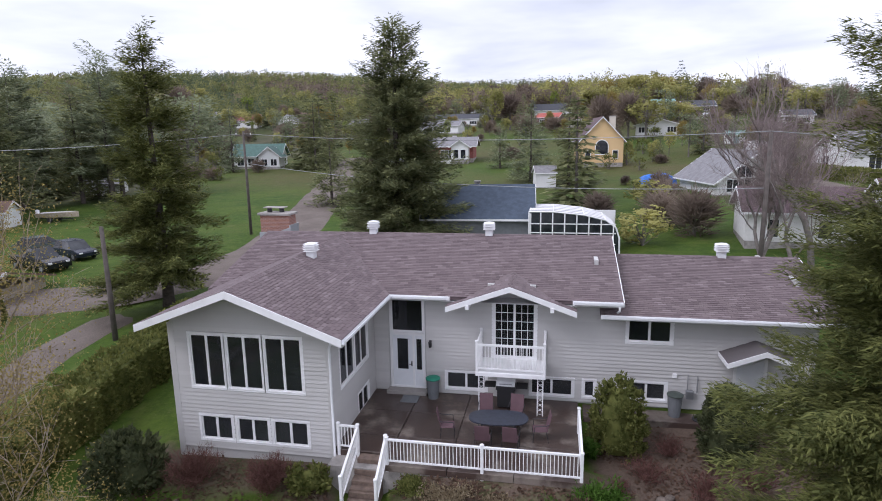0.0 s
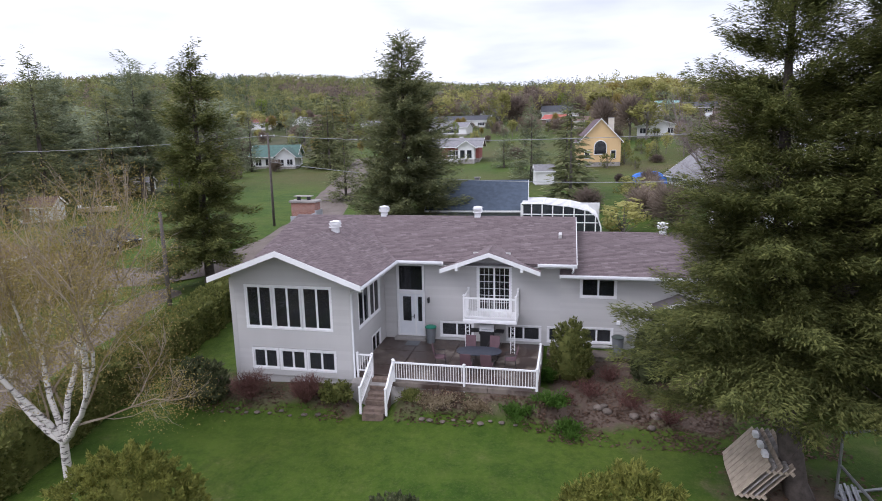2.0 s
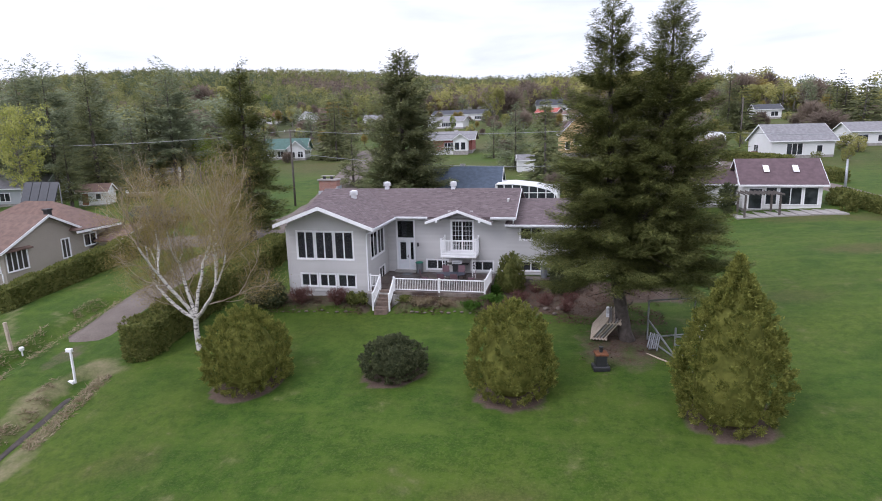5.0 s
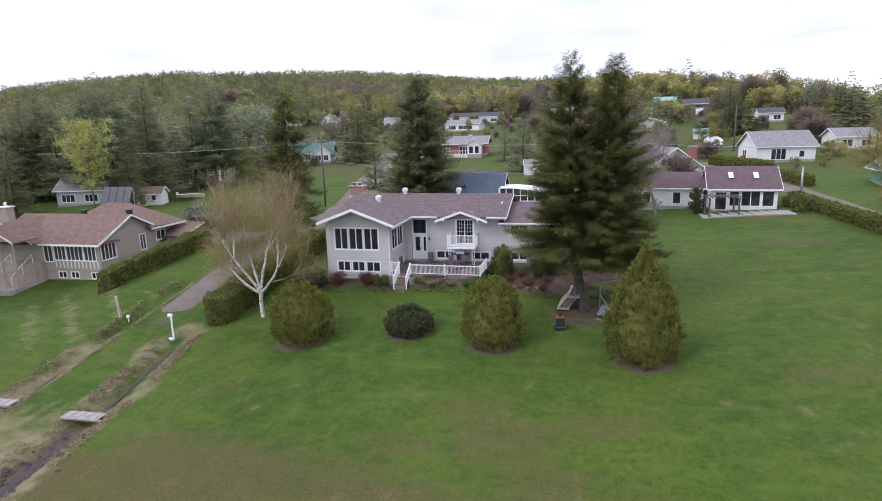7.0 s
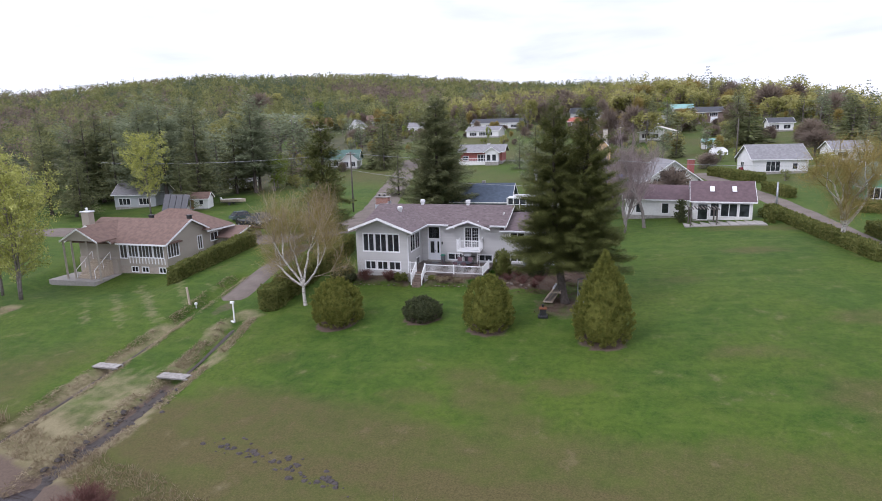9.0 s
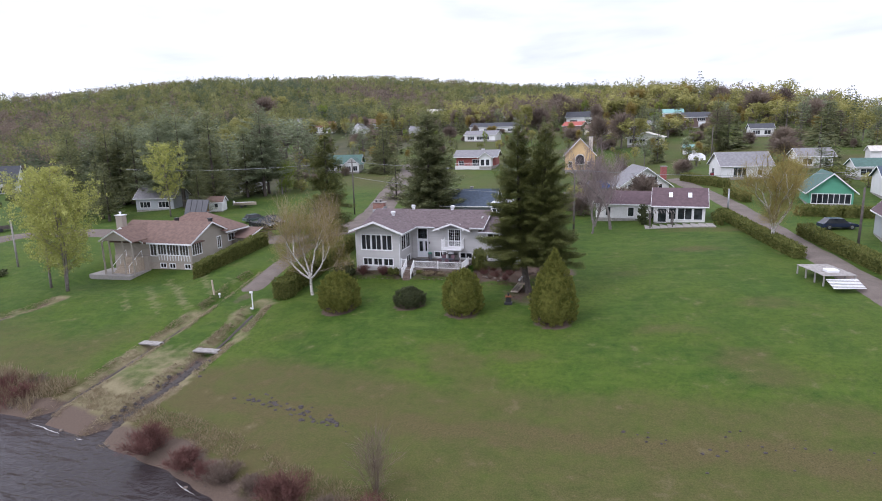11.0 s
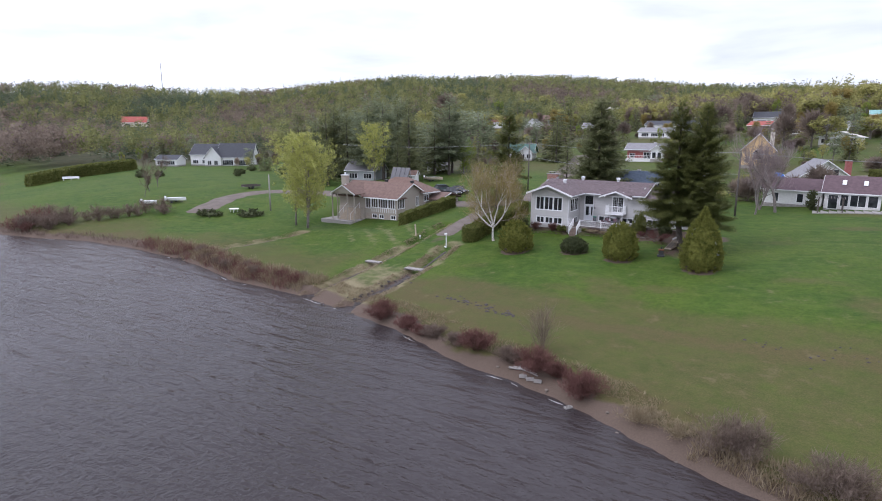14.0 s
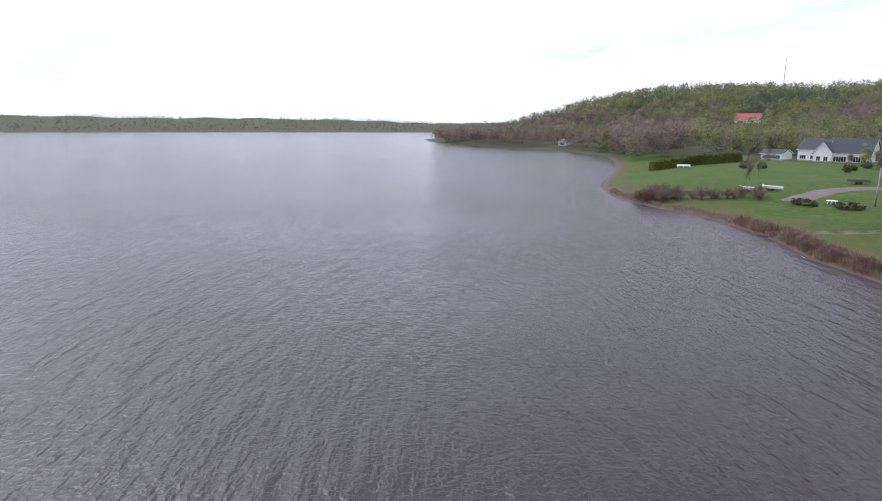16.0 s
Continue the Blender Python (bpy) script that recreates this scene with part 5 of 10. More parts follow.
def core(name, rx, ry, h, material, parent, cone=False):
    """A dark inner body that closes the view through a dense bush."""
    prof = [(0.55, 0.02), (0.78, 0.14), (0.86, 0.3), (0.80, 0.52), (0.62, 0.74), (0.34, 0.9), (0.05, 0.97)] if not cone else [(0.7, 0.02), (0.82, 0.12), (0.84, 0.28), (0.74, 0.5), (0.52, 0.72), (0.26, 0.88), (0.03, 0.97)]
    m = Mesh()
    k = 18
    rows = [[(rx * r * (1 + 0.05 * math.sin(5 * a + 7 * z)) * math.cos(a), ry * r * (1 + 0.05 * math.sin(5 * a + 7 * z)) * math.sin(a), z * h) for a in (6.283 * j / k for j in range(k))] for r, z in prof]
    m.add([q for row in rows for q in row], [(i * k + j, i * k + (j + 1) % k, (i + 1) * k + (j + 1) % k, (i + 1) * k + j) for i in range(len(rows) - 1) for j in range(k)])
    return m.part(name, material, parent)


def bush(name, label, category, x, y, rx, ry, h, seed, mat, count=5000, size=0.3, wide=0.55, upward=0.55, cone=False, group="", foot=None, tuft=26):
    rs = np.random.RandomState(seed)
    b = thing(name, label, category, group, m=Matrix.Translation((x, y, (g(x, y) - 0.05) if foot is None else foot)))
    # flame-shaped tufts over the shell, with dark gaps between them
    tufts = count // tuft
    p, o, _ = shell(rs, tufts, rx, ry, h, 0.95)
    if cone:
        u = p[:, 2:3] / h
        f = np.where(u < 0.26, 0.84 + 0.6 * u, np.clip(1.0 - np.clip((u - 0.26) / 0.74, 0, 1) ** 1.75, 0.0, 1)) / np.maximum(np.where(u < 0.28, 0.80 + 0.20 * np.sin(u / 0.28 * 1.571), np.sqrt(np.clip(1 - ((u - 0.28) / 0.72) ** 2.0, 0, 1))), 0.05)
        p[:, :2] *= np.clip(f, 0, 1.3)
    p = p * (1 - 0.13 * rs.uniform(0, 1, (tufts, 1)))
    way = unit(o + (0, 0, upward * 1.6) + rs.normal(0, 0.2, o.shape))
    idx = np.repeat(np.arange(tufts), tuft)
    count = len(idx)
    along = rs.uniform(-0.7, 0.8, (count, 1)) * size * 1.5
    p = p[idx] + way[idx] * along + rs.normal(0, 0.42, (count, 3)) * size * (1.0 - 0.75 * np.clip(along / (size * 1.5), 0, 1))
    d = unit(way[idx] * 0.8 + rs.normal(0, 0.45, (count, 3)))
    s = any_side(d, rs)
    ln = size * rs.uniform(0.6, 1.3, count)
    core("inner", rx * 0.80, ry * 0.80, h * 0.88, MATS[mat], b, cone)
    stuff(blades("foliage", p, d, s, ln, ln * wide, MATS[mat], b))
    return b


def hedge(label, line, width, height, seed, mat="hedge_leaves", size=0.26, dens=70, rag=1.0):
    """A clipped hedge along a line on the ground."""
    rs = np.random.RandomState(seed)
    (ax, ay) = line[0]
    hd_ = thing("hedge", label, "hedge", m=Matrix.Translation((ax, ay, g(ax, ay))))
    z0 = g(ax, ay)
    P, O = [], []
    inner = Mesh()
    for (ax_, ay_), (bx, by) in zip(line[:-1], line[1:]):
        ln = math.hypot(bx - ax_, by - ay_)
        d = np.array([(bx - ax_) / ln, (by - ay_) / ln])
        nrm = np.array([-d[1], d[0]])
        k = int(ln * (width + 2 * height) * dens)
        t, w = rs.uniform(0, 1, k), rs.uniform(0, width + 2 * height, k)
        side = np.where(w < height, -1, np.where(w > height + width, 1, 0))
        off = np.where(side == 0, w - height - width / 2, side * width / 2)
        zz_ = np.where(side == -1, w, np.where(side == 1, width + 2 * height - w, height))
        x, y = ax_ + d[0] * ln * t + nrm[0] * off, ay_ + d[1] * ln * t + nrm[1] * off
        lump = rag * (0.09 * wob(x * 3, y * 3, 2.0) + 0.06 * wob(x, y, 0.5, 2.0))
        x, y = x + nrm[0] * side * lump, y + nrm[1] * side * lump
        zz_ = zz_ * (1 + 0.05 * wob(x, y, 1.2, 1.0)) + np.where(side == 0, lump, 0)
        P.append(np.c_[x, y, ground(x, y) + zz_])
        O.append(np.c_[nrm[0] * side, nrm[1] * side, np.where(side == 0, 1.0, 0.25)])
        # rounded ends
        for end, sgn in ((0.0, -1), (1.0, 1)):
            k = int(width * height * dens * 1.6)
            u, v = rs.uniform(-1, 1, k), rs.uniform(0, 1, k)
            out = 0.35 * width * np.sqrt(np.clip(1 - u * u, 0, 1)) * (1 - 0.5 * v ** 3)
            x, y = ax_ + (bx - ax_) * end + d[0] * sgn * out + nrm[0] * u * width / 2, ay_ + (by - ay_) * end + d[1] * sgn * out + nrm[1] * u * width / 2
            P.append(np.c_[x, y, ground(x, y) + v * height])
            O.append(np.c_[d[0] * sgn + nrm[0] * u, d[1] * sgn + nrm[1] * u, 0.3 * v])
        m = max(1, int(ln / 1.5))
        for i in range(m):
            q0, q1 = i / m, (i + 1) / m
            v = []
            for q in (q0, q1):
                cx, cy = ax_ + (bx - ax_) * q, ay_ + (by - ay_) * q
                gz = g(cx, cy)
                for o_ in (-1, 1):
                    for hh in (-0.2, height * 0.93):
                        v.append((cx + nrm[0] * o_ * width * 0.43, cy + nrm[1] * o_ * width * 0.43, gz + hh))
            inner.add(v, [(0, 1, 3, 2), (4, 6, 7, 5), (0, 4, 5, 1), (2, 3, 7, 6), (1, 5, 7, 3)])
    ax, ay = line[0]
    inner.v = [(a - ax, b - ay, c_ - z0) for a, b, c_ in inner.v]
    inner.part("inner", MATS[mat], hd_)
    P, O = np.concatenate(P), unit(np.concatenate(O))
    d = unit(O + rs.normal(0, 0.5, O.shape) + (0, 0, 0.35))
    ln = size * rs.uniform(0.5, 1.3, len(P))
    stuff(blades("foliage", P - (ax, ay, z0) - O * 0.08, d, any_side(d, rs), ln, ln * 0.6, MATS[mat], hd_))
    return hd_


def limbs(rs, m, start, way, length, radius, depth, spread, tips, bits=4, lift=0.12, taper=0.6, thin=None):
    """Grows a forked limb into m; tips collects the ends and the points along thin limbs."""
    p, d = np.array(start, float), unit(np.array(way, float))
    path, rad = [tuple(p)], [radius]
    if depth == 0:
        bits = 2
    for i in range(bits):
        d = unit(d + rs.normal(0, 0.13, 3) + (0, 0, lift * (0.5 if depth else 1)))
        p = p + d * length / bits
        path.append(tuple(p)), rad.append(radius * (1 - (1 - taper) * (i + 1) / bits))
        if depth <= 1:
            tips.append((p.copy(), d.copy()))
    (thin if thin is not None and radius < 0.05 else m).tube(path, rad, 7 if radius > 0.08 else 5 if radius > 0.05 else 3, False)
    if depth:
        for i in range(rs.randint(2, 4)):
            ax = unit(np.cross(d, rs.normal(size=3)))
            limbs(rs, m, p, unit(d + ax * spread * rs.uniform(0.5, 1.2)), length * rs.uniform(0.6, 0.85), radius * taper * rs.uniform(0.65, 0.9), depth - 1, spread, tips, bits, lift, taper, thin)
        for i in range(rs.randint(1, 3)):
            q = np.array(path[rs.randint(1, len(path))])
            ax = unit(np.cross(d, rs.normal(size=3)))
            limbs(rs, m, q, unit(d * 0.6 + ax * spread * 1.3), length * rs.uniform(0.4, 0.65), radius * taper * 0.55, depth - 1, spread, tips, bits, lift, taper, thin)


def leaf_tree(name, label, x, y, h, seed, bark, leaf, stems=((0, 0, 1),), depth=4, spread=0.75, per_tip=26, cloud=0.55, size=0.12, twig="bare_twigs", twigs=3, girth=0.02, lift=0.12, group="", first=0.34, hang=0.0, fork=0.0):
    rs = np.random.RandomState(seed)
    tree = thing(name, label, "tree", group, m=Matrix.Translation((x, y, g(x, y) - 0.1)))
    m, thin, tips = Mesh(), Mesh(), []
    if fork:
        m.tube([(0.1, 0, -0.2), (0, 0, 0.3), (-0.08, 0.05, fork * 0.6), (0, 0, fork + 0.1)], [h * girth * 1.9, h * girth * 1.5, h * girth * 1.3, h * girth * 1.2], 9, False)
    for sx, sy, sz in stems:
        limbs(rs, m, (0, 0, fork - 0.2 * (fork == 0)), (sx, sy, sz), h * first, h * girth, depth, spread, tips, 4, lift, 0.72, thin)
    top = max(p[2] for p, _ in tips)
    k = h / top
    m.v = [(a * k, b * k, c_ * k) for a, b, c_ in m.v]
    m.part("trunk", MATS[bark], tree, smooth_=True)
    if thin.v:
        thin.v = [(a * k, b * k, c_ * k) for a, b, c_ in thin.v]
        stuff(thin.part("thin_limb", MATS[twig], tree))
    T = np.array([p for p, _ in tips]) * k
    W = np.array([d for _, d in tips])
    if twigs:
        idx = np.repeat(np.arange(len(T)), twigs)
        d = unit(W[idx] + rs.normal(0, 0.7, (len(idx), 3)) + (0, 0, 0.2 - hang))
        ln = rs.uniform(0.4, 1.0, len(idx)) * cloud * 1.6
        stuff(blades("twig_haze", T[idx], d, any_side(d, rs), ln, 0.015, MATS[twig], tree))
    if per_tip:
        idx = np.repeat(np.arange(len(T)), per_tip)
        p = T[idx] + rs.normal(0, cloud, (len(idx), 3)) * (1, 1, 0.8)
        p[:, 2] -= hang * np.abs(rs.normal(0, cloud, len(idx)))
        d = unit(rs.normal(size=p.shape) + (0, 0, -0.3))
        ln = size * rs.uniform(0.5, 1.5, len(idx))
        stuff(blades("crown", p, d, any_side(d, rs), ln, ln * 0.6, MATS[leaf], tree))
    return tree


def poplar(name, label, x, y, h, wide, seed, bark, leaf, leaves=9, size=0.16, low=0.2, group="aspens", trunks=((0.0, 0.0, 1.0),), rise=0.95, twig="bare_twigs"):
    """An upright airy tree: straight trunks with rising side limbs, leafed along their length."""
    rs = np.random.RandomState(seed)
    tree = thing(name, label, "tree", group, m=Matrix.Translation((x, y, g(x, y) - 0.1)))
    P, fine = [], Mesh()
    for ox, oy, k in trunks:
        hk = h * k
        line = [np.array((ox * (0.15 + 0.85 * t) + 0.12 * math.sin(5 * t + seed), oy * (0.15 + 0.85 * t) + 0.12 * math.cos(4 * t + seed), hk * t - 0.2 * (t == 0))) for t in np.linspace(0, 1, 9)]
        Mesh().tube([tuple(v) for v in line], [hk * 0.0105 * (1 - 0.93 * t) + 0.006 for t in np.linspace(0, 1, 9)], 7).part("trunk", MATS[bark], tree, smooth_=True)
        count = int(hk * 4.2)
        for i in range(count):
            t = low + (0.985 - low) * ((i + rs.uniform()) / count)
            u = (t - low) / (1 - low)
            reach = wide * (0.30 + 1.0 * math.sin(math.pi * min(1.0, u * 0.80 + 0.17)) ** 1.2) * rs.uniform(0.45, 1.1) * (1.0 if u < 0.9 else 0.6)
            a = rs.uniform(0, 6.283)
            b = line[0] + (line[-1] - line[0]) * t
            b = np.array((np.interp(t, np.linspace(0, 1, 9), [v[0] for v in line]), np.interp(t, np.linspace(0, 1, 9), [v[1] for v in line]), hk * t))
            e = b + np.array((math.cos(a) * reach, math.sin(a) * reach, reach * rise * rs.uniform(0.7, 1.3)))
            e[2] = min(e[2], hk * 1.02)
            mid = (b + e) / 2 + np.array((math.cos(a), math.sin(a), -0.5)) * reach * 0.10
            fine.tube([tuple(b), tuple(mid), tuple(e)], [0.028, 0.018, 0.007], 3, False)
            for q in np.linspace(0.3, 1.0, max(3, int(reach * 3.0))):
                c0 = b + (e - b) * q + rs.normal(0, 0.10 * reach + 0.05, 3)
                P.append(c0 + rs.normal(0, 0.20, (leaves, 3)))
    stuff(fine.part("thin_limb", MATS[twig], tree))
    if leaves:
        P = np.concatenate(P)
        d = unit(rs.normal(size=P.shape) + (0, 0, -0.2))
        ln = size * rs.uniform(0.5, 1.4, len(P))
        stuff(blades("crown", P, d, any_side(d, rs), ln, ln * 0.65, MATS[leaf], tree))
    return tree


def twig_bush(name, label, x, y, r, h, seed, mat, count=900, size=0.7, group="shore bushes", foot=None, width=0.02):
    """A leafless shrub: upright twigs that fan out from its foot."""
    rs = np.random.RandomState(seed)
    b = thing(name, label, "bush", group, m=Matrix.Translation((x, y, (g(x, y) - 0.05) if foot is None else foot)))
    stem = Mesh()
    tips = []
    for i in range(26):
        a, q = rs.uniform(0, 6.28), rs.uniform(0.1, 0.85)
        e = np.array([math.cos(a) * r * q, math.sin(a) * r * q, h * (1 - 0.45 * q * q) * rs.uniform(0.6, 0.9)])
        s0 = np.array([e[0] * 0.15, e[1] * 0.15, 0])
        mid_p = (s0 + e) / 2 + (e * (0.06, 0.06, 0.05))
        stem.tube([s0, mid_p, e], [0.018, 0.012, 0.006], 4, False)
        for t in (0.35, 0.5, 0.65, 0.8, 0.92, 1.0):
            tips.append(s0 + (e - s0) * t)
    stuff(stem.part("stem", MATS[mat], b))
    T = np.array(tips)
    idx = rs.randint(0, len(T), count)
    p = T[idx] + rs.normal(0, 0.10 * r, (count, 3)) * (1, 1, 0.5)
    p[:, 2] = np.maximum(p[:, 2], 0.02)
    d = unit(np.c_[p[:, :2] * 0.5 / r, np.full(count, 0.6)] + rs.normal(0, 0.45, (count, 3)))
    ln = size * rs.uniform(0.4, 1.0, count) * h * 0.45
    stuff(blades("twig_haze", p, d, any_side(d, rs), ln, width, MATS[mat], b))
    return b


# trees about the house
spruce(17.2, -4.7, 18.6, 4.35, 11, "tall dark two-topped spruce towering over the lawn", low=4.3, gap=0.33, per=10, step=0.056, size=0.19, wide=0.20, mat="near_needles", tops=((-1.5, 0.5, 1.0), (1.5, 0.3, 0.985)), droop=0.36, shape=0.66, heart=0.0, side_step=0.056, gaps=0.08, ragged=0.24)
spruce(-18.3, 16.7, 18.0, 4.6, 12, "slender spruce with sparse boughs beside the gravel road", low=2.6, gap=0.38, per=8, step=0.11, size=0.36, wide=0.23, mat="near_needles", droop=0.5, shape=0.66, ragged=0.36, gaps=0.16, side_step=0.09, heart=0.0)
spruce(-6.0, 31.5, 19.8, 6.7, 13, "broad dark spruce behind the house", low=0.9, gap=0.42, per=9, step=0.15, size=0.44, wide=0.25, mat="dark_needles", droop=0.30, shape=0.62, ragged=0.26, side_step=0.13, heart=0.0)
bush("cedar_shrub", "large rounded golden-green cedar on the lawn", "shrub", -3.25, -10.8, 2.3, 2.3, 4.2, 21, "cedar_leaves", 44000, 0.135, wide=0.34, tuft=52)
bush("cedar_shrub", "rounded golden-green cedar with a ragged top on the lawn", "shrub", 11.0, -10.7, 2.12, 2.12, 4.6, 22, "cedar_leaves", 44000, 0.135, wide=0.34, tuft=52)
bush("cedar_tree", "tall cone-shaped cedar on the lawn", "tree", 20.55, -12.2, 2.2, 2.2, 7.1, 23, "cedar_leaves", 60000, 0.135, wide=0.34, cone=True, tuft=52)
bush("juniper_shrub", "low dark green juniper mound on the lawn", "shrub", 4.6, -9.4, 1.75, 1.75, 2.0, 24, "juniper_leaves", 18000, 0.11, upward=0.2)
bush("cedar_shrub", "upright green cedar beside the terrace railing", "shrub", 9.75, 2.7, 0.95, 0.95, 2.9, 25, "hedge_leaves", 9000, 0.11)
bush("cedar_shrub", "upright brownish cedar against the house", "shrub", 13.35, 2.7, 0.85, 0.85, 2.7, 26, "juniper_leaves", 9000, 0.11)
leaf_tree("birch_tree", "white-barked birch hung with yellow-brown catkins", -8.5, -7.5, 12.6, 31, "birch_bark", "birch_catkins", stems=((-0.25, 0.2, 1), (-0.45, -0.1, 1), (0.95, -0.2, 0.75), (-1.5, 0.1, 0.55), (0.1, 0.3, 1)), fork=1.9, depth=4, spread=0.62, per_tip=19, cloud=0.44, size=0.055, hang=0.25, first=0.25, girth=0.0088, lift=0.24, twigs=1, twig="birch_twigs")
hedge("tall green cedar hedge beside the gravel lane", [(-11.8, -8.6), (-11.9, -1.0), (-12.4, 8.6), (-12.6, 11.5)], 2.1, 2.1, 41, size=0.2, dens=150, rag=3.4)

# ---- neighbours ----
lapped("tan_siding", (0.36, 0.32, 0.27))
lapped("white_siding", (0.72, 0.72, 0.71))
lapped("cream_siding", (0.62, 0.57, 0.47))
lapped("yellow_siding", (0.66, 0.46, 0.23))
lapped("grey_boards", (0.42, 0.44, 0.46))
lapped("brown_boards", (0.16, 0.11, 0.09))
lapped("teal_boards", (0.25, 0.38, 0.38))
lapped("green_boards", (0.10, 0.34, 0.22))
plain("white_stucco", (0.70, 0.69, 0.67), 0.9, vary=0.08, bump=0.3)
brickwork("red_brick", (0.24, 0.055, 0.05), (0.32, 0.085, 0.07), (0.30, 0.2, 0.18))
brickwork("tan_brick", (0.30, 0.25, 0.21), (0.40, 0.34, 0.28), (0.42, 0.38, 0.34))
for nm, col in (("brown_roof", (0.150, 0.095, 0.075)), ("dark_roof", (0.055, 0.058, 0.066)), ("grey_roof", (0.20, 0.195, 0.20)), ("plum_roof", (0.105, 0.068, 0.075)), ("slate_roof", (0.055, 0.075, 0.105)),
                ("green_roof", (0.07, 0.13, 0.11)), ("red_roof", (0.34, 0.09, 0.07)), ("teal_roof", (0.20, 0.36, 0.33)), ("cream_roof", (0.55, 0.52, 0.46)), ("maroon_roof", (0.20, 0.06, 0.065))):
    plain(nm, col, 0.9, vary=0.22, scale=2.0, grain=9.0, bump=0.5)
plain("cedar_wood", (0.30, 0.15, 0.08), 0.8, vary=0.2)
plain("weathered_wood", (0.30, 0.28, 0.26), 0.9, vary=0.25, scale=4.0, bump=0.5)
plain("pale_wood", (0.42, 0.35, 0.27), 0.85, vary=0.2, scale=4.0, bump=0.4)
plain("creosote", (0.10, 0.085, 0.075), 0.9, vary=0.3, scale=3.0, bump=0.4)
plain("blue_tarp", (0.02, 0.14, 0.50), 0.5, vary=0.2)
plain("white_plastic", (0.75, 0.75, 0.75), 0.4, vary=0.05)
plain("rubber", (0.02, 0.02, 0.02), 0.8)


def cottage(label, x, y, turn, w, d, h, rise, walls, roofing, ridge="x", over=0.45, front=(), right=(), left=(), door=None, chimney=None, base=0.5, stone_mat="stone", group="village houses", name="house", gable_trim=True, z=None, attic=()):
    """A house: front towards -y before turning, centre at x, y. Windows are (across, up, width, height) from the wall's left foot."""
    z0 = (min(g(x + ox, y + oy) for ox in (-w / 3, w / 3) for oy in (-d / 3, d / 3)) if z is None else z)
    hs = thing(name, label, "house", group, m=Matrix.Translation((x, y, z0)) @ Matrix.Rotation(radians(turn), 4, "Z"))
    x0, x1, y0, y1 = -w / 2, w / 2, -d / 2, d / 2
    Mesh().box(x0 + 0.03, x1 - 0.03, y0 + 0.03, y1 - 0.03, -1.5, base).part("foundation", MATS[stone_mat], hs)
    b = Mesh()
    if ridge == "x":
        pts = [(y0, base), (y1, base), (y1, base + h), (0, base + h + rise), (y0, base + h)]
        v = [(xx_, a, c_) for xx_ in (x0, x1) for a, c_ in pts]
    else:
        pts = [(x1, base), (x0, base), (x0, base + h), (0, base + h + rise), (x1, base + h)]
        v = [(a, yy_, c_) for yy_ in (y0, y1) for a, c_ in pts]
    b.add(v, [(4, 3, 2, 1, 0), (5, 6, 7, 8, 9)] + [(i, (i + 1) % 5, 5 + (i + 1) % 5, 5 + i) for i in range(5)])
    b.part("wall", MATS[walls], hs)
    half = (d if ridge == "x" else w) / 2
    k = rise / half
    e, top = base + h - over * k, base + h + rise
    r = Mesh()
    lx, ly = (x1 + over, y1 + over)
    for s_ in (-1, 1):
        if ridge == "x":
            q = [(-lx, s_ * ly, e), (lx, s_ * ly, e), (lx, 0, top), (-lx, 0, top)]
        else:
            q = [(s_ * lx, -ly, e), (s_ * lx, ly, e), (0, ly, top), (0, -ly, top)]
        q = [(a, bb, c_ + 0.14) for a, bb, c_ in q]
        area = sum(a[0] * bb[1] - bb[0] * a[1] for a, bb in zip(q, q[1:] + q[:1]))
        r.slab(q if area > 0 else q[::-1], 0.13)
    r.part("roof", MATS[roofing], hs)
    if gable_trim:
        for s_ in (-1, 1):
            for u in (-1, 1):
                if ridge == "x":
                    a, c_, o = (s_ * lx, u * ly, e + 0.13), (s_ * lx, 0, top + 0.13), (s_, 0, 0)
                else:
                    a, c_, o = (u * lx, s_ * ly, e + 0.13), (0, s_ * ly, top + 0.13), (0, s_, 0)
                board_between(a, c_, 0.2, 0.04, o, "fascia", hs)
        for s_ in (-1, 1):
            if ridge == "x":
                board_between((-lx, s_ * ly, e + 0.12), (lx, s_ * ly, e + 0.12), 0.16, 0.03, (0, s_, 0), "fascia", hs)
            else:
                board_between((s_ * lx, -ly, e + 0.12), (s_ * lx, ly, e + 0.12), 0.16, 0.03, (s_, 0, 0), "fascia", hs)
    for side, m in ((front, Matrix.Translation((x0, y0 - 0.01, 0))), (right, Matrix.Translation((x1 + 0.01, y0, 0)) @ Matrix.Rotation(radians(90), 4, "Z")), (left, Matrix.Translation((x0 - 0.01, y1, 0)) @ Matrix.Rotation(radians(-90), 4, "Z"))):
        for u, v_, ww, hh in side:
            wd = new("window")
            wd.parent = hs
            wd.matrix_basis = m @ Matrix.Translation((u, 0, v_))
            fr = Mesh().box(-0.1, ww + 0.1, -0.05, 0, -0.1, 0).box(-0.1, ww + 0.1, -0.05, 0, hh, hh + 0.1).box(-0.1, 0, -0.05, 0, 0, hh).box(ww, ww + 0.1, -0.05, 0, 0, hh)
            cnt = max(1, round(ww / 0.8))
            for i in range(1, cnt):
                fr.box(ww * i / cnt - 0.04, ww * i / cnt + 0.04, -0.045, 0, 0, hh)
            fr.part("window_frame", MATS["white_trim"], wd)
            for i in range(cnt):
                Mesh().box(ww * i / cnt + 0.02, ww * (i + 1) / cnt - 0.02, -0.02, -0.004, 0, hh).part("pane", MATS["dark_glass"], wd)
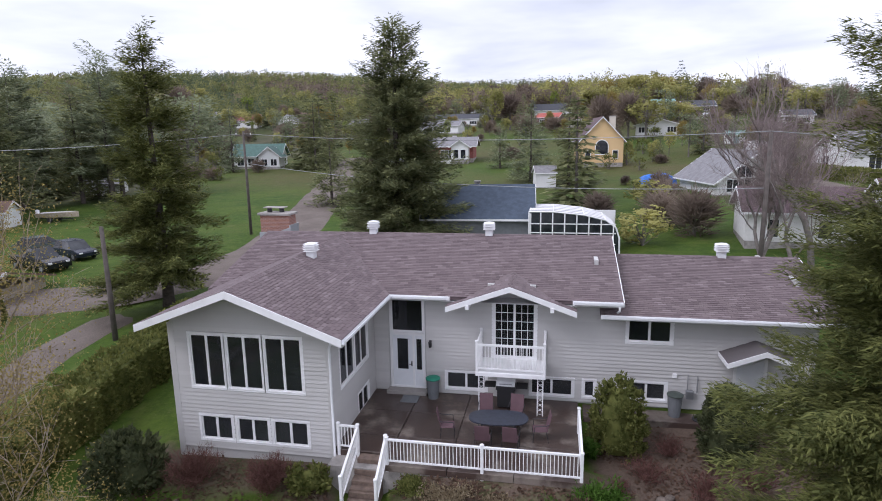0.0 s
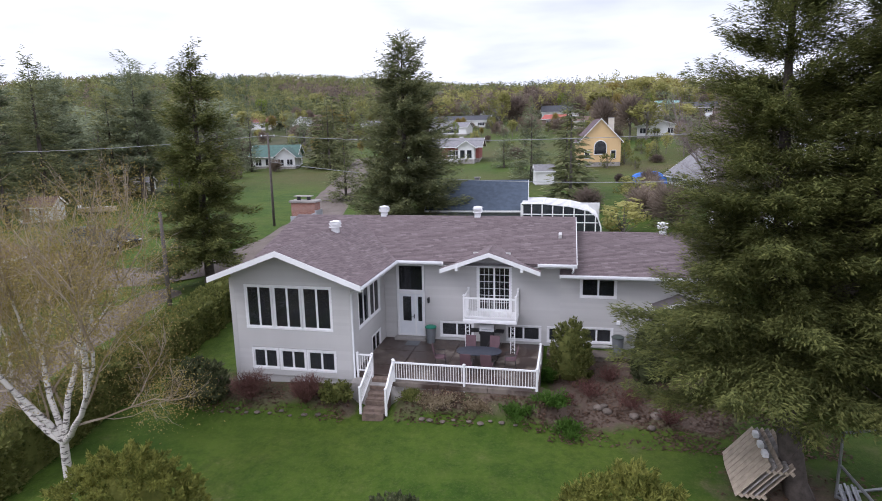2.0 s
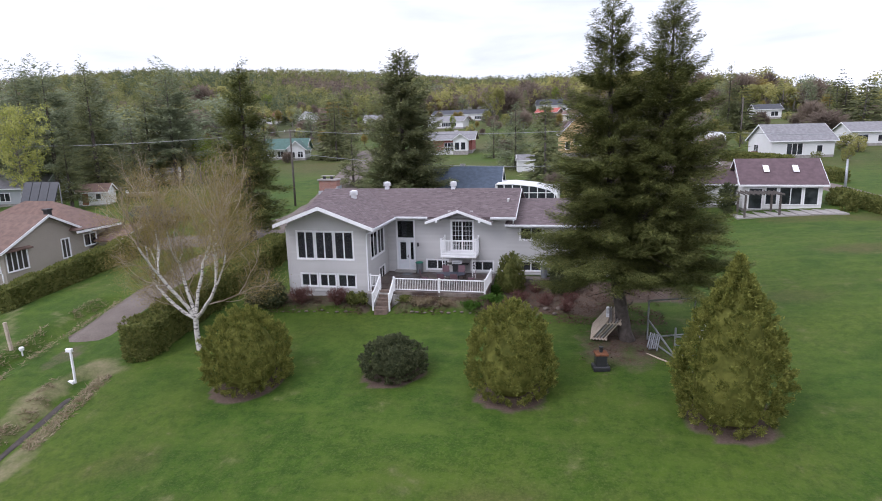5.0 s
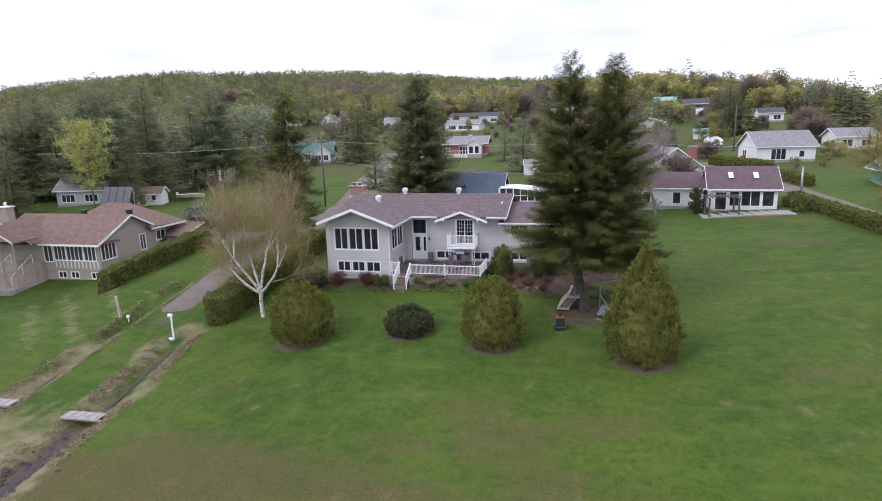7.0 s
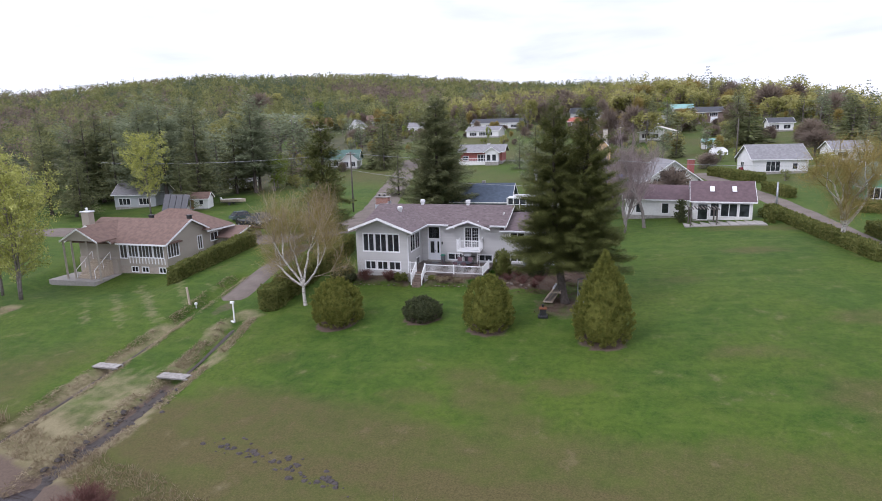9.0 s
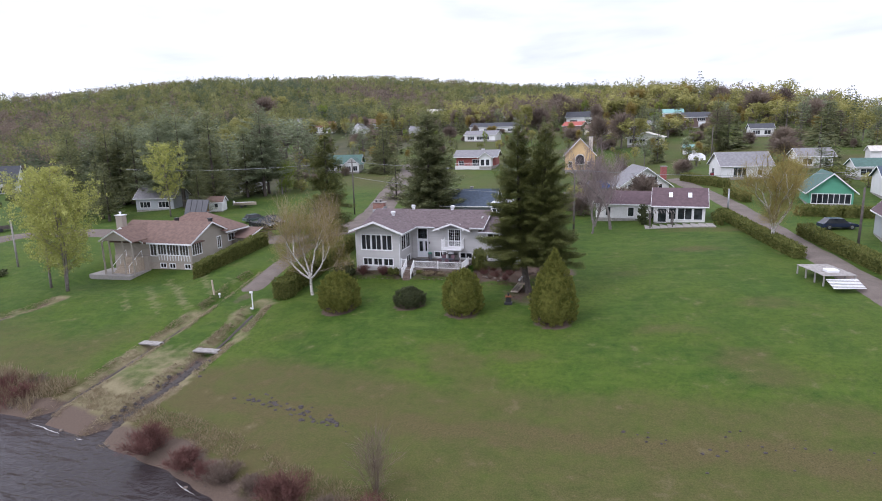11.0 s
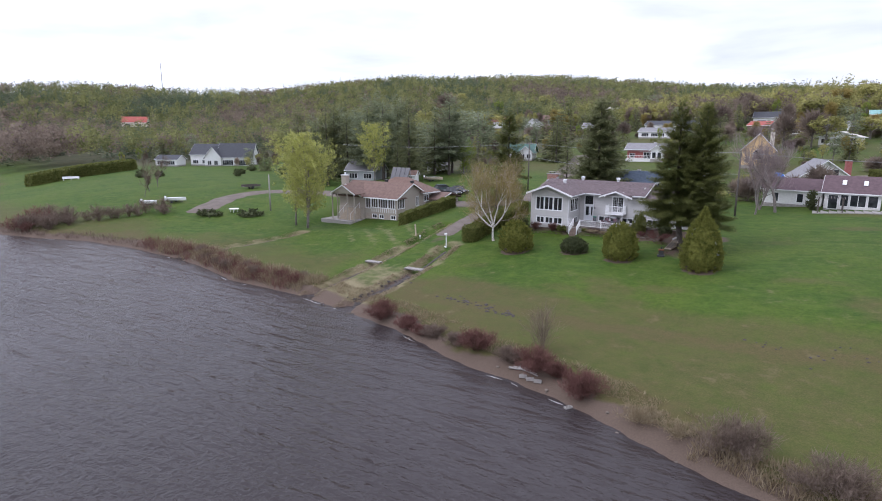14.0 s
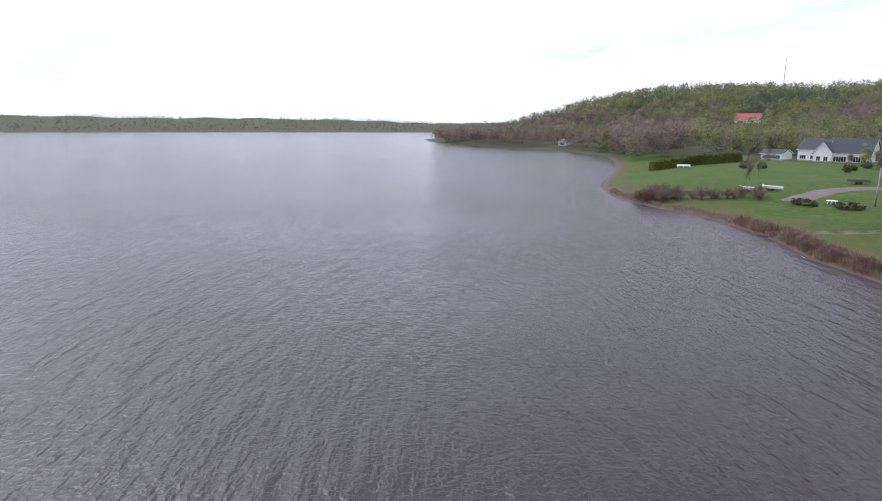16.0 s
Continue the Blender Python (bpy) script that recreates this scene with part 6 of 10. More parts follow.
    if door:
        u, ww, hh, mt = door
        dr = new("door")
        dr.parent = hs
        Mesh().box(x0 + u - 0.1, x0 + u + ww + 0.1, y0 - 0.05, y0, base - 0.1, base + hh + 0.1).part("door_frame", MATS["white_trim"], dr)
        Mesh().box(x0 + u, x0 + u + ww, y0 - 0.07, y0 - 0.05, base, base + hh).part("door_leaf", MATS[mt], dr)
    if chimney:
        cx, cy, cw, ct, cm = chimney
        c_ = new("chimney")
        c_.parent = hs
        Mesh().soft_box(cx - cw / 2, cx + cw / 2, cy - cw / 2, cy + cw / 2, base + h * 0.5, ct, 0.02).part("chimney", MATS[cm], c_)
        Mesh().soft_box(cx - cw / 2 - 0.08, cx + cw / 2 + 0.08, cy - cw / 2 - 0.08, cy + cw / 2 + 0.08, ct, ct + 0.12, 0.02).part("chimney_cap", MATS["stone"], c_)
    return hs


dg = Nodes("dark_glass", 0.05)
dg.color(dg.ramp(dg.noise(0.9), (0.35, (0.012, 0.014, 0.018)), (0.7, (0.05, 0.055, 0.06))))

# the tan bungalow by the lane
B0 = -2.4
bung = thing("bungalow", "tan bungalow with a brown roof and a porch facing the lake", "house", m=Matrix.Translation((-33.3, 2.0, B0)))
Mesh().add([(a, b_, c_) for a in (-14.0, 0.0) for b_, c_ in ((0, 0.9), (9.2, 0.9), (9.2, 4.1), (4.6, 6.35), (0, 4.1))] , [(4, 3, 2, 1, 0), (5, 6, 7, 8, 9)] + [(i, (i + 1) % 5, 5 + (i + 1) % 5, 5 + i) for i in range(5)]).part("wall", MATS["tan_siding"], bung)
Mesh().box(-13.95, -0.05, 0.05, 9.1, -1.2, 0.9).part("foundation", MATS["tan_brick"], bung)
# rear part and garage
Mesh().add([(a, b_, c_) for a in (-12.0, -0.6) for b_, c_ in ((9.2, 0.0), (12.2, 0.0), (12.2, 3.9), (9.2, 3.9))], [(3, 2, 1, 0), (4, 5, 6, 7), (0, 1, 5, 4), (1, 2, 6, 5), (2, 3, 7, 6), (3, 0, 4, 7)]).part("rear_wall", MATS["tan_siding"], bung)
Mesh().box(-5.0, 2.4, 10.4, 17.5, -0.2, 2.9).part("garage_wall", MATS["tan_siding"], bung)
gd = new("garage_door")
gd.parent = bung
for i in range(4):
    Mesh().soft_box(2.4, 2.45, 11.0, 13.9, 0.25 + i * 0.58, 0.81 + i * 0.58, 0.01).part("door_panel", MATS["white_trim"], gd)
def roof_slab(q, name="roof", parent=None, thick=0.14):
    Mesh().slab(q, thick).part(name, MATS["brown_roof"], parent)


for q in ([(-14.5, -0.6, 3.95), (0.5, -0.6, 3.95), (0.5, 4.6, 6.5), (-14.5, 4.6, 6.5)], [(-14.5, 4.6, 6.5), (0.5, 4.6, 6.5), (0.5, 9.2, 4.25), (-14.5, 9.2, 4.25)],
          [(-5.4, 9.8, 3.1), (3.0, 9.8, 3.1), (3.0, 13.9, 4.2), (-5.4, 13.9, 4.2)], [(-5.4, 13.9, 4.2), (3.0, 13.9, 4.2), (3.0, 18.0, 3.1), (-5.4, 18.0, 3.1)]):
    roof_slab(q, "roof_slope", bung)
# hipped roof of the rear part
Mesh().add([(-12.6, 7.0, 4.6), (0.9, 7.0, 4.6), (0.9, 13.2, 4.55), (-12.6, 13.2, 4.55), (-8.0, 10.2, 7.05), (-4.6, 10.2, 7.05)], [(0, 1, 5, 4), (1, 2, 5), (2, 3, 4, 5), (3, 0, 4), (3, 2, 1, 0)]).part("hip_roof", MATS["brown_roof"], bung)
board_between((0.9, 7.0, 4.5), (0.9, 13.2, 4.46), 0.2, 0.04, (1, 0, 0), "fascia", bung)
# the cross gable over the porch and the lower porch roof
for q in ([(-11.2, -1.2, 6.3), (-11.2, 4.8, 6.3), (-15.1, 4.8, 4.1), (-15.1, -1.2, 4.1)], [(-11.2, -1.2, 6.3), (-7.4, -1.2, 4.1), (-7.4, 4.8, 4.1), (-11.2, 4.8, 6.3)],
          [(-9.6, -4.0, 6.35), (-9.6, -1.0, 6.35), (-12.6, -1.0, 4.75), (-12.6, -4.0, 4.75)], [(-9.6, -4.0, 6.35), (-6.6, -4.0, 4.75), (-6.6, -1.0, 4.75), (-9.6, -1.0, 6.35)]):
    roof_slab(q, "porch_roof", bung)
board_between((0.5, -0.6, 3.96), (0.5, 4.6, 6.5), 0.22, 0.04, (1, 0, 0), "fascia", bung)
board_between((0.5, 9.2, 4.25), (0.5, 4.6, 6.5), 0.22, 0.04, (1, 0, 0), "fascia", bung)
board_between((-7.4, -0.6, 3.96), (0.5, -0.6, 3.96), 0.2, 0.04, FR, "fascia", bung)
for a, b_ in (((-12.6, -4.0, 4.75), (-9.6, -4.0, 6.35)), ((-9.6, -4.0, 6.35), (-6.6, -4.0, 4.75)), ((-15.1, -1.2, 4.1), (-11.2, -1.2, 6.3)), ((-11.2, -1.2, 6.3), (-7.4, -1.2, 4.1))):
    board_between(a, b_, 0.2, 0.04, FR, "fascia", bung)
board_between((3.0, 9.8, 3.1), (3.0, 13.9, 4.2), 0.2, 0.04, (1, 0, 0), "fascia", bung)
Mesh().add([(-14.6, -1.0, 4.2), (-7.9, -1.0, 4.2), (-11.2, -1.0, 6.15), (-14.6, -0.85, 4.2), (-7.9, -0.85, 4.2), (-11.2, -0.85, 6.15)], [(0, 1, 2), (5, 4, 3), (0, 3, 4, 1), (1, 4, 5, 2), (2, 5, 3, 0)]).part("gable", MATS["tan_siding"], bung)
Mesh().add([(-12.3, -3.9, 4.8), (-6.9, -3.9, 4.8), (-9.6, -3.9, 6.22), (-12.3, -3.75, 4.8), (-6.9, -3.75, 4.8), (-9.6, -3.75, 6.22)], [(0, 1, 2), (5, 4, 3), (0, 3, 4, 1), (1, 4, 5, 2), (2, 5, 3, 0)]).part("gable", MATS["tan_siding"], bung)
for x0_, ww in ((-5.95, 1.5), (-4.3, 2.1), (-2.0, 1.5)):
    wd = window(bung, Matrix.Translation((x0_, -0.03, 2.1)), ww, 1.75, panes=max(3, round(ww / 0.5)), trim=0.07)
window(bung, Matrix.Translation((0.03, 0.25, 2.1)) @ Matrix.Rotation(radians(90), 4, "Z"), 2.0, 1.75, panes=4, trim=0.07)
Mesh().slab([(0.0, -0.1, 4.05), (0.45, -0.1, 3.95), (0.45, 2.6, 3.95), (0.0, 2.6, 4.05)], 0.12).part("bay_roof", MATS["brown_roof"], bung)
window(bung, Matrix.Translation((0.03, 6.0, 2.1)) @ Matrix.Rotation(radians(90), 4, "Z"), 0.85, 1.8, panes=2, trim=0.08)
window(bung, Matrix.Translation((0.03, 8.7, 2.75)) @ Matrix.Rotation(radians(90), 4, "Z"), 1.5, 1.15, panes=2, trim=0.08)
for x0_ in [-5.9 + 0.5 * i for i in range(12)]:
    Mesh().box(x0_, x0_ + 0.09, -0.07, -0.01, 1.25, 2.03).part("batten", MATS["white_trim"], bung)
for x0_ in (-5.75, -4.1, -1.4):
    window(bung, Matrix.Translation((x0_, -0.0, 0.12)), 1.0, 0.68, panes=2, trim=0.06)
window(bung, Matrix.Translation((-7.3, -0.03, 1.9)), 1.1, 1.9, panes=2, trim=0.07)
Mesh().soft_box(-15.2, -13.9, 2.0, 2.9, 3.0, 7.5, 0.03).part("chimney", MATS["tan_siding"], bung)
Mesh().soft_box(-15.3, -13.8, 1.9, 3.0, 7.5, 7.62, 0.02).lathe(-14.5, 2.4, [(0.14, 7.6), (0.14, 7.95), (0.22, 8.0), (0.02, 8.1)], 8).part("chimney_cap", MATS["white_metal"], bung)
for x_, y_ in ((-6.3, 5.0), (-0.6, 5.6)):
    Mesh().soft_box(x_ - 0.25, x_ + 0.25, y_ - 0.25, y_ + 0.25, 6.1, 6.75, 0.03).soft_box(x_ - 0.32, x_ + 0.32, y_ - 0.32, y_ + 0.32, 6.75, 6.9, 0.03).part("roof_vent", MATS["black_metal"], bung)
# porch floor, posts and stairs
Mesh().soft_box(-13.6, -7.4, -0.6, 0.0, -0.4, 1.9, 0.02).part("porch_base", MATS["tan_siding"], bung)
for x_ in (-12.3, -11.0, -8.6, -7.0):
    Mesh().soft_box(x_ - 0.09, x_ + 0.09, -3.85, -3.67, -0.3, 4.8, 0.01).part("porch_post", MATS["tan_siding"], bung)
for i in range(9):
    Mesh().soft_box(-11.3, -8.2, -0.9 - i * 0.3, -0.6 - i * 0.3, -0.5, 1.72 - i * 0.22, 0.01).part("stair_tread", MATS["pale_wood"], bung)
for x_ in (-11.2, -8.3):
    Mesh().tube([(x_, -0.7, 2.8), (x_, -3.4, 0.95)], 0.04, 5).tube([(x_, -3.4, 0.95), (x_, -3.4, -0.1)], 0.04, 5).tube([(x_, -0.7, 2.8), (x_, -0.7, 1.7)], 0.04, 5).tube([(x_, -2.0, 1.9), (x_, -2.0, 0.9)], 0.03, 5).part("stair_rail", MATS["white_trim"], bung)
Mesh().soft_box(-14.6, -7.2, -4.6, -0.4, -0.9, -0.2, 0.02).part("porch_slab", MATS["patio_grey"], bung)
hedge("clipped dark cedar hedge beside the bungalow", [(-28.9, -2.2), (-28.4, 5.5), (-28.0, 12.5)], 1.5, 2.0, 42)

# white house with the plum roof beyond the lawn
an = cottage("low white house with a plum roof and wide windows", 35.7, 32.7, -4, 7.4, 7.0, 2.7, 2.2, "white_stucco", "plum_roof", front=((2.2, 0.75, 1.0, 1.7), (3.5, 0.75, 2.0, 1.7), (5.8, 0.75, 1.2, 1.7)), door=(0.6, 1.2, 2.1, "dark_glass"), base=0.25, z=1.6, group="lakeside houses")
for x_ in (-1.3, 1.5):
    Mesh().add([(x_ - 0.28, -2.3, 4.02), (x_ + 0.28, -2.3, 4.02), (x_ + 0.28, -1.3, 4.65), (x_ - 0.28, -1.3, 4.65)], [(0, 1, 2, 3)]).part("skylight", MATS["white_plastic"], an)
cottage("long white house wing with a plum roof", 27.6, 36.4, -8, 8.8, 6.6, 2.5, 1.6, "white_stucco", "plum_roof", front=((5.2, 0.7, 0.9, 1.4), (1.6, 0.7, 0.8, 1.4)), base=0.3, z=1.45, group="lakeside houses")
tc = thing("terrace", "pale paved terrace before the plum-roofed house", "terrace")
for i in range(9):
    for j in range(3):
        Mesh().soft_box(30.4 + i * 1.1, 31.46 + i * 1.1, 25.7 + j * 1.12 - 0.06 * i, 26.78 + j * 1.12 - 0.06 * i, g(30.9 + i * 1.1, 27) - 0.3, g(30.9 + i * 1.1, 27) + 0.06, 0.01).part("paving_slab", MATS["patio_grey"], tc)
cottage("white chalet with a glazed gable and grey roof", 30.6, 66.5, 12, 9.5, 11.0, 1.9, 3.4, "white_stucco", "grey_roof", ridge="y", over=0.8, front=((1.2, 0.9, 2.9, 1.5), (5.2, 0.9, 2.9, 1.5), (2.4, 2.7, 2.0, 1.3), (5.0, 2.7, 2.0, 1.3)), chimney=(5.2, 0.5, 1.1, 5.6, "red_brick"), z=2.3, group="lakeside houses")
pg = thing("pergola", "dark timber pergola on the neighbour's terrace", "pergola", m=Matrix.Translation((31.1, 25.9, g(31.1, 25.9))))
for x_, y_ in ((0, 0), (3.2, 0), (0, 2.6), (3.2, 2.6)):
    Mesh().soft_box(x_ - 0.09, x_ + 0.09, y_ - 0.09, y_ + 0.09, -0.2, 2.4, 0.01).part("post", MATS["creosote"], pg)
for i in range(9):
    x_ = -0.2 + i * 0.45
    Mesh().soft_box(x_ - 0.04, x_ + 0.04, -0.4, 3.0, 2.4, 2.55, 0.01).part("rafter", MATS["creosote"], pg)
bush("cedar_shrub", "slim dark cedar at the house corner", "shrub", 30.2, 29.2, 0.6, 0.6, 3.2, 50, "juniper_leaves", 900, 0.3)
bush("cedar_shrub", "small round shrub beside the sunroom", "shrub", 41.2, 30.5, 0.8, 0.8, 1.3, 51, "hedge_leaves", 700, 0.28)
bush("cedar_shrub", "small pointed shrub beside the terrace", "shrub", 41.0, 27.0, 0.6, 0.6, 1.8, 52, "hedge_leaves", 700, 0.28)

# further houses of the village
cottage("white stucco house with a long grey roof", 52.6, 80.0, 8, 10.5, 9.0, 2.6, 2.6, "white_siding", "grey_roof", front=((2.6, 0.6, 2.6, 1.9), (7.6, 1.0, 0.9, 1.1)), left=((2.5, 0.9, 1.6, 1.3),))
cottage("green-gabled cottage with a white sun porch", 60.0, 46.0, -6, 6.2, 9.0, 2.2, 2.7, "green_boards", "green_roof", ridge="y", over=0.6, front=((0.4, 0.6, 5.4, 1.5),))
cottage("blue-grey bungalow with a low grey roof", 71.0, 96.0, 4, 7.6, 7.0, 2.4, 1.6, "white_siding", "grey_roof", front=((1.0, 0.9, 2.0, 1.3), (4.8, 0.9, 1.5, 1.2)))
cottage("red brick bungalow with a pale roof and white veranda", -17.2, 118.5, 3, 12.5, 9.0, 2.9, 1.7, "red_brick", "grey_roof", over=0.9, front=((0.8, 1.2, 1.6, 1.2), (5.2, 0.9, 2.6, 1.9), (9.8, 1.2, 1.4, 1.2)), door=(8.2, 1.0, 2.1, "door_paint"), base=1.0, chimney=(1.5, 0.5, 0.9, 6.0, "white_stucco"))
vr = thing("veranda", "white railed veranda before the brick bungalow", "veranda", m=Matrix.Translation((-17.4, 112.6, g(-17.4, 112.6))))
Mesh().soft_box(-6.0, 5.5, 0.0, 1.6, -0.6, 1.0, 0.02).part("veranda_floor", MATS["white_stucco"], vr)
for i in range(24):
    Mesh().box(-5.9 + i * 0.49, -5.85 + i * 0.49, 0.02, 0.07, 1.0, 1.9).part("baluster", MATS["white_trim"], vr)
Mesh().box(-6.0, 5.5, 0.0, 0.1, 1.88, 1.98).part("handrail", MATS["white_trim"], vr)
cottage("small white cottage with a dark green roof", -61.5, 113.0, 14, 10.5, 8.5, 2.6, 2.4, "white_siding", "green_roof", over=0.7, front=((0.8, 0.8, 1.4, 1.5), (3.2, 0.8, 1.4, 1.5), (6.4, 0.8, 1.6, 1.5)), right=((2.5, 0.9, 1.4, 1.3), (5.2, 0.9, 1.2, 1.3)))
cottage("white gabled porch of the green-roofed cottage", -56.6, 108.6, 14, 4.6, 6.0, 2.5, 1.9, "white_siding", "green_roof", ridge="y", over=0.6, front=((0.6, 0.8, 1.3, 1.4), (2.7, 0.8, 1.3, 1.4)))
cottage("white gabled porch of the brick bungalow", -13.4, 113.2, 3, 3.8, 4.0, 2.9, 1.3, "white_siding", "grey_roof", ridge="y", over=0.5, base=1.0, front=((0.5, 1.3, 1.1, 1.8), (2.1, 1.3, 1.1, 1.8)))
cottage("grey-white gabled house with a plum roof by the street", 61.5, 17.5, -8, 6.5, 8.0, 3.4, 3.6, "grey_boards", "plum_roof", ridge="y", over=0.5, front=((0.8, 0.6, 2.2, 2.0), (3.6, 0.6, 2.2, 2.0), (2.4, 3.8, 1.7, 1.6)))
cottage("white house with a blue-grey roof behind the street", 73.5, 52.0, -6, 7.5, 8.0, 3.0, 1.8, "white_siding", "slate_roof", front=((0.8, 0.9, 2.0, 1.4), (4.4, 0.9, 2.0, 1.4)))
cottage("low white bungalow with a grey-green roof", 76.5, 76.0, 0, 6.6, 6.0, 2.2, 1.4, "white_siding", "green_roof", front=((0.8, 0.9, 2.0, 1.2), (3.8, 0.9, 2.0, 1.2)))
cottage("small white shed in the village", 88.0, 105.0, 0, 4.0, 3.5, 2.2, 1.0, "white_siding", "cream_roof", over=0.3, base=0.1, name="shed", group="sheds")
cottage("small white shed up the slope", 32.1, 222.0, 0, 4.0, 3.5, 2.3, 1.0, "white_siding", "grey_roof", over=0.3, base=0.1, name="shed", group="sheds")
cottage("white garage beside a village lane", 41.5, 214.0, 0, 7.0, 6.0, 2.4, 1.2, "white_siding", "grey_roof", front=((0.8, 0.3, 2.2, 1.9), (3.8, 0.3, 2.2, 1.9)))
cottage("small white shed behind the slate-roofed house", 5.8, 73.5, 10, 3.0, 3.0, 2.1, 0.9, "white_siding", "grey_roof", over=0.2, base=0.1, name="shed", group="sheds")
cottage("white house among trees on the slope", -86.0, 262.0, 6, 9.0, 8.0, 3.0, 2.4, "white_siding", "grey_roof", front=((1.0, 1.0, 2.4, 1.4), (5.4, 1.0, 2.4, 1.4)))
cottage("white bungalow with a long veranda", -34.5, 203.0, -8, 15.0, 8.0, 2.6, 1.7, "white_siding", "grey_roof", front=((1.5, 0.9, 3.2, 1.4), (6.0, 0.9, 6.0, 1.4)))
cottage("grey-roofed white house on the slope", -37.0, 246.0, -6, 26.0, 9.0, 2.9, 2.0, "white_siding", "dark_roof", front=((2, 1, 3, 1.3), (8, 1, 3, 1.3), (15, 1, 3, 1.3), (21, 1, 3, 1.3)))
cottage("white house with a maroon roof among trees", -159.0, 286.0, 6, 14.0, 10.0, 4.0, 3.2, "white_siding", "maroon_roof", front=((2, 1.5, 2.2, 1.5), (8, 1.5, 2.2, 1.5)))
cottage("tall white farmhouse with tall windows", -116.0, 247.0, 8, 9.0, 9.0, 5.4, 3.4, "white_siding", "grey_roof", ridge="y", front=((1.2, 1.2, 1.6, 1.6), (5.6, 1.2, 1.6, 1.6), (1.2, 3.9, 1.6, 1.4), (5.6, 3.9, 1.6, 1.4)))
cottage("grey house with a brown hipped roof", -132.0, 302.0, 0, 11.5, 10.0, 3.8, 3.2, "grey_boards", "brown_roof", front=((2, 1.2, 2, 1.4), (7, 1.2, 2, 1.4)))
cottage("large white house on the upper slope", -101.0, 349.0, 0, 13.0, 10.0, 6.0, 3.0, "white_siding", "cream_roof", front=((1.5, 1.2, 3.5, 1.6), (7.5, 1.2, 3.5, 1.6), (1.5, 4.3, 3.5, 1.5), (7.5, 4.3, 3.5, 1.5)))
cottage("long cream-roofed house on the upper slope", -46.0, 340.0, -6, 19.0, 10.0, 3.2, 2.4, "white_siding", "cream_roof", front=((2, 1, 4, 1.4), (11, 1, 5, 1.4)))
cottage("dark green cabin among spruces", -94.0, 376.0, 0, 8.0, 8.0, 3.0, 2.2, "brown_boards", "green_roof", front=((2, 1, 3, 1.4),))
cottage("white cabin half hidden by trees", -199.0, 330.0, 0, 12.0, 9.0, 3.0, 2.4, "white_siding", "grey_roof", front=((2, 1, 3, 1.4), (7, 1, 3, 1.4)))
yel = cottage("yellow gabled house with an arched window", 15.6, 105.0, 4, 8.0, 12.0, 4.3, 4.2, "yellow_siding", "plum_roof", ridge="y", front=((1.0, 1.6, 0.9, 1.5), (6.1, 1.6, 0.9, 1.5)), chimney=(3.0, 1.5, 1.1, 9.6, "cream_siding"), base=0.8)
Mesh().add([(1.15 * math.cos(a), -6.03, 3.9 + 1.15 * math.sin(a)) for a in (math.pi * k / 12 for k in range(13))] + [(-1.15, -6.03, 2.4), (1.15, -6.03, 2.4)], [tuple(range(15))]).part("arched_pane", MATS["dark_glass"], yel)
arch = Mesh()
arch.tube([(1.2 * math.cos(a), -6.05, 3.9 + 1.2 * math.sin(a)) for a in (math.pi * k / 12 for k in range(13))], 0.09, 5).tube([(-1.2, -6.05, 3.9), (-1.2, -6.05, 2.35), (1.2, -6.05, 2.35), (1.2, -6.05, 3.9)], 0.09, 4)
arch.part("arched_frame", MATS["white_trim"], yel)
cottage("white ranch house with a low roof and stone terrace", 35.5, 158.0, -10, 11.5, 10.0, 2.7, 1.7, "white_siding", "cream_roof", ridge="y", over=0.7, front=((0.8, 1.2, 2.4, 1.4), (4.4, 1.2, 1.6, 1.3), (8.2, 1.2, 2.2, 1.4)))
cottage("teal-roofed white house up the slope", 51.0, 248.0, 0, 9.0, 8.0, 4.4, 1.8, "white_siding", "teal_roof", front=((1, 1.2, 2.5, 1.3), (5, 1.2, 2.5, 1.3), (1, 3.4, 2.5, 1.0), (5, 3.4, 2.5, 1.0)))
cottage("dark brown house with a garage", 58.0, 217.0, 0, 11.0, 9.0, 4.2, 2.0, "brown_boards", "dark_roof", front=((1, 3.0, 3.0, 1.2), (6, 3.0, 3.0, 1.2)), door=(6.5, 2.6, 2.1, "door_paint"))
cottage("white house with a black roof beside a road", 74.5, 170.0, 0, 7.4, 7.0, 2.5, 1.5, "white_siding", "dark_roof", front=((0.8, 0.9, 2.2, 1.3), (4.4, 0.9, 2.0, 1.3)))
cottage("house with a bright red metal roof", 5.0, 238.0, -20, 10.0, 8.0, 2.4, 1.8, "brown_boards", "red_roof", front=((2, 0.9, 3, 1.2),))
cottage("tan bungalow on the slope", 19.0, 214.0, -14, 14.5, 9.0, 2.4, 1.6, "cream_siding", "brown_roof", front=((2, 0.9, 3, 1.2), (8, 0.9, 3, 1.2)))
cottage("two-storey grey house with a dark roof", 2.0, 378.0, 10, 22.0, 10.0, 5.6, 3.2, "grey_boards", "green_roof", front=((2, 1.2, 4, 1.4), (9, 1.2, 4, 1.4), (2, 4.0, 4, 1.4), (9, 4.0, 4, 1.4), (16, 4.0, 4, 1.4)))
cottage("white house with a dark roof below the woods", 6.0, 285.0, 0, 18.0, 9.0, 3.4, 3.0, "white_siding", "dark_roof", front=((2, 1, 4, 1.4), (11, 1, 4, 1.4)))
cottage("red-brick cottage with a green metal roof", 84.0, 66.0, 8, 9.0, 8.0, 2.6, 2.2, "red_brick", "green_roof", front=((1, 0.9, 1.6, 1.3), (5.5, 0.9, 1.6, 1.3)))
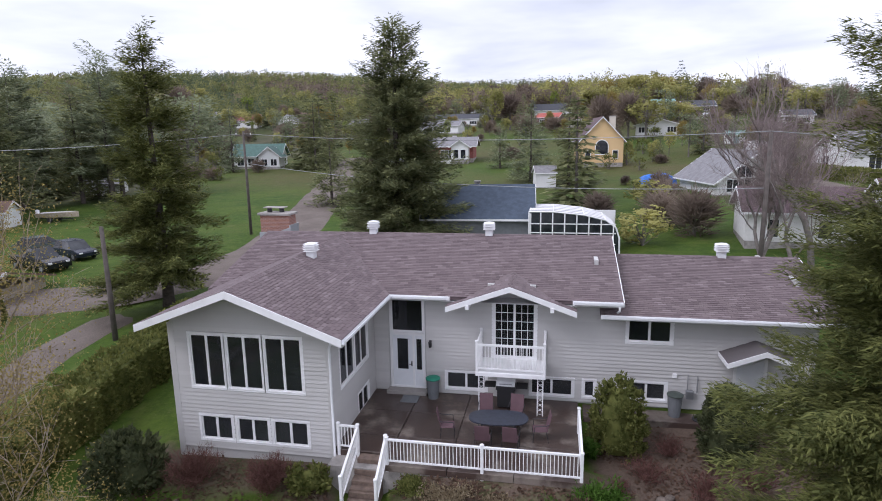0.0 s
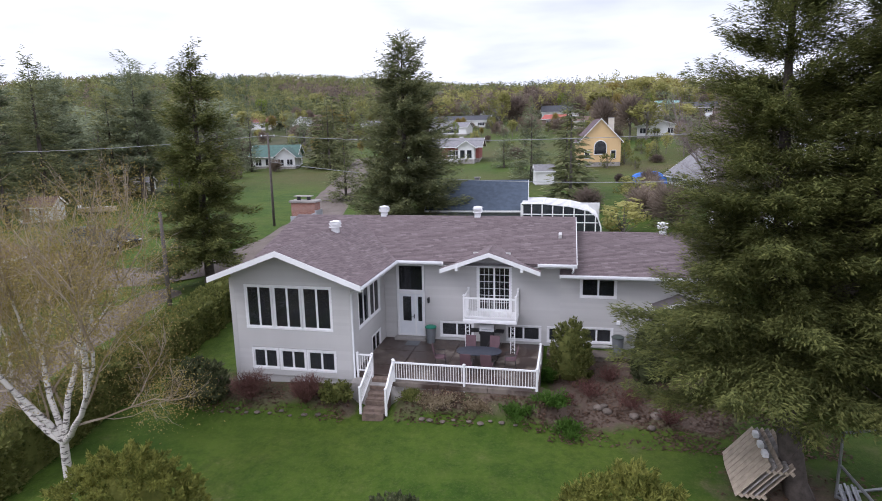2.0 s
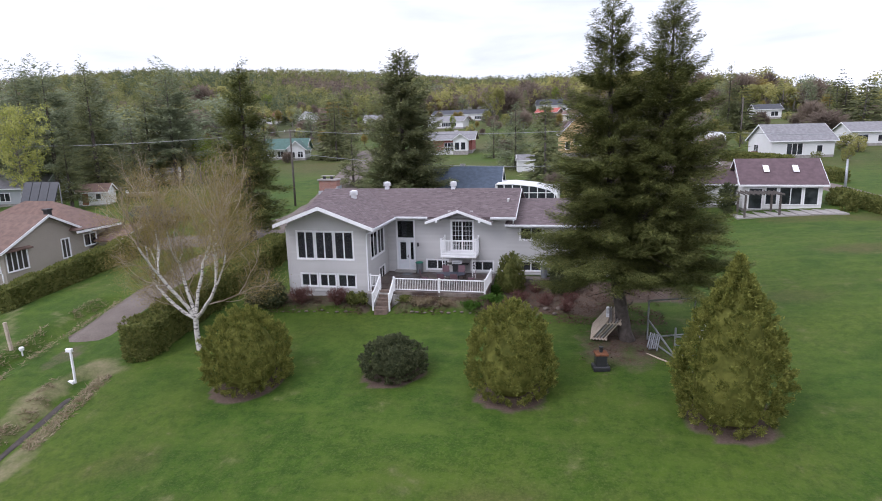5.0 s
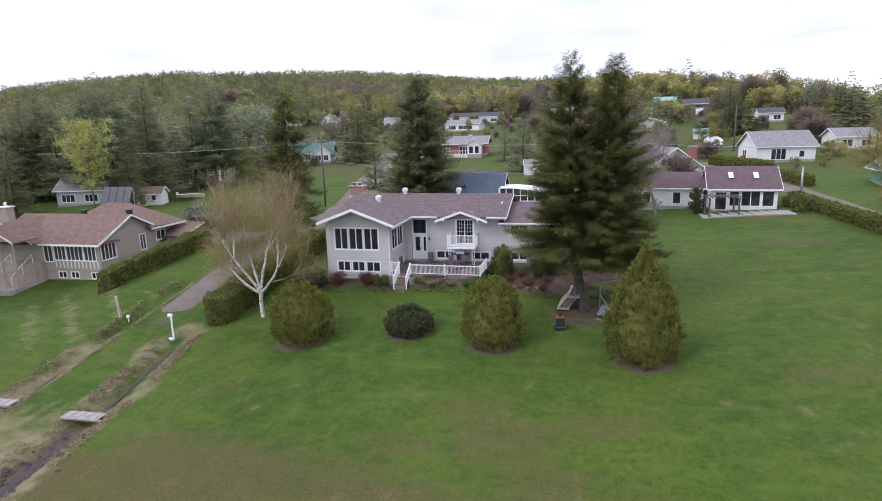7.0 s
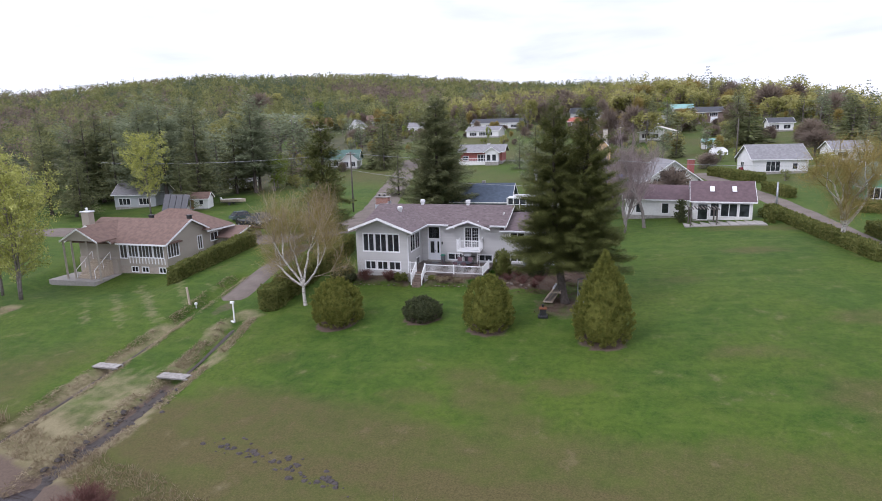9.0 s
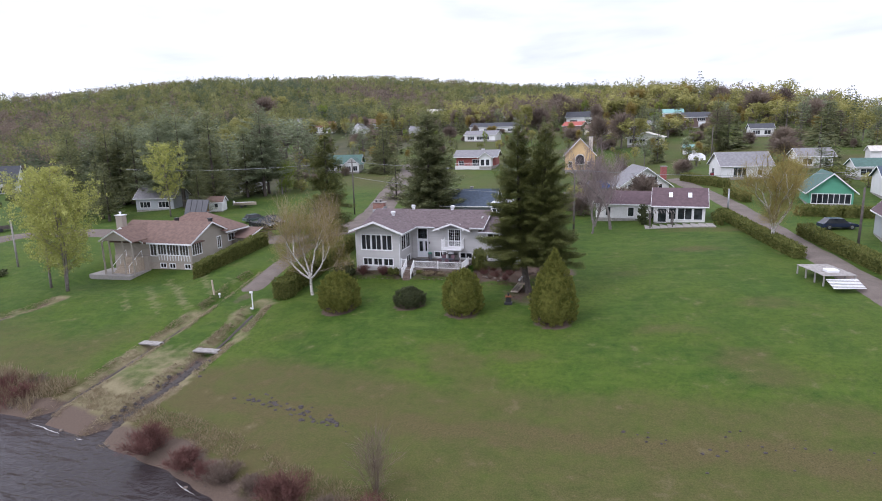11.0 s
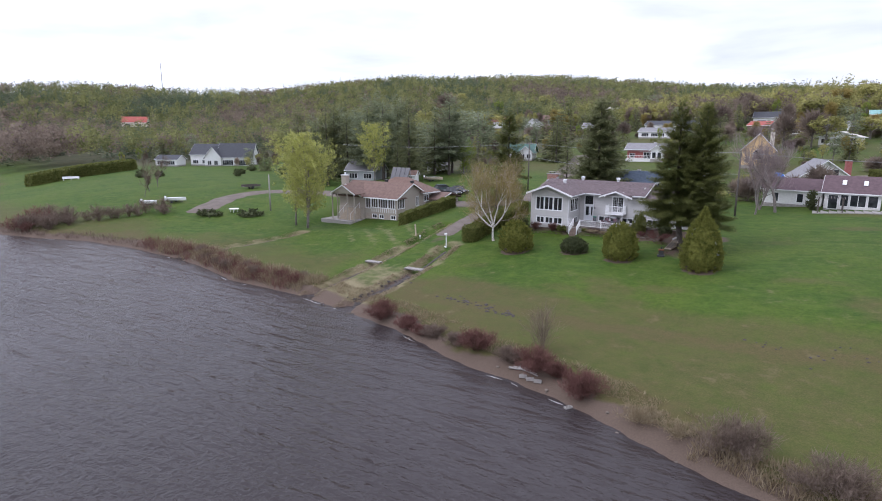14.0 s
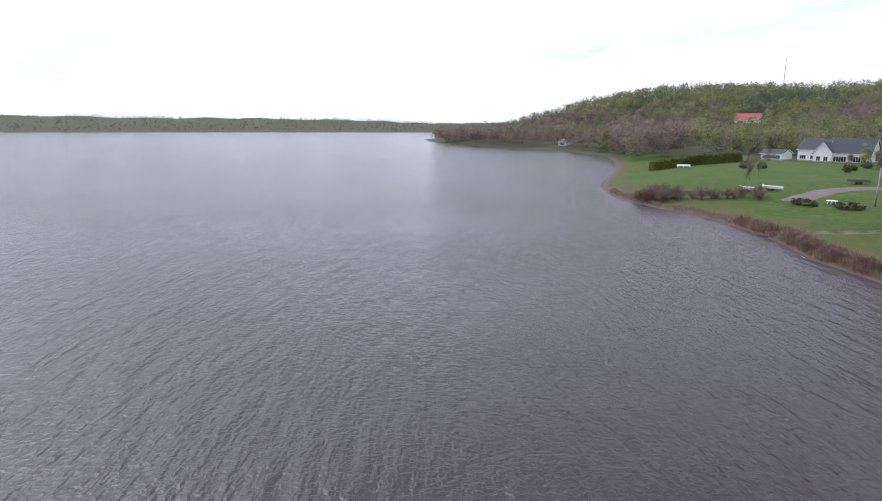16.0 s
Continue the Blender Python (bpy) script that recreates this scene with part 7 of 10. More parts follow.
cottage("white farmhouse with a charcoal roof on the cape", -184.0, 74.0, 28, 15.0, 10.0, 4.2, 4.0, "white_siding", "dark_roof", front=((1.0, 0.9, 2.2, 1.4), (5.0, 0.9, 2.2, 1.4)), group="cape houses")
cottage("white garage wing with two doors and a dark roof", -173.0, 78.0, 34, 14.0, 10.0, 3.2, 5.2, "white_siding", "dark_roof", front=((2, 0.3, 4.2, 2.0), (8.5, 0.3, 4.2, 2.0)), group="cape houses")
cottage("white gabled porch wing with a dark roof", -179.0, 71.5, 34, 6.5, 8.0, 3.2, 4.0, "white_siding", "dark_roof", ridge="y", over=0.5, front=((1.2, 0.6, 1.4, 1.6), (3.8, 0.6, 1.4, 1.6)), group="cape houses")
cottage("low white sunroom wing on the cape", -193.5, 60.5, 28, 9.0, 7.0, 2.3, 1.6, "white_siding", "dark_roof", front=((0.8, 0.7, 7.2, 1.4),), group="cape houses")
cottage("house with a coral red roof in the woods", -452.0, 197.0, 40, 20.0, 10.0, 3.6, 4.4, "cream_siding", "red_roof", front=((3, 1, 4, 1.6), (12, 1, 4, 1.6)), group="cape houses")
cottage("dark cottage half hidden among bare trees", -309.0, 120.0, 30, 13.0, 9.0, 3.4, 3.0, "grey_boards", "plum_roof", front=((2, 1, 3, 1.5), (8, 1, 3, 1.5)), group="cape houses")
cottage("white cottage at the water's edge", -468.0, 44.0, 30, 10.0, 8.0, 3.0, 2.4, "grey_boards", "grey_roof", front=((2, 1, 5, 1.5),), group="cape houses")

# behind the grey house: slate-roofed house with a curved glass sunroom
cottage("dark blue-grey shingled house behind the grey house", 0.6, 37.0, 3, 9.0, 9.5, 2.6, 2.3, "slate_paint", "slate_roof", over=0.5, z=0.6, group="lakeside houses", chimney=(-0.5, 2.0, 0.5, 5.6, "stone"))
sr = thing("sunroom", "white-framed curved glass sunroom", "sunroom", m=Matrix.Translation((5.3, 31.2, 0.6)))
Mesh().box(0, 0.2, 0, 5, 0, 3.6).box(0.2, 7.4, 4.8, 5.0, 0, 3.3).part("sunroom_wall", MATS["white_siding"], sr)
cur = [(0.0, 3.75), (2.0, 3.75), (4.5, 3.5), (6.2, 3.1), (7.0, 2.5), (7.3, 1.6), (7.35, 0.0)]
rb = Mesh()
for y_ in (0.0, 1.0, 2.0, 3.0, 4.0, 5.0):
    rb.tube([(a, y_, b_) for a, b_ in cur], 0.07, 4)
for a, b_ in cur[1:]:
    rb.tube([(a, 0, b_), (a, 5, b_)], 0.05, 4)
for i in range(8):
    x_ = i * 7.3 / 7.5
    rb.box(x_ - 0.05, x_ + 0.05, -0.05, 0.05, 0.0, float(np.interp(x_, [c_[0] for c_ in cur], [c_[1] for c_ in cur])))
for z_ in (1.1, 2.0, 2.75):
    rb.box(0.0, 7.0, -0.05, 0.05, z_ - 0.04, z_ + 0.04)
rb.part("sunroom_frame", MATS["white_trim"], sr)
gl = Mesh()
gl.add([(a, y_, b_ - 0.05) for a, b_ in cur for y_ in (0.0, 5.0)], [(2 * i, 2 * i + 2, 2 * i + 3, 2 * i + 1) for i in range(len(cur) - 1)])
gl.part("roof_pane", MATS["grey_metal"], sr)
Mesh().add([(0, 0.02, 0), (7.3, 0.02, 0), (7.25, 0.02, 1.6), (7.0, 0.02, 2.45), (6.2, 0.02, 3.0), (4.5, 0.02, 3.45), (2.0, 0.02, 3.7), (0, 0.02, 3.7)], [tuple(range(8))]).part("side_pane", MATS["dark_glass"], sr)
# sheds and the solar rack by the lane
cottage("small white shed with a brown roof and orange door", -58.5, 40.5, 20, 4.2, 3.4, 2.0, 1.0, "white_siding", "brown_roof", over=0.3, door=(0.6, 0.9, 1.9, "cedar_wood"), front=((2.6, 1.0, 0.7, 0.8),), base=0.15, name="shed", group="sheds")
cottage("long white boat shed", -70.0, 72.0, 25, 6.4, 4.5, 2.0, 0.9, "white_siding", "grey_roof", over=0.3, base=0.1, name="shed", group="sheds")
cottage("pale blue-grey house half hidden by pines", -79.0, 48.0, 15, 9.0, 8.0, 2.8, 2.6, "grey_boards", "grey_roof", front=((1, 1, 2.4, 1.3), (5.4, 1, 2.4, 1.3)), group="lakeside houses")
plain("solar_black", (0.022, 0.024, 0.030), 0.35, vary=0.2)
so = thing("solar_rack", "tilted rack of dark solar collectors behind the bungalow", "solar panel", m=Matrix.Translation((-44.3, 14.0, 3.4)))
TILT = Matrix.Rotation(radians(-24), 4, "X")
for i in range(4):
    Mesh().box(i * 1.12, i * 1.12 + 1.04, 0.0, 0.1, 0.0, 3.2, TILT).part("collector", MATS["solar_black"], so)
for x_ in (0.0, 4.4):
    Mesh().tube([(x_, 0.1, 0.3), (x_, 0.1, -4.6)], 0.06, 5).tube([(x_, 1.3, 2.8), (x_, 1.3, -4.6)], 0.06, 5).part("rack_leg", MATS["grey_metal"], so)

# ---- trees of the neighbourhood ----
poplar("aspen_tree", "slender aspen with fresh yellow-green leaves", -49.2, -7.6, 16.5, 3.9, 61, "grey_bark", "young_leaves", leaves=22, size=0.2, low=0.14)
poplar("aspen_tree", "slender aspen with fresh yellow-green leaves", -45.7, -8.3, 16.8, 3.9, 62, "grey_bark", "young_leaves", leaves=20, size=0.2, low=0.14, trunks=((0, 0, 1), (0.7, 0.3, 0.86)))
poplar("aspen_tree", "pale yellow-green aspen before dark pines", -64.0, 33.0, 15.0, 3.8, 63, "grey_bark", "young_leaves", leaves=16, size=0.24)
leaf_tree("birch_tree", "wide birch with thin yellow-brown spring crown", 45.4, 15.0, 12.4, 64, "birch_bark", "birch_catkins", stems=((-0.7, 0.1, 1), (0.05, 0.3, 1), (0.75, -0.1, 1), (0.1, -0.4, 1)), fork=2.0, depth=4, spread=0.66, per_tip=12, cloud=0.5, size=0.075, first=0.25, girth=0.013, lift=0.16, twigs=1, twig="birch_catkins", group="birches")
leaf_tree("maple_tree", "tall leafless maple with a haze of reddish twigs", 25.3, 27.0, 15.0, 65, "grey_bark", "bare_twigs", depth=5, spread=0.48, per_tip=0, cloud=0.6, twigs=1, first=0.27, girth=0.013, lift=0.24, group="bare maples")
leaf_tree("maple_tree", "tall leafless maple with a haze of reddish twigs", 22.6, 24.0, 12.0, 66, "grey_bark", "bare_twigs", depth=5, spread=0.45, per_tip=0, cloud=0.7, twigs=1, first=0.27, girth=0.013, lift=0.22, group="bare maples")
leaf_tree("maple_tree", "many-stemmed leafless maple behind the white house", 22.8, 29.5, 12.0, 67, "grey_bark", "bare_twigs", stems=((0, 0, 1), (0.3, 0.1, 1), (-0.3, 0, 1)), depth=5, spread=0.5, per_tip=0, cloud=0.6, twigs=1, first=0.26, girth=0.011, lift=0.22, group="bare maples")
leaf_tree("shade_tree", "young tree with fresh lime-green leaves", -57.5, 68.0, 8.5, 68, "grey_bark", "lime_leaves", depth=4, spread=0.6, per_tip=14, cloud=0.7, size=0.2, first=0.3, girth=0.014, lift=0.2, twigs=1)
for x, y, h, r, sd in ((9.4, 74.5, 14.5, 3.6, 1), (3.5, 79.0, 12.5, 4.6, 2), (-43.8, 103.5, 15.5, 4.2, 3), (-62, 101, 14.0, 3.0, 4), (55.0, 134.0, 17.0, 5.2, 5), (-3.5, 101, 9.0, 3.2, 6), (-28, 26.5, 4.2, 1.6, 7), (66, 71, 9.0, 3.0, 8), (-22.5, 58, 10.5, 3.6, 9)):
    spruce(x, y, h, r, 100 + sd, "dark green spruce among the village houses", low=0.8, gap=0.55, per=8, step=0.3, size=0.5, mat="dark_needles" if sd % 2 else "pine_needles", group="village spruces", shape=0.7, side_step=0.25, wide=0.32, heart=0.0)
rs = np.random.RandomState(77)
proto = [spruce(-72.0, 47.0, 22.0, 6.6, 120, "tall dark pine in the grove behind the bungalow", low=5.0, gap=0.75, per=7, step=0.34, size=0.75, wide=0.26, mat="pine_needles", group="pine grove", droop=0.0, shape=0.42, ragged=0.4, bare=0.2, side_step=0.3, hang=0.0, twig=0.42, heart=0.0),
         spruce(-61.0, 44.0, 21.0, 5.0, 121, "tall dark spruce in the grove behind the bungalow", low=3.5, gap=0.6, per=8, step=0.36, size=0.65, wide=0.3, mat="dark_needles", group="pine grove", droop=0.4, shape=0.6, side_step=0.28, heart=0.0)]
for i in range(26):
    x, y = rs.uniform(-104, -55), rs.uniform(44, 70)
    if to_line(x, y, ROAD) < 5 or math.hypot(x + 57, y - 53) < 7 or math.hypot(x + 68, y - 47) < 8:
        continue
    k = rs.uniform(0.72, 1.05)
    copy_thing(proto[i % 2], Matrix.Translation((x, y, g(x, y) - 0.1)) @ Matrix.Rotation(rs.uniform(0, 6.28), 4, "Z") @ Matrix.Diagonal((k, k, k, 1)))
for x, y, k in ((-82, 33, 0.62), (-76, 29, 0.55), (-58, 35, 0.5), (-92, 36, 0.7)):
    copy_thing(proto[1], Matrix.Translation((x, y, g(x, y) - 0.1)) @ Matrix.Diagonal((k * 1.2, k * 1.2, k, 1)))


# trees that stand out between the village houses: place, height, half width
DARK_SPRUCES = ((-46, 112, 17.4, 5), (59, 138, 12.2, 6), (76, 108, 13, 5), (91, 155, 10.7, 5), (-73, 330, 20, 6), (-58, 336, 15.8, 6), (-12, 255, 15.4, 4.8), (-146, 286, 20, 5.4), (-106, 276, 21, 5.1), (-103, 60, 14.4, 6), (-111, 238, 11.1, 4.6), (100, 279, 12.5, 6), (76, 311, 12.5, 7), (-82, 78, 16.3, 4.8), (-66, 66, 10.9, 3.6), (-80, 70, 15.7, 4.2), (100, 184, 11.5, 5.4), (90, 139, 10, 4), (77, 129, 11, 2.6), (68, 70, 10.2, 2.1), (91, 132, 10.1, 2.6), (94, 123, 11.1, 2.4), (144, 282, 5.8, 2.9))
DARK_SPRUCES_UPHILL = ((64, 149, 3.4, 1.5), (-57, 74, 12.3, 2.1), (-47, 108, 15.8, 4.9), (-89, 315, 17.6, 5), (-57, 247, 14.5, 3.3), (-89, 140, 8.3, 2.4), (10, 58, 13.6, 3.6), (26, 125, 3, 0.9), (70, 296, 17, 3.5), (66, 300, 16, 3.2))
PINES = ((-83, 120, 21.1, 7), (-110, 125, 16.5, 6), (-130, 128, 21, 7), (-124, 110, 21, 7), (-158, 135, 20, 7.5), (-92, 88, 17, 6), (-105, 95, 18, 6), (-150, 110, 18, 6), (-113, 161, 20.1, 8.6), (-110, 138, 11.4, 5.5), (-74, 357, 17, 6.6), (118, 262, 16, 5))
YOUNG_TREES = ((51, 300, 20, 10), (60, 268, 14.2, 7.5), (30, 267, 15.2, 7), (86, 276, 11.3, 7), (93, 213, 10.3, 6), (-28, 280, 11.3, 6), (-144, 246, 14.9, 7), (-140, 149, 18, 7.5), (-135, 98, 16, 6), (-16, 205, 18, 4.6), (102, 228, 12.6, 7), (31, 149, 12, 5), (18, 53, 3.5, 2.8), (44, 176, 9, 5), (70, 228, 12, 6), (7, 374, 14.2, 8.4), (26, 275, 14.1, 8.9), (81, 211, 11.4, 4.3), (105, 250, 8.1, 4.1), (98, 145, 9.8, 3.6), (16, 350, 9.6, 5.9), (-124, 145, 7.6, 5.1), (-110, 318, 16, 6.2))
YOUNG_TREES_UPHILL = ((-202, 258, 16.9, 7.7), (-256, 388, 17.6, 9.1), (-184, 380, 14.4, 8.6), (-173, 398, 16, 7.6), (21, 102, 4.9, 1.8), (28, 114, 3.3, 1.7), (15, 35, 3.4, 2.6), (112, 232, 10, 5), (95, 240, 12, 6))
LIME_TREES = ((43, 251, 6.1, 4.2), (-56, 64, 8.6, 2.1), (-190, 343, 15.7, 5.7))
BARE_TREES = ((90, 257, 16.3, 7), (-9, 300, 19, 8), (-144, 195, 15.9, 7.7), (67, 103, 7.2, 4.5), (-66, 224, 11.6, 4.2), (-118, 84, 17, 6), (19, 146, 13.9, 3.9), (27, 154, 13.9, 5.1), (101, 205, 13, 5.8), (-10, 214, 15, 6), (64, 190, 10, 5), (-2, 175, 8, 3.5), (105, 276, 17.4, 6), (71, 123, 8.3, 3.4), (7, 191, 6.2, 3.8), (23, 154, 4.2, 2.7), (46, 183, 3.4, 2.9), (53, 163, 3.7, 3.2), (67, 148, 4.3, 2.4), (-203, 271, 9.7, 9.9), (-237, 340, 22.8, 9.4), (-94, 195, 9.3, 4.4), (-97, 223, 8.6, 4.8))
BARE_TREES_UPHILL = ((-79, 206, 5.9, 3.7), (-65, 203, 5.7, 3.6), (-50, 201, 8.4, 3.6), (-146, 472, 13.7, 8.5), (12, 47, 3.4, 1.9), (20, 39, 5, 2.5), (20, 56, 3.6, 2.3), (18, 44, 4, 2.4), (31, 50, 6, 3), (27, 42, 5, 3), (80, 300, 16, 6))
BUDDING_TREES = ((24, 190, 9, 4), (48, 206, 8, 4), (62, 318, 17, 6), (36, 330, 15, 6), (96, 262, 14, 6))
STANDING = [(x, y, h, w, k) for k, rows in ((0, DARK_SPRUCES), (0, DARK_SPRUCES_UPHILL), (1, PINES), (2, YOUNG_TREES), (2, YOUNG_TREES_UPHILL), (3, LIME_TREES), (4, BARE_TREES), (4, BARE_TREES_UPHILL), (5, BUDDING_TREES)) for x, y, h, w in rows]


def crown_cards(rs, n, kind):
    """Card places of one small tree of unit height, with their ways and broad ways."""
    if kind == "conifer":
        tier = rs.randint(0, 17, n) / 17
        u = np.clip(tier ** 1.2 + rs.normal(0, 0.008, n), 0, 1)
        a = rs.uniform(0, 6.283, n)
        bough = 0.72 + 0.28 * np.sin(a * 5 + tier * 40)
        out = rs.uniform(0.25, 1.0, n) ** 0.7 * bough
        r = 0.22 * (1 - u) ** 0.8 * out + 0.006
        p = np.c_[np.cos(a) * r, np.sin(a) * r, 0.07 + 0.93 * u - 0.35 * r * (1 - u)]
        d = unit(np.c_[np.cos(a), np.sin(a), rs.uniform(-0.6, 0.1, n)])
        return p, d, flat_side(d, rs), 0.085 * (1.1 - 0.65 * u)
    if kind == "bare":
        q = unit(rs.normal(size=(n, 3)) + (0, 0, 0.5))
        p = q * (rs.uniform(0.15, 0.8, n))[:, None] * (0.24, 0.24, 0.40) + (0, 0, 0.52)
        d = unit(q * (0.8, 0.8, 0.5) + (0, 0, 0.45) + rs.normal(0, 0.3, q.shape))
        return p, d, any_side(d, rs), np.full(n, 0.16)
    if kind == "pine":
        # a broad irregular crown of level tufted boughs
        m = 22
        cz = rs.uniform(0.30, 0.95, m)
        ca = rs.uniform(0, 6.283, m)
        cr = 0.21 * np.clip(1.25 - cz, 0.12, 0.75) ** 0.5 * rs.uniform(0.5, 1.15, m)
        i = rs.randint(0, m, n)
        q = rs.normal(size=(n, 3)) * (0.055, 0.055, 0.022)
        p = np.c_[np.cos(ca[i]) * cr[i], np.sin(ca[i]) * cr[i], cz[i]] + q
        d = unit(q + rs.normal(0, 0.02, q.shape) + (0, 0, 0.015))
        return p, d, flat_side(d, rs), np.full(n, 0.055)
    # clumps of leaves on an egg-shaped crown
    wide = 0.25 if kind == "round" else 0.17
    m = 24
    c = unit(rs.normal(size=(m, 3)) + (0, 0, 0.15)) * rs.uniform(0.45, 0.85, (m, 1))
    i = rs.randint(0, m, n)
    q = unit(rs.normal(size=(n, 3)) + 0.6 * c[i])
    p = (c[i] + q * rs.uniform(0.20, 0.36, n)[:, None]) * (wide, wide, 0.36) + (0, 0, 0.62)
    d = unit(any_side(q, rs) + 0.25 * q)
    ln = 0.062 if kind == "round" else 0.055
    s = unit(np.cross(d, q) + rs.normal(0, 0.35, q.shape))
    return p - d * ln * 0.5, d, s, np.full(n, ln)


def village_tree(kind, mat, label, name, seed, n=560):
    rs = np.random.RandomState(seed)
    t = thing(name, label, "tree", "village trees")
    Mesh().tube([(0, 0, -0.03), (0.004, 0, 0.25), (0, 0.004, 0.6), (0, 0, 0.85)], [0.017, 0.013, 0.008, 0.002], 6).part("trunk", MATS["grey_bark"], t)
    p, d, side, ln = crown_cards(rs, n, kind)
    if kind != "conifer":
        br = Mesh()
        for i in range(14):
            e = p[i * 7]
            br.tube([(0, 0, 0.22 + 0.02 * i), (e[0] * 0.5, e[1] * 0.5, (0.3 + e[2]) / 2), tuple(e)], [0.007, 0.005, 0.002], 4, False)
        stuff(br.part("branch_work", MATS["grey_bark"], t))
    stuff(blades("crown", p, d, side, ln * rs.uniform(0.6, 1.2, n), ln * (0.11 if kind == "bare" else 0.5), MATS[mat], t, corners=3 if kind == "bare" else 4))
    return t


HOUSES = [(o.matrix_basis.translation.x, o.matrix_basis.translation.y) for o in scene.objects if o.get("category") == "house"]
PROTO = [village_tree("conifer", "dark_needles", "dark spruce among the village houses", "spruce_tree", 1, 1000), village_tree("pine", "pine_needles", "blue-green pine among the village houses", "pine_tree", 2, 1100),
         village_tree("round", "edge_leaves", "yellow-green tree in young leaf", "shade_tree", 3, 900), village_tree("tall", "lime_leaves", "slim tree in fresh green leaf", "shade_tree", 4),
         village_tree("bare", "far_brown", "leafless brown tree among the village houses", "leafless_tree", 5, 1100), village_tree("bare", "birch_catkins", "thin tree with yellow-brown buds", "budding_tree", 6, 1100)]
used = set()
count = 0
tries = 0
BUSHES = [village_tree("round", "hedge_leaves", "rounded green bush in a village garden", "garden_bush", 21, 420), village_tree("bare", "far_brown", "leafless brown bush in a village garden", "leafless_bush", 22, 1100),
          village_tree("round", "edge_leaves", "yellow-green bush in a village garden", "leafy_bush", 23, 700)]
for b_ in BUSHES:
    b_["category"], b_["group"] = "bush", "garden bushes"
fresh = set()


def set_bush(k, x, y, h, w, turn):
    """A bush whose crown reaches the ground; the first one of a kind is the model itself."""
    m = Matrix.Translation((x, y, g(x, y) - 0.40 * h)) @ Matrix.Rotation(turn, 4, "Z") @ Matrix.Diagonal((w * 4.0, w * 4.0, h * 1.43, 1))
    if k in fresh:
        sx, _, sz = BUSHES[k].scale
        copy_thing(BUSHES[k], m @ Matrix.Diagonal((1 / sx, 1 / sx, 1 / sz, 1)))
    else:
        BUSHES[k].matrix_basis = m
        fresh.add(k)


for x, y, h, w, k in STANDING:
    if h < 6.6 and k in (2, 4):
        set_bush(2 if k == 2 else 1, x, y, h, w, x)
        continue
    near_w = 0.21 if k < 2 else 0.25 if k in (2, 4) else 0.17
    f = w / near_w / h
    m = Matrix.Translation((x, y, g(x, y) - 0.1)) @ Matrix.Rotation(x * 0.7, 4, "Z") @ Matrix.Diagonal((h * f, h * f, h, 1))
    if k in used:
        sx, _, sz = PROTO[k].scale
        copy_thing(PROTO[k], m @ Matrix.Diagonal((1 / sx, 1 / sx, 1 / sz, 1)))
    else:
        PROTO[k].matrix_basis = m
        used.add(k)
while count < 620 and tries < 14000:
    tries += 1
    x, y = rs.uniform(-240, 130), rs.uniform(60, 345)
    r = math.hypot(x - 28, y + 75)
    if r > 400 or (y < 100 and -48 < x < 45) or to_line(x, y, ROAD) < 7 or to_line(x, y, CROSS) < 6 or to_line(x, y, STREET) < 6:
        continue
    if y < 112 and -70 < x < 0 or (-30 < x < 5 and y < 170) or (25 < x < 55 and y < 100):
        continue
    if any(abs(x - hx) < 11 and -22 < y - hy < 8 for hx, hy in HOUSES) or rs.uniform() > 0.45 + 0.55 * smooth(150, 300, y):
        continue
    k = rs.choice(6, p=(0.22, 0.08, 0.24, 0.08, 0.22, 0.16))
    h = (rs.uniform(3, 8) if y < 250 else rs.uniform(7, 14)) if k > 1 else rs.uniform(4, 14)
    place = Matrix.Translation((x, y, g(x, y) - 0.1)) @ Matrix.Rotation(rs.uniform(0, 6.28), 4, "Z")
    if k in used:
        sx, _, sz = PROTO[k].scale
        copy_thing(PROTO[k], place @ Matrix.Diagonal((h / sx, h / sx, h / sz, 1)))
    else:
        PROTO[k].matrix_basis = place @ Matrix.Diagonal((h, h, h, 1))
        used.add(k)
    count += 1

# low bushes in the village gardens
tries = count = 0
while count < 210 and tries < 4000:
    tries += 1
    x, y = rs.uniform(-100, 115), 62 + 200 * rs.uniform() ** 1.2
    if to_line(x, y, ROAD) < 5 or to_line(x, y, CROSS) < 5 or to_line(x, y, STREET) < 4 or (y < 100 and -50 < x < 0):
        continue
    near_house = min(max(abs(x - hx), abs(y - hy)) for hx, hy in HOUSES)
    if near_house < 8.5 or (near_house > 16 and rs.uniform() < 0.5):
        continue
    k = rs.choice(3, p=(0.4, 0.35, 0.25))
    h = rs.uniform(1.6, 4.2)
    set_bush(k, x, y, h, h * rs.uniform(0.45, 0.75), rs.uniform(0, 6.28))
    count += 1

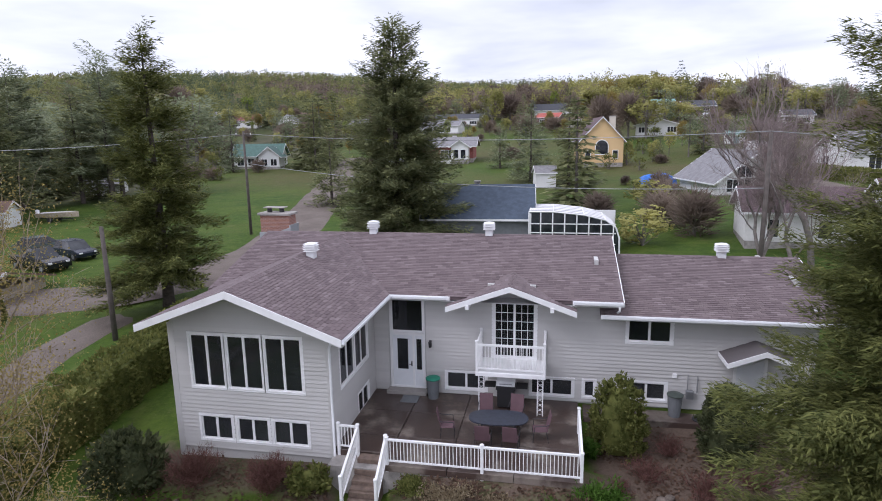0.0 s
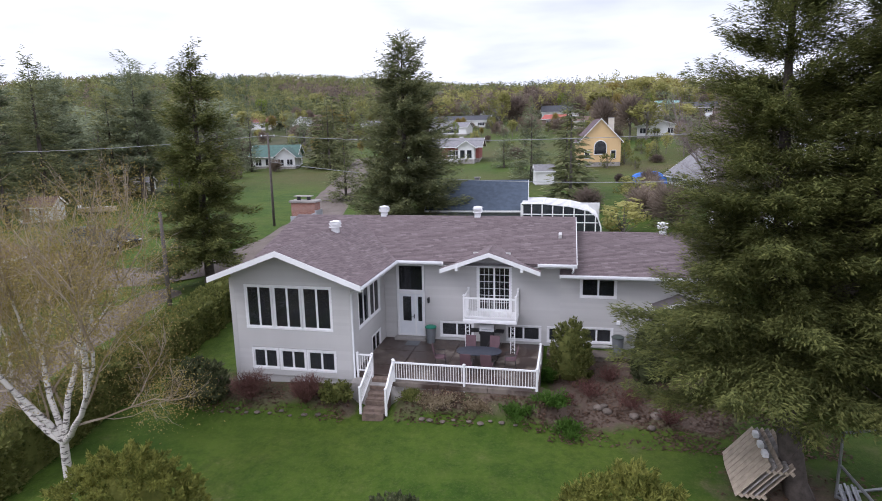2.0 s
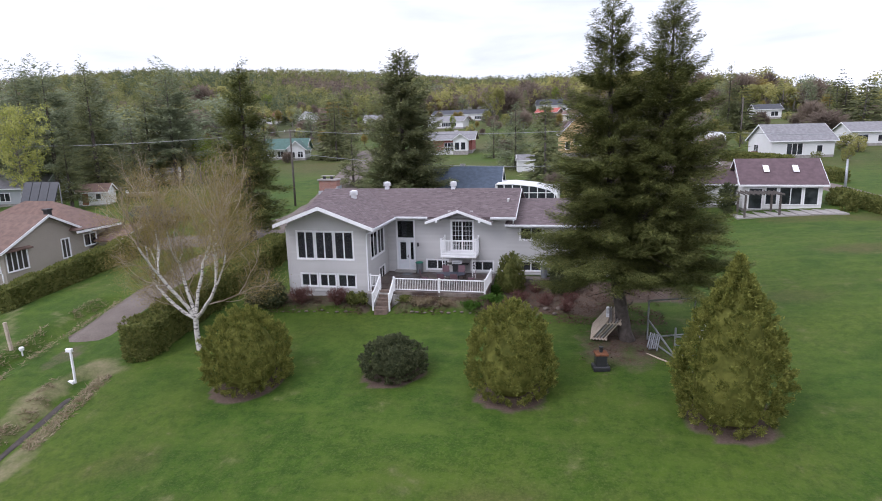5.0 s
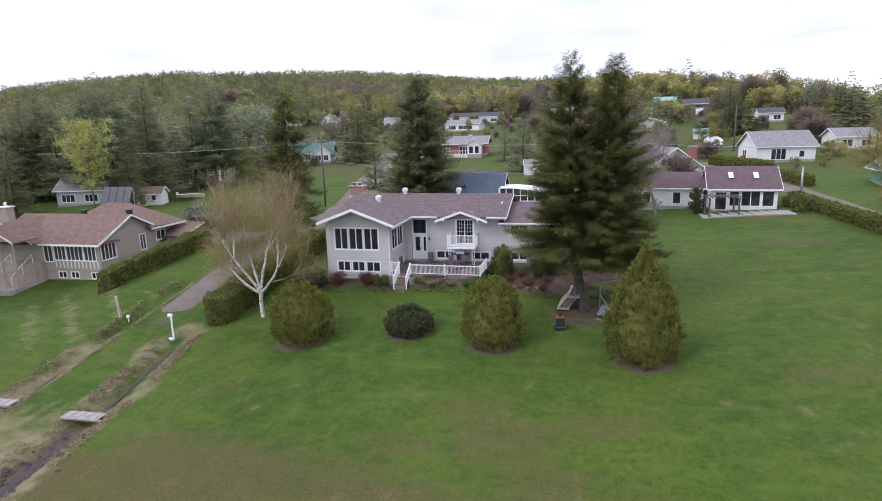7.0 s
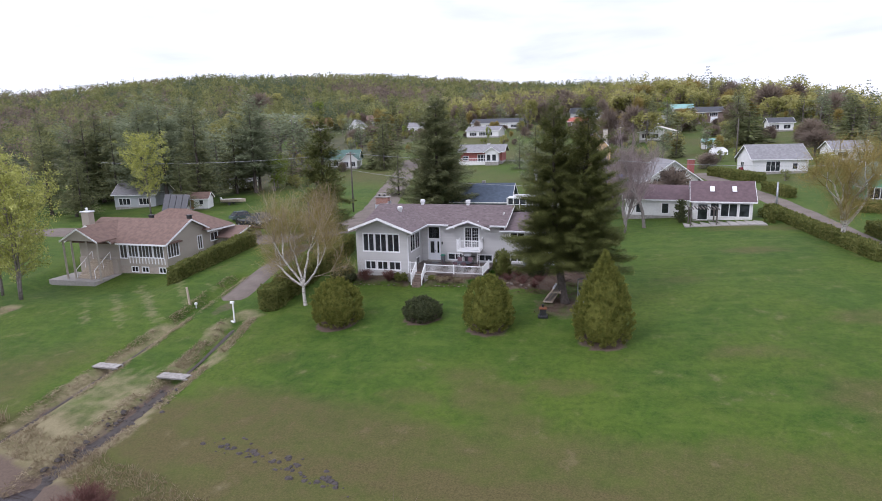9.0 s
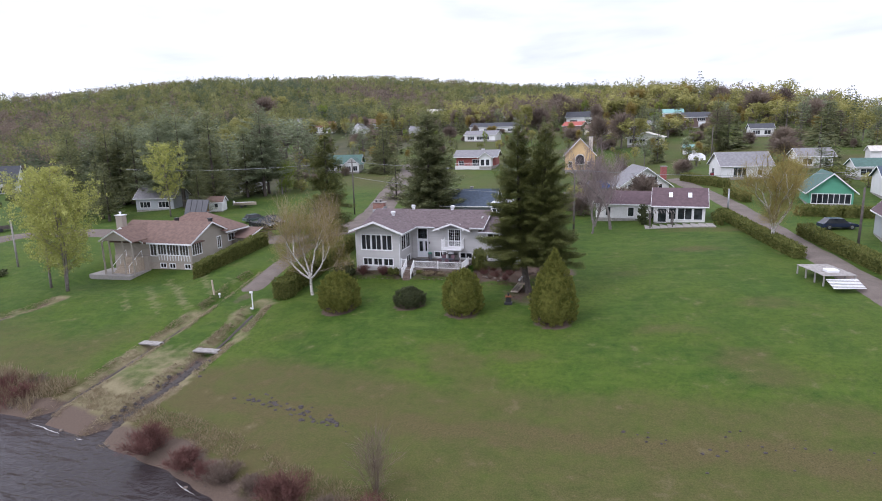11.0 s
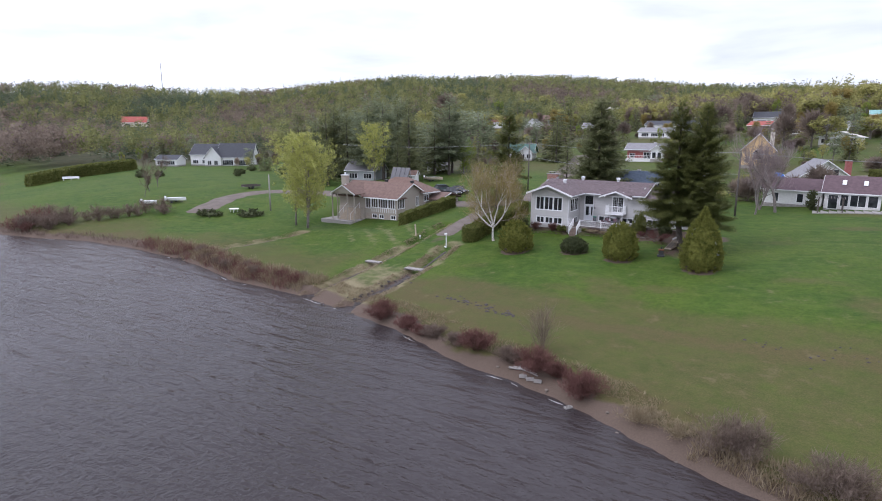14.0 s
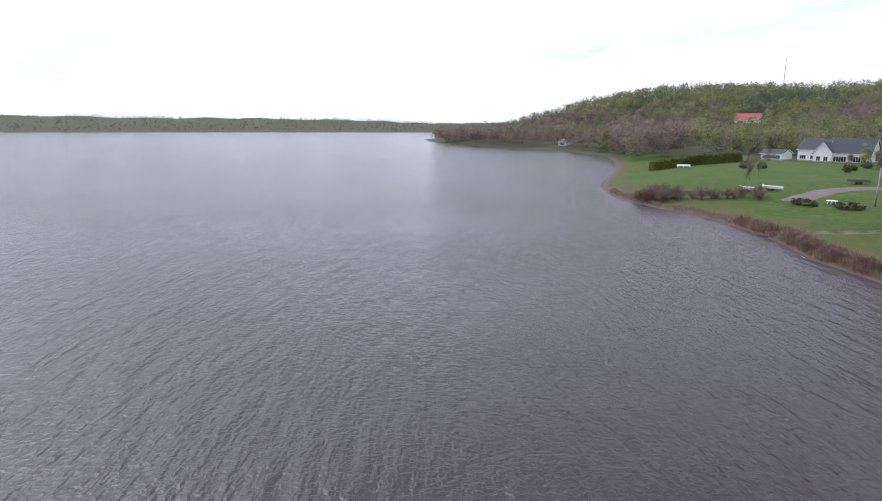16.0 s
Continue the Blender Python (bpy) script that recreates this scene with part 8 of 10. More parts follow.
# ---- woods on the hills ----
def woods(name, label, sites, kind, mat, n, seed, grow=2.0):
    rs = np.random.RandomState(seed)
    sites = np.array(sites)
    k = len(sites)
    P, D, S, L = [], [], [], []
    for v in range(12):
        mine = sites[v::12]
        p, d, side, ln = crown_cards(rs, n, kind)
        h = mine[:, 3][:, None, None]
        P.append((p[None] * h * np.array((1.25, 1.25, 1.0)) + mine[:, None, :3]).reshape(-1, 3))
        D.append(np.broadcast_to(d, (len(mine), n, 3)).reshape(-1, 3))
        S.append(np.broadcast_to(side, (len(mine), n, 3)).reshape(-1, 3))
        L.append((ln[None] * grow * mine[:, 3][:, None]).ravel())
    P, D, S, L = (np.concatenate(v) for v in (P, D, S, L))
    return tagged(blades(name, P, D, S, L, L * 1.1, MATS[mat], corners=3), label, "woods", kind="stuff")


rs = np.random.RandomState(9)
N = 27000
rr, aa = np.sqrt(rs.uniform(300 ** 2, 1250 ** 2, N)), np.radians(rs.uniform(-46, 89, N))
near = rs.uniform(0, 1, N) < 0.55
rr = np.where(near, np.sqrt(rs.uniform(300 ** 2, 760 ** 2, N)), rr)
sx_, sy_ = 28 - np.sin(aa) * rr, -75 + np.cos(aa) * rr
ins = sy_ - shore(sx_)
az = np.degrees(aa)
keep = (ins > 4) & ((rr > np.interp(np.degrees(aa), (-46, -22, 4, 14), (345, 338, 338, 362)) + 25 * wob(sx_, sy_, 50.0)) | (sx_ < -205))
keep &= ~((sx_ > -225) & (sx_ < -60) & (sy_ < 130))
for hx, hy in HOUSES:
    keep &= ~((abs(sx_ - hx) < 11) & (sy_ - hy < 8) & (sy_ - hy > -30))
keep &= to_line(sx_, sy_, CROSS) > 6
# a clearing falls away from the red-roofed house towards the lake
keep &= ~((sx_ > -464) & (sx_ < -385) & (abs(sy_ - 197 + 0.58 * (sx_ + 452)) < 11))
# little is seen behind the crest
keep &= rr < np.interp(az, (-46, 0, 12, 20, 60, 89), (560, 600, 950, 1120, 1120, 1250))
sx_, sy_, rr, az = sx_[keep], sy_[keep], rr[keep], az[keep]
hh = rs.uniform(9, 15, len(sx_)) + 3 * smooth(700, 900, rr) + rs.uniform(0, 3, len(sx_)) * smooth(12, 2, az)
hh = hh + 4 * rs.uniform(0, 1, len(hh)) ** 4 * smooth(520, 440, rr)
hh = hh * (1 - smooth(4, -6, az) * (0.5 - 0.75 * rs.uniform(0, 1, len(hh)) ** 3))
site = np.c_[sx_, sy_, ground(sx_, sy_) - 0.3, hh]
patch = wob(sx_, sy_, 95.0, 5.0) + 0.6 * wob(sx_, sy_, 38.0, 3.0) + rs.normal(0, 0.35, len(sx_))
shore_belt = smooth(60, 20, sy_ - shore(sx_))
brown = (patch < -0.55) | ((shore_belt > 0.5) & (rs.uniform(0, 1, len(sx_)) < 0.75))
brown |= (az > 62) & (sy_ - shore(sx_) < 140) & (rs.uniform(0, 1, len(sx_)) < 0.35)
dark = ((patch > 0.30 + 0.25 * (rr < 470)) | ((az > 46) & (rs.uniform(0, 1, len(sx_)) < 0.24))) & ~brown
green = ~brown & ~dark
site[dark, 3] *= 1.1
site[:, 2] -= 0.45 * site[:, 3] * smooth(780, 880, rr)
site[shore_belt > 0.4, 3] *= 1.25
edge = (rr < 470) & (az < 16)
shore_side = (rr < 560) & ~edge
middle = (rr < 850) & ~edge & ~shore_side
beyond = rr >= 850
for part_, grow, n0, tail, lab in ((edge, 0.9, 150, 10, "at the village edge"), (shore_side, 1.1, 64, 20, "behind the cape"), (middle, 1.5, 40, 1, "on the hillside"), (beyond, 1.8, 18, 30, "on the far crest")):
    woods("green_woods", "spring green woods in young leaf " + lab, site[green & part_], "round", "edge_leaves" if tail == 10 else "far_green", n0, tail, grow)
    woods("spruce_woods", "dark spruce stands " + lab, site[dark & part_], "conifer", "far_dark", n0, tail + 1, grow)
    woods("bare_woods", "leafless brown woods " + lab, site[brown & part_], "round", "far_brown", n0, tail + 2, grow)
# far shore across the lake
M_ = 3600
ra, aa = rs.uniform(2350, 3300, M_), np.radians(rs.uniform(48, 150, M_))
fx, fy = 28 - np.sin(aa) * ra, -75 + np.cos(aa) * ra
fs = np.c_[fx, fy, ground(fx, fy) - 7, rs.uniform(14, 24, M_)]
woods("far_woods", "dim wooded hills across the lake", fs[fs[:, 2] > LAKE - 7], "round", "far_dark", 14, 4)

# ---- hedges of the street and the cape ----
hedge("long clipped cedar hedge along the street", [(46.6, 7.9), (44.4, 20.0), (42.2, 33.3)], 1.5, 1.3, 43, size=0.26, dens=60)
hedge("thick cedar hedge across the street", [(54.5, -4.0), (52.8, 5.0), (50.6, 21.5)], 1.7, 1.4, 44, size=0.26, dens=60)
hedge("cedar hedge before the green cottage", [(53.5, 35.0), (58.7, 33.5), (65.0, 33.0)], 1.9, 1.5, 45, size=0.3, dens=44)
hedge("cedar hedge behind the chalet garden", [(40.6, 75.0), (47.4, 64.0)], 2.0, 1.6, 46, size=0.32, dens=40)
hedge("short cedar hedge at the street corner", [(46.4, 55.0), (48.2, 47.0)], 1.6, 1.4, 48, size=0.3, dens=44)
hedge("tall dark hedge across the cape field", [(-180.0, 3.0), (-181.0, 22.0), (-186.0, 40.0)], 3.0, 3.6, 47, size=0.6, dens=14)

# ---- shore bushes ----
for x, y, r, h, sd, mt, lab in ((-6.3, -36.6, 1.9, 2.2, 1, "red_twigs", "rounded leafless red-twigged bush on the shore"), (-2.2, -37.6, 1.5, 1.4, 2, "red_twigs", "low leafless bush on the shore"),
                                (1.6, -38.4, 1.5, 1.2, 3, "brown_twigs", "low leafless bush on the shore"), (7.0, -39.6, 2.0, 2.0, 4, "red_twigs", "rounded leafless red-twigged bush on the shore"),
                                (13.0, -41.0, 2.3, 2.0, 5, "red_twigs", "dense leafless bush above the waterline"), (18.0, -43.4, 2.1, 2.2, 6, "red_twigs", "rounded leafless red-twigged bush on the shore"),
                                (28.5, -46.2, 3.0, 2.3, 7, "brown_twigs", "wide leafless thicket on the shore"), (33.5, -47.8, 3.0, 2.2, 8, "brown_twigs", "wide leafless thicket on the shore"), (38.5, -49.0, 3.0, 2.0, 9, "red_twigs", "wide leafless thicket on the shore"),
                                (4.4, -39.3, 1.5, 1.1, 10, "brown_twigs", "low leafless bush on the shore"), (10.4, -40.3, 1.5, 1.3, 11, "brown_twigs", "low leafless bush on the shore"), (15.2, -41.2, 1.3, 1.2, 12, "red_twigs", "low leafless bush on the shore"), (-0.2, -38.3, 1.2, 1.0, 13, "red_twigs", "low leafless bush on the shore")):
    twig_bush("shore_bush", lab, x, y, r, h, 200 + sd, mt, 3400, 0.75, width=0.03)
twig_bush("shore_bush", "tall thin leafless shrub on the bank", 12.4, -37.8, 1.6, 4.4, 220, "brown_twigs", 700, 0.9)
twig_bush("reed_clump", "pale dry reed clump at the water", 22.5, -44.8, 1.9, 1.0, 221, "straw", 1800, 0.9, width=0.03)
twig_bush("reed_clump", "pale dry reed clump on the bank", 25.0, -45.6, 1.5, 0.9, 222, "straw", 1200, 0.9, width=0.03)
rs = np.random.RandomState(31)
for i in range(24):
    x = -23.5 - i * 1.15
    y = float(shore(np.array(x))) + rs.uniform(1.2, 4.5)
    twig_bush("shore_bush", "leafless brown brush along the bank", x, y, rs.uniform(1.0, 1.7), rs.uniform(0.8, 1.7), 230 + i, "red_twigs" if i % 3 == 0 else "brown_twigs" if i % 3 == 1 else "straw", 620, 0.8, group="bank brush", width=0.045)
for i in range(15):
    x = -91 - rs.uniform(0, 1) * 15
    y = float(shore(np.array(x))) + rs.uniform(1, 9) + max(0, (-90 - x)) * 0.1
    twig_bush("shore_bush", "leafless brown brush on the cape", x, y, rs.uniform(1.6, 3.0), rs.uniform(1.8, 3.6), 260 + i, "brown_twigs" if i % 3 else "red_twigs", 420, 0.9, group="cape brush", width=0.08)
for i in range(14):
    x, y = -98 + i * 1.1 + rs.normal(0, 1.5), -31 + i * 1.6 + rs.normal(0, 1)
    twig_bush("shore_bush", "leafless brown brush on the cape", x, y, rs.uniform(1.6, 2.6), rs.uniform(2.0, 3.6), 290 + i, "brown_twigs", 420, 0.9, group="cape brush", width=0.08)

# ---- garden before the house ----
bush("dogwood_shrub", "dark green spreading shrub at the house corner", "shrub", -7.0, -1.6, 1.25, 1.15, 1.7, 71, "juniper_leaves", 3000, 0.22)
twig_bush("garden_bush", "rounded leafless red-brown shrub before the wing", -4.4, -1.5, 1.15, 1.3, 72, "red_twigs", 2600, 0.7, group="garden shrubs", width=0.016)
twig_bush("garden_bush", "rounded leafless red-brown shrub before the wing", -1.7, -1.5, 1.05, 1.25, 73, "red_twigs", 2600, 0.7, group="garden shrubs", width=0.016)
bush("garden_shrub", "low fresh green shrub by the downspout", "shrub", -0.45, -1.25, 0.6, 0.5, 0.75, 74, "hedge_leaves", 1200, 0.16)
for x, y, r, h, sd in ((10.6, 1.2, 1.0, 0.8, 1), (12.4, 0.4, 1.1, 0.9, 2), (13.6, -0.6, 1.0, 0.9, 3), (11.6, 2.6, 0.9, 0.7, 4), (13.9, 1.1, 0.8, 0.8, 5), (9.6, 0.4, 0.6, 0.5, 6)):
    twig_bush("garden_bush", "low leafless red-brown shrub in the flower bed", x, y, r, h, 300 + sd, "red_twigs", 900, 0.7, group="garden shrubs", width=0.018)
for x, y, r, h, sd, mt in ((8.9, -0.9, 1.0, 0.55, 7, "grass_tuft"), (7.6, -1.7, 1.1, 0.5, 8, "grass_tuft"), (9.6, -1.9, 1.0, 0.5, 9, "grass_tuft"), (4.2, -1.35, 1.2, 0.35, 10, "straw"), (3.0, -1.3, 0.7, 0.4, 11, "hedge_leaves"), (6.0, -1.5, 0.9, 0.3, 12, "straw"), (8.7, 2.2, 0.5, 0.7, 13, "grass_tuft")):
    twig_bush("plant_clump", "low clump of fresh green leaves in the bed" if mt == "grass_tuft" else "low clump of dry stems below the terrace", x, y, r, h, 300 + sd, mt, 1500, 0.9, group="plant clumps", width=0.045)


plain("dark_stone", (0.13, 0.105, 0.085), 0.85, vary=0.35, scale=2.5, bump=0.5)


def stone(x, y, r, seed, label="grey rounded field stone", group="stones", flat=0.6, z=None, mat="stone"):
    rs = np.random.RandomState(seed)
    bm = bmesh.new()
    bmesh.ops.create_icosphere(bm, subdivisions=2, radius=r)
    for v in bm.verts:
        v.co *= 1 + 0.22 * noise.noise(v.co * (1.3 / r) + Vector((seed, 0, 0)))
        v.co.z *= flat
    me = bpy.data.meshes.new("stone")
    bm.to_mesh(me)
    bm.free()
    me.materials.append(MATS[mat])
    ob = new("stone", me)
    ob.matrix_basis = Matrix.Translation((x, y, (g(x, y) if z is None else z) + r * 0.25)) @ Matrix.Rotation(rs.uniform(0, 6.28), 4, "Z")
    return tagged(ob, label, "stone", group)


for i, (x, y, r) in enumerate(((10.9, 0.1, 0.22), (11.25, -0.15, 0.2), (11.15, 0.3, 0.16), (12.3, -0.4, 0.2), (13.2, -0.3, 0.24), (13.5, 0.2, 0.2), (12.9, -1.2, 0.17))):
    stone(x, y, r, 400 + i, "brown field stone in the flower bed", mat="dark_stone")
for i in range(9):
    stone(-5.4 + i * 0.55 + rs.uniform(-0.1, 0.1), -2.15 + rs.uniform(-0.1, 0.1), rs.uniform(0.08, 0.14), 420 + i, "flat dark edging stone before the wing", "edging stones", 0.35, mat="dark_stone")
for i in range(9):
    stone(3.6 + i * 0.5 + rs.uniform(-0.1, 0.1), -2.05 + rs.uniform(-0.1, 0.1), rs.uniform(0.09, 0.15), 440 + i, "flat dark edging stone below the terrace", "edging stones", 0.35, mat="dark_stone")
for i in range(18):
    x = rs.uniform(-26, 30)
    stone(x, float(shore(np.array(x))) + rs.uniform(-0.5, 1.6), rs.uniform(0.06, 0.2), 470 + i, "wet dark stone at the waterline", "shore stones", mat="dark_stone")

# cinder blocks and driftwood on the beach
for i, (x, y, a) in enumerate(((12.6, -42.0, 20), (13.3, -42.2, 28), (14.0, -42.3, 12), (17.4, -44.6, 60))):
    cb = thing("cinder_block", "pale concrete block lying on the beach", "block", "beach blocks", m=Matrix.Translation((x, y, g(x, y) + 0.02)) @ Matrix.Rotation(radians(a), 4, "Z"))
    blk = Mesh().box(-0.3, 0.3, -0.15, -0.1, 0, 0.2).box(-0.3, 0.3, 0.1, 0.15, 0, 0.2)
    for u in (-0.3, -0.025, 0.25):
        blk.box(u, u + 0.05, -0.1, 0.1, 0, 0.2)
    blk.part("block_body", MATS["patio_grey"], cb)
dw = thing("driftwood", "weathered driftwood logs above the waterline", "driftwood", m=Matrix.Translation((12.2, -41.3, g(12.2, -41.3))))
for i in range(3):
    Mesh().tube([(-1.2 + i * 0.3, i * 0.3, 0.1), (0.2, 0.1 + i * 0.25, 0.15), (1.5 - i * 0.2, -0.3 + i * 0.3, 0.08)], [0.1, 0.09, 0.05], 7).part("log", MATS["weathered_wood"], dw)

# ---- planks over the ditches, posts ----
def footbridge(x, y, turn, w, length):
    f = thing("footbridge", "weathered grey plank bridge across the ditch", "bridge", "plank bridges", m=Matrix.Translation((x, y, g(x + 2.2, y) * 0.5 + g(x - 2.2, y) * 0.5 + 0.08)) @ Matrix.Rotation(radians(turn), 4, "Z"))
    k = int(length / 0.2)
    for i in range(k):
        Mesh().soft_box(-length / 2 + i * 0.2, -length / 2 + i * 0.2 + 0.17, -w / 2, w / 2, 0.04, 0.09 + 0.01 * (i % 3), 0.008).part("plank", MATS["weathered_wood"], f)
    for s_ in (-1, 1):
        Mesh().box(-length / 2, length / 2, s_ * w * 0.35 - 0.05, s_ * w * 0.35 + 0.05, -0.08, 0.04).part("beam", MATS["weathered_wood"], f)


footbridge(-12.6, -21.6, 3, 0.95, 2.8)
footbridge(-20.0, -21.0, 2, 0.9, 2.5)
lp = thing("lamp_post", "white garden post with a small lamp box", "post", m=Matrix.Translation((-14.4, -11.0, g(-14.4, -11.0))))
Mesh().soft_box(-0.055, 0.055, -0.055, 0.055, -0.3, 2.05, 0.01).part("post", MATS["white_trim"], lp)
Mesh().soft_box(-0.28, 0.12, -0.09, 0.09, 1.95, 2.15, 0.02).part("lamp_box", MATS["white_trim"], lp)
Mesh().soft_box(-0.35, 0.0, -0.2, 0.0, -0.05, 0.2, 0.02).part("junction_box", MATS["white_trim"], lp)
wp = thing("wooden_post", "leaning weathered wooden post with a white insulator", "post", m=Matrix.Translation((-21.7, -8.4, g(-21.7, -8.4))) @ Matrix.Rotation(radians(-5), 4, "Y"))
Mesh().soft_box(-0.09, 0.09, -0.09, 0.09, -0.3, 1.9, 0.02).part("post", MATS["pale_wood"], wp)
fl = thing("flood_lamp", "small white lamp on the grass", "lamp", m=Matrix.Translation((-21.0, -8.3, g(-21.0, -8.3))))
Mesh().lathe(0, 0, [(0.05, 0), (0.05, 0.3), (0.14, 0.36), (0.16, 0.55), (0.1, 0.6)], 8).part("lamp_head", MATS["white_plastic"], fl)

# ---- things under the big spruce ----
st_ = thing("panel_stack", "stack of weathered dock panels leaning by the spruce", "dock panel", m=Matrix.Translation((15.6, -3.8, g(15.6, -3.8) + 0.02)) @ Matrix.Rotation(radians(-94), 4, "Z"))
for i in range(5):
    m = Matrix.Translation((0, -0.5 + i * 0.17, 0.0)) @ Matrix.Rotation(radians(-38), 4, "X")
    for k in range(9):
        Mesh().soft_box(-1.35 + k * 0.3, -1.35 + k * 0.3 + 0.27, -0.03, 0.01, 0.0, 1.55, 0.005, m).part("board", MATS["weathered_wood" if i % 2 else "pale_wood"], st_)
    Mesh().box(-1.35, 1.35, 0.01, 0.14, 0.1, 0.2, m).box(-1.35, 1.35, 0.01, 0.14, 1.3, 1.4, m).part("batten", MATS["pale_wood"], st_)
for i, (u, v_) in enumerate(((-0.6, 1.62), (0.1, 1.6), (0.7, 1.63))):
    Mesh().soft_box(u - 0.16, u + 0.16, 0.30, 0.48, 1.24, 1.40, 0.03).part("white_block", MATS["white_plastic"], st_)
bl_ = thing("boat_lift", "galvanised boat lift frame with a hand wheel", "boat lift", m=Matrix.Translation((20.0, -5.6, g(20.0, -5.6))) @ Matrix.Rotation(radians(20), 4, "Z"))
for a, b_ in (((-1.4, -1.3, 0.1), (-1.4, 1.6, 0.1)), ((1.4, -1.3, 0.1), (1.4, 1.6, 0.1)), ((-1.4, -1.3, 0.15), (1.4, -1.3, 0.15)), ((-1.4, 1.6, 0.15), (1.4, 1.6, 0.15)), ((-1.4, -1.3, 0), (-1.4, -1.3, 1.7)), ((1.4, -1.3, 0), (1.4, -1.3, 1.7)), ((-1.4, 1.6, 0), (-1.4, 1.6, 2.3)), ((1.4, 1.6, 0), (1.4, 1.6, 2.3)), ((-1.4, 1.6, 2.3), (1.4, 1.6, 2.3)), ((-1.4, -1.3, 1.2), (1.4, -1.3, 1.2)), ((-1.4, -1.3, 0.2), (-1.4, 1.6, 1.2)), ((1.4, -1.3, 0.2), (1.4, 1.6, 1.2)), ((-1.4, -1.3, 0.8), (1.4, -1.3, 0.3))):
    Mesh().tube([a, b_], 0.05, 6).part("beam", MATS["grey_metal"], bl_)
wh = Mesh()
wh.tube([(0.3 + 0.55 * math.cos(a), -1.4, 1.5 + 0.55 * math.sin(a)) for a in (k * math.pi / 10 for k in range(21))], 0.025, 5, False)
for k in range(3):
    a = k * math.pi / 3
    wh.tube([(0.3 - 0.55 * math.cos(a), -1.4, 1.5 - 0.55 * math.sin(a)), (0.3 + 0.55 * math.cos(a), -1.4, 1.5 + 0.55 * math.sin(a))], 0.015, 4)
wh.part("hand_wheel", MATS["white_metal"], bl_)
Mesh().soft_box(-0.1, 0.6, -1.35, -1.05, 1.1, 1.4, 0.04).part("winch", MATS["black_metal"], bl_)
pp = thing("pipe_bundle", "bundle of grey pipes lying by the spruce", "pipes", m=Matrix.Translation((18.4, -5.2, g(18.4, -5.2) + 0.05)) @ Matrix.Rotation(radians(78), 4, "Z"))
for i in range(6):
    Mesh().tube([(-1.2 + 0.1 * (i % 3), -0.25 + i * 0.1, 0.05 + 0.06 * (i % 2)), (1.2, -0.25 + i * 0.1, 0.12 + 0.06 * (i % 2))], 0.04, 6).part("pipe", MATS["grey_metal"], pp)
sv = thing("garden_stove", "rusty black cast-iron outdoor stove on the lawn", "stove", m=Matrix.Translation((15.4, -8.4, g(15.4, -8.4))) @ Matrix.Rotation(radians(10), 4, "Z"))
plain("rust", (0.16, 0.06, 0.025), 0.85, vary=0.4, scale=6.0, bump=0.5)
Mesh().soft_box(-0.42, 0.42, -0.36, 0.36, 0.0, 0.22, 0.04).part("stove_base", MATS["black_metal"], sv)
Mesh().soft_box(-0.28, 0.28, -0.25, 0.25, 0.22, 0.8, 0.04).part("firebox", MATS["black_metal"], sv)
Mesh().soft_box(-0.33, 0.33, -0.3, 0.3, 0.8, 0.9, 0.03).part("stove_top", MATS["rust"], sv, "rusty iron top plate")
Mesh().lathe(0.0, 0.05, [(0.09, 0.88), (0.09, 1.12), (0.12, 1.14), (0.12, 1.18)], 10).part("flue", MATS["black_metal"], sv)
lgs = thing("garden_hose", "long brown branch lying on the grass", "branch", m=Matrix.Translation((18.9, -7.4, g(18.9, -7.4))))
Mesh().tube([(-1.0, 1.0, 0.03), (-0.3, 0.2, 0.04), (0.4, -0.5, 0.03), (1.1, -1.4, 0.04)], [0.05, 0.04, 0.04, 0.02], 6).part("branch", MATS["pale_wood"], lgs)
lgs.name = "fallen_branch"

# ---- terrace furniture ----
plain("plum_sling", (0.115, 0.065, 0.075), 0.8, vary=0.12, grain=90)
plain("table_top", (0.035, 0.04, 0.055), 0.35, vary=0.25, scale=8.0)
tb = thing("patio_table", "oval dark metal patio table", "table", m=Matrix.Translation((5.55, 1.75, 0.1)) @ Matrix.Rotation(radians(4), 4, "Z"))
ring = [(1.05 * math.copysign(abs(math.cos(a)) ** 0.75, math.cos(a)), 0.58 * math.copysign(abs(math.sin(a)) ** 0.75, math.sin(a))) for a in (6.2832 * k / 32 for k in range(32))]
Mesh().slab([(a, b_, 0.73) for a, b_ in ring], 0.035).part("tabletop", MATS["table_top"], tb)
for sx, sy in ((-1, -1), (1, -1), (1, 1), (-1, 1)):
    Mesh().tube([(sx * 0.6, sy * 0.3, 0.7), (sx * 0.55, sy * 0.26, 0.35), (sx * 0.7, sy * 0.38, 0.0)], 0.022, 6).part("leg", MATS["black_metal"], tb)


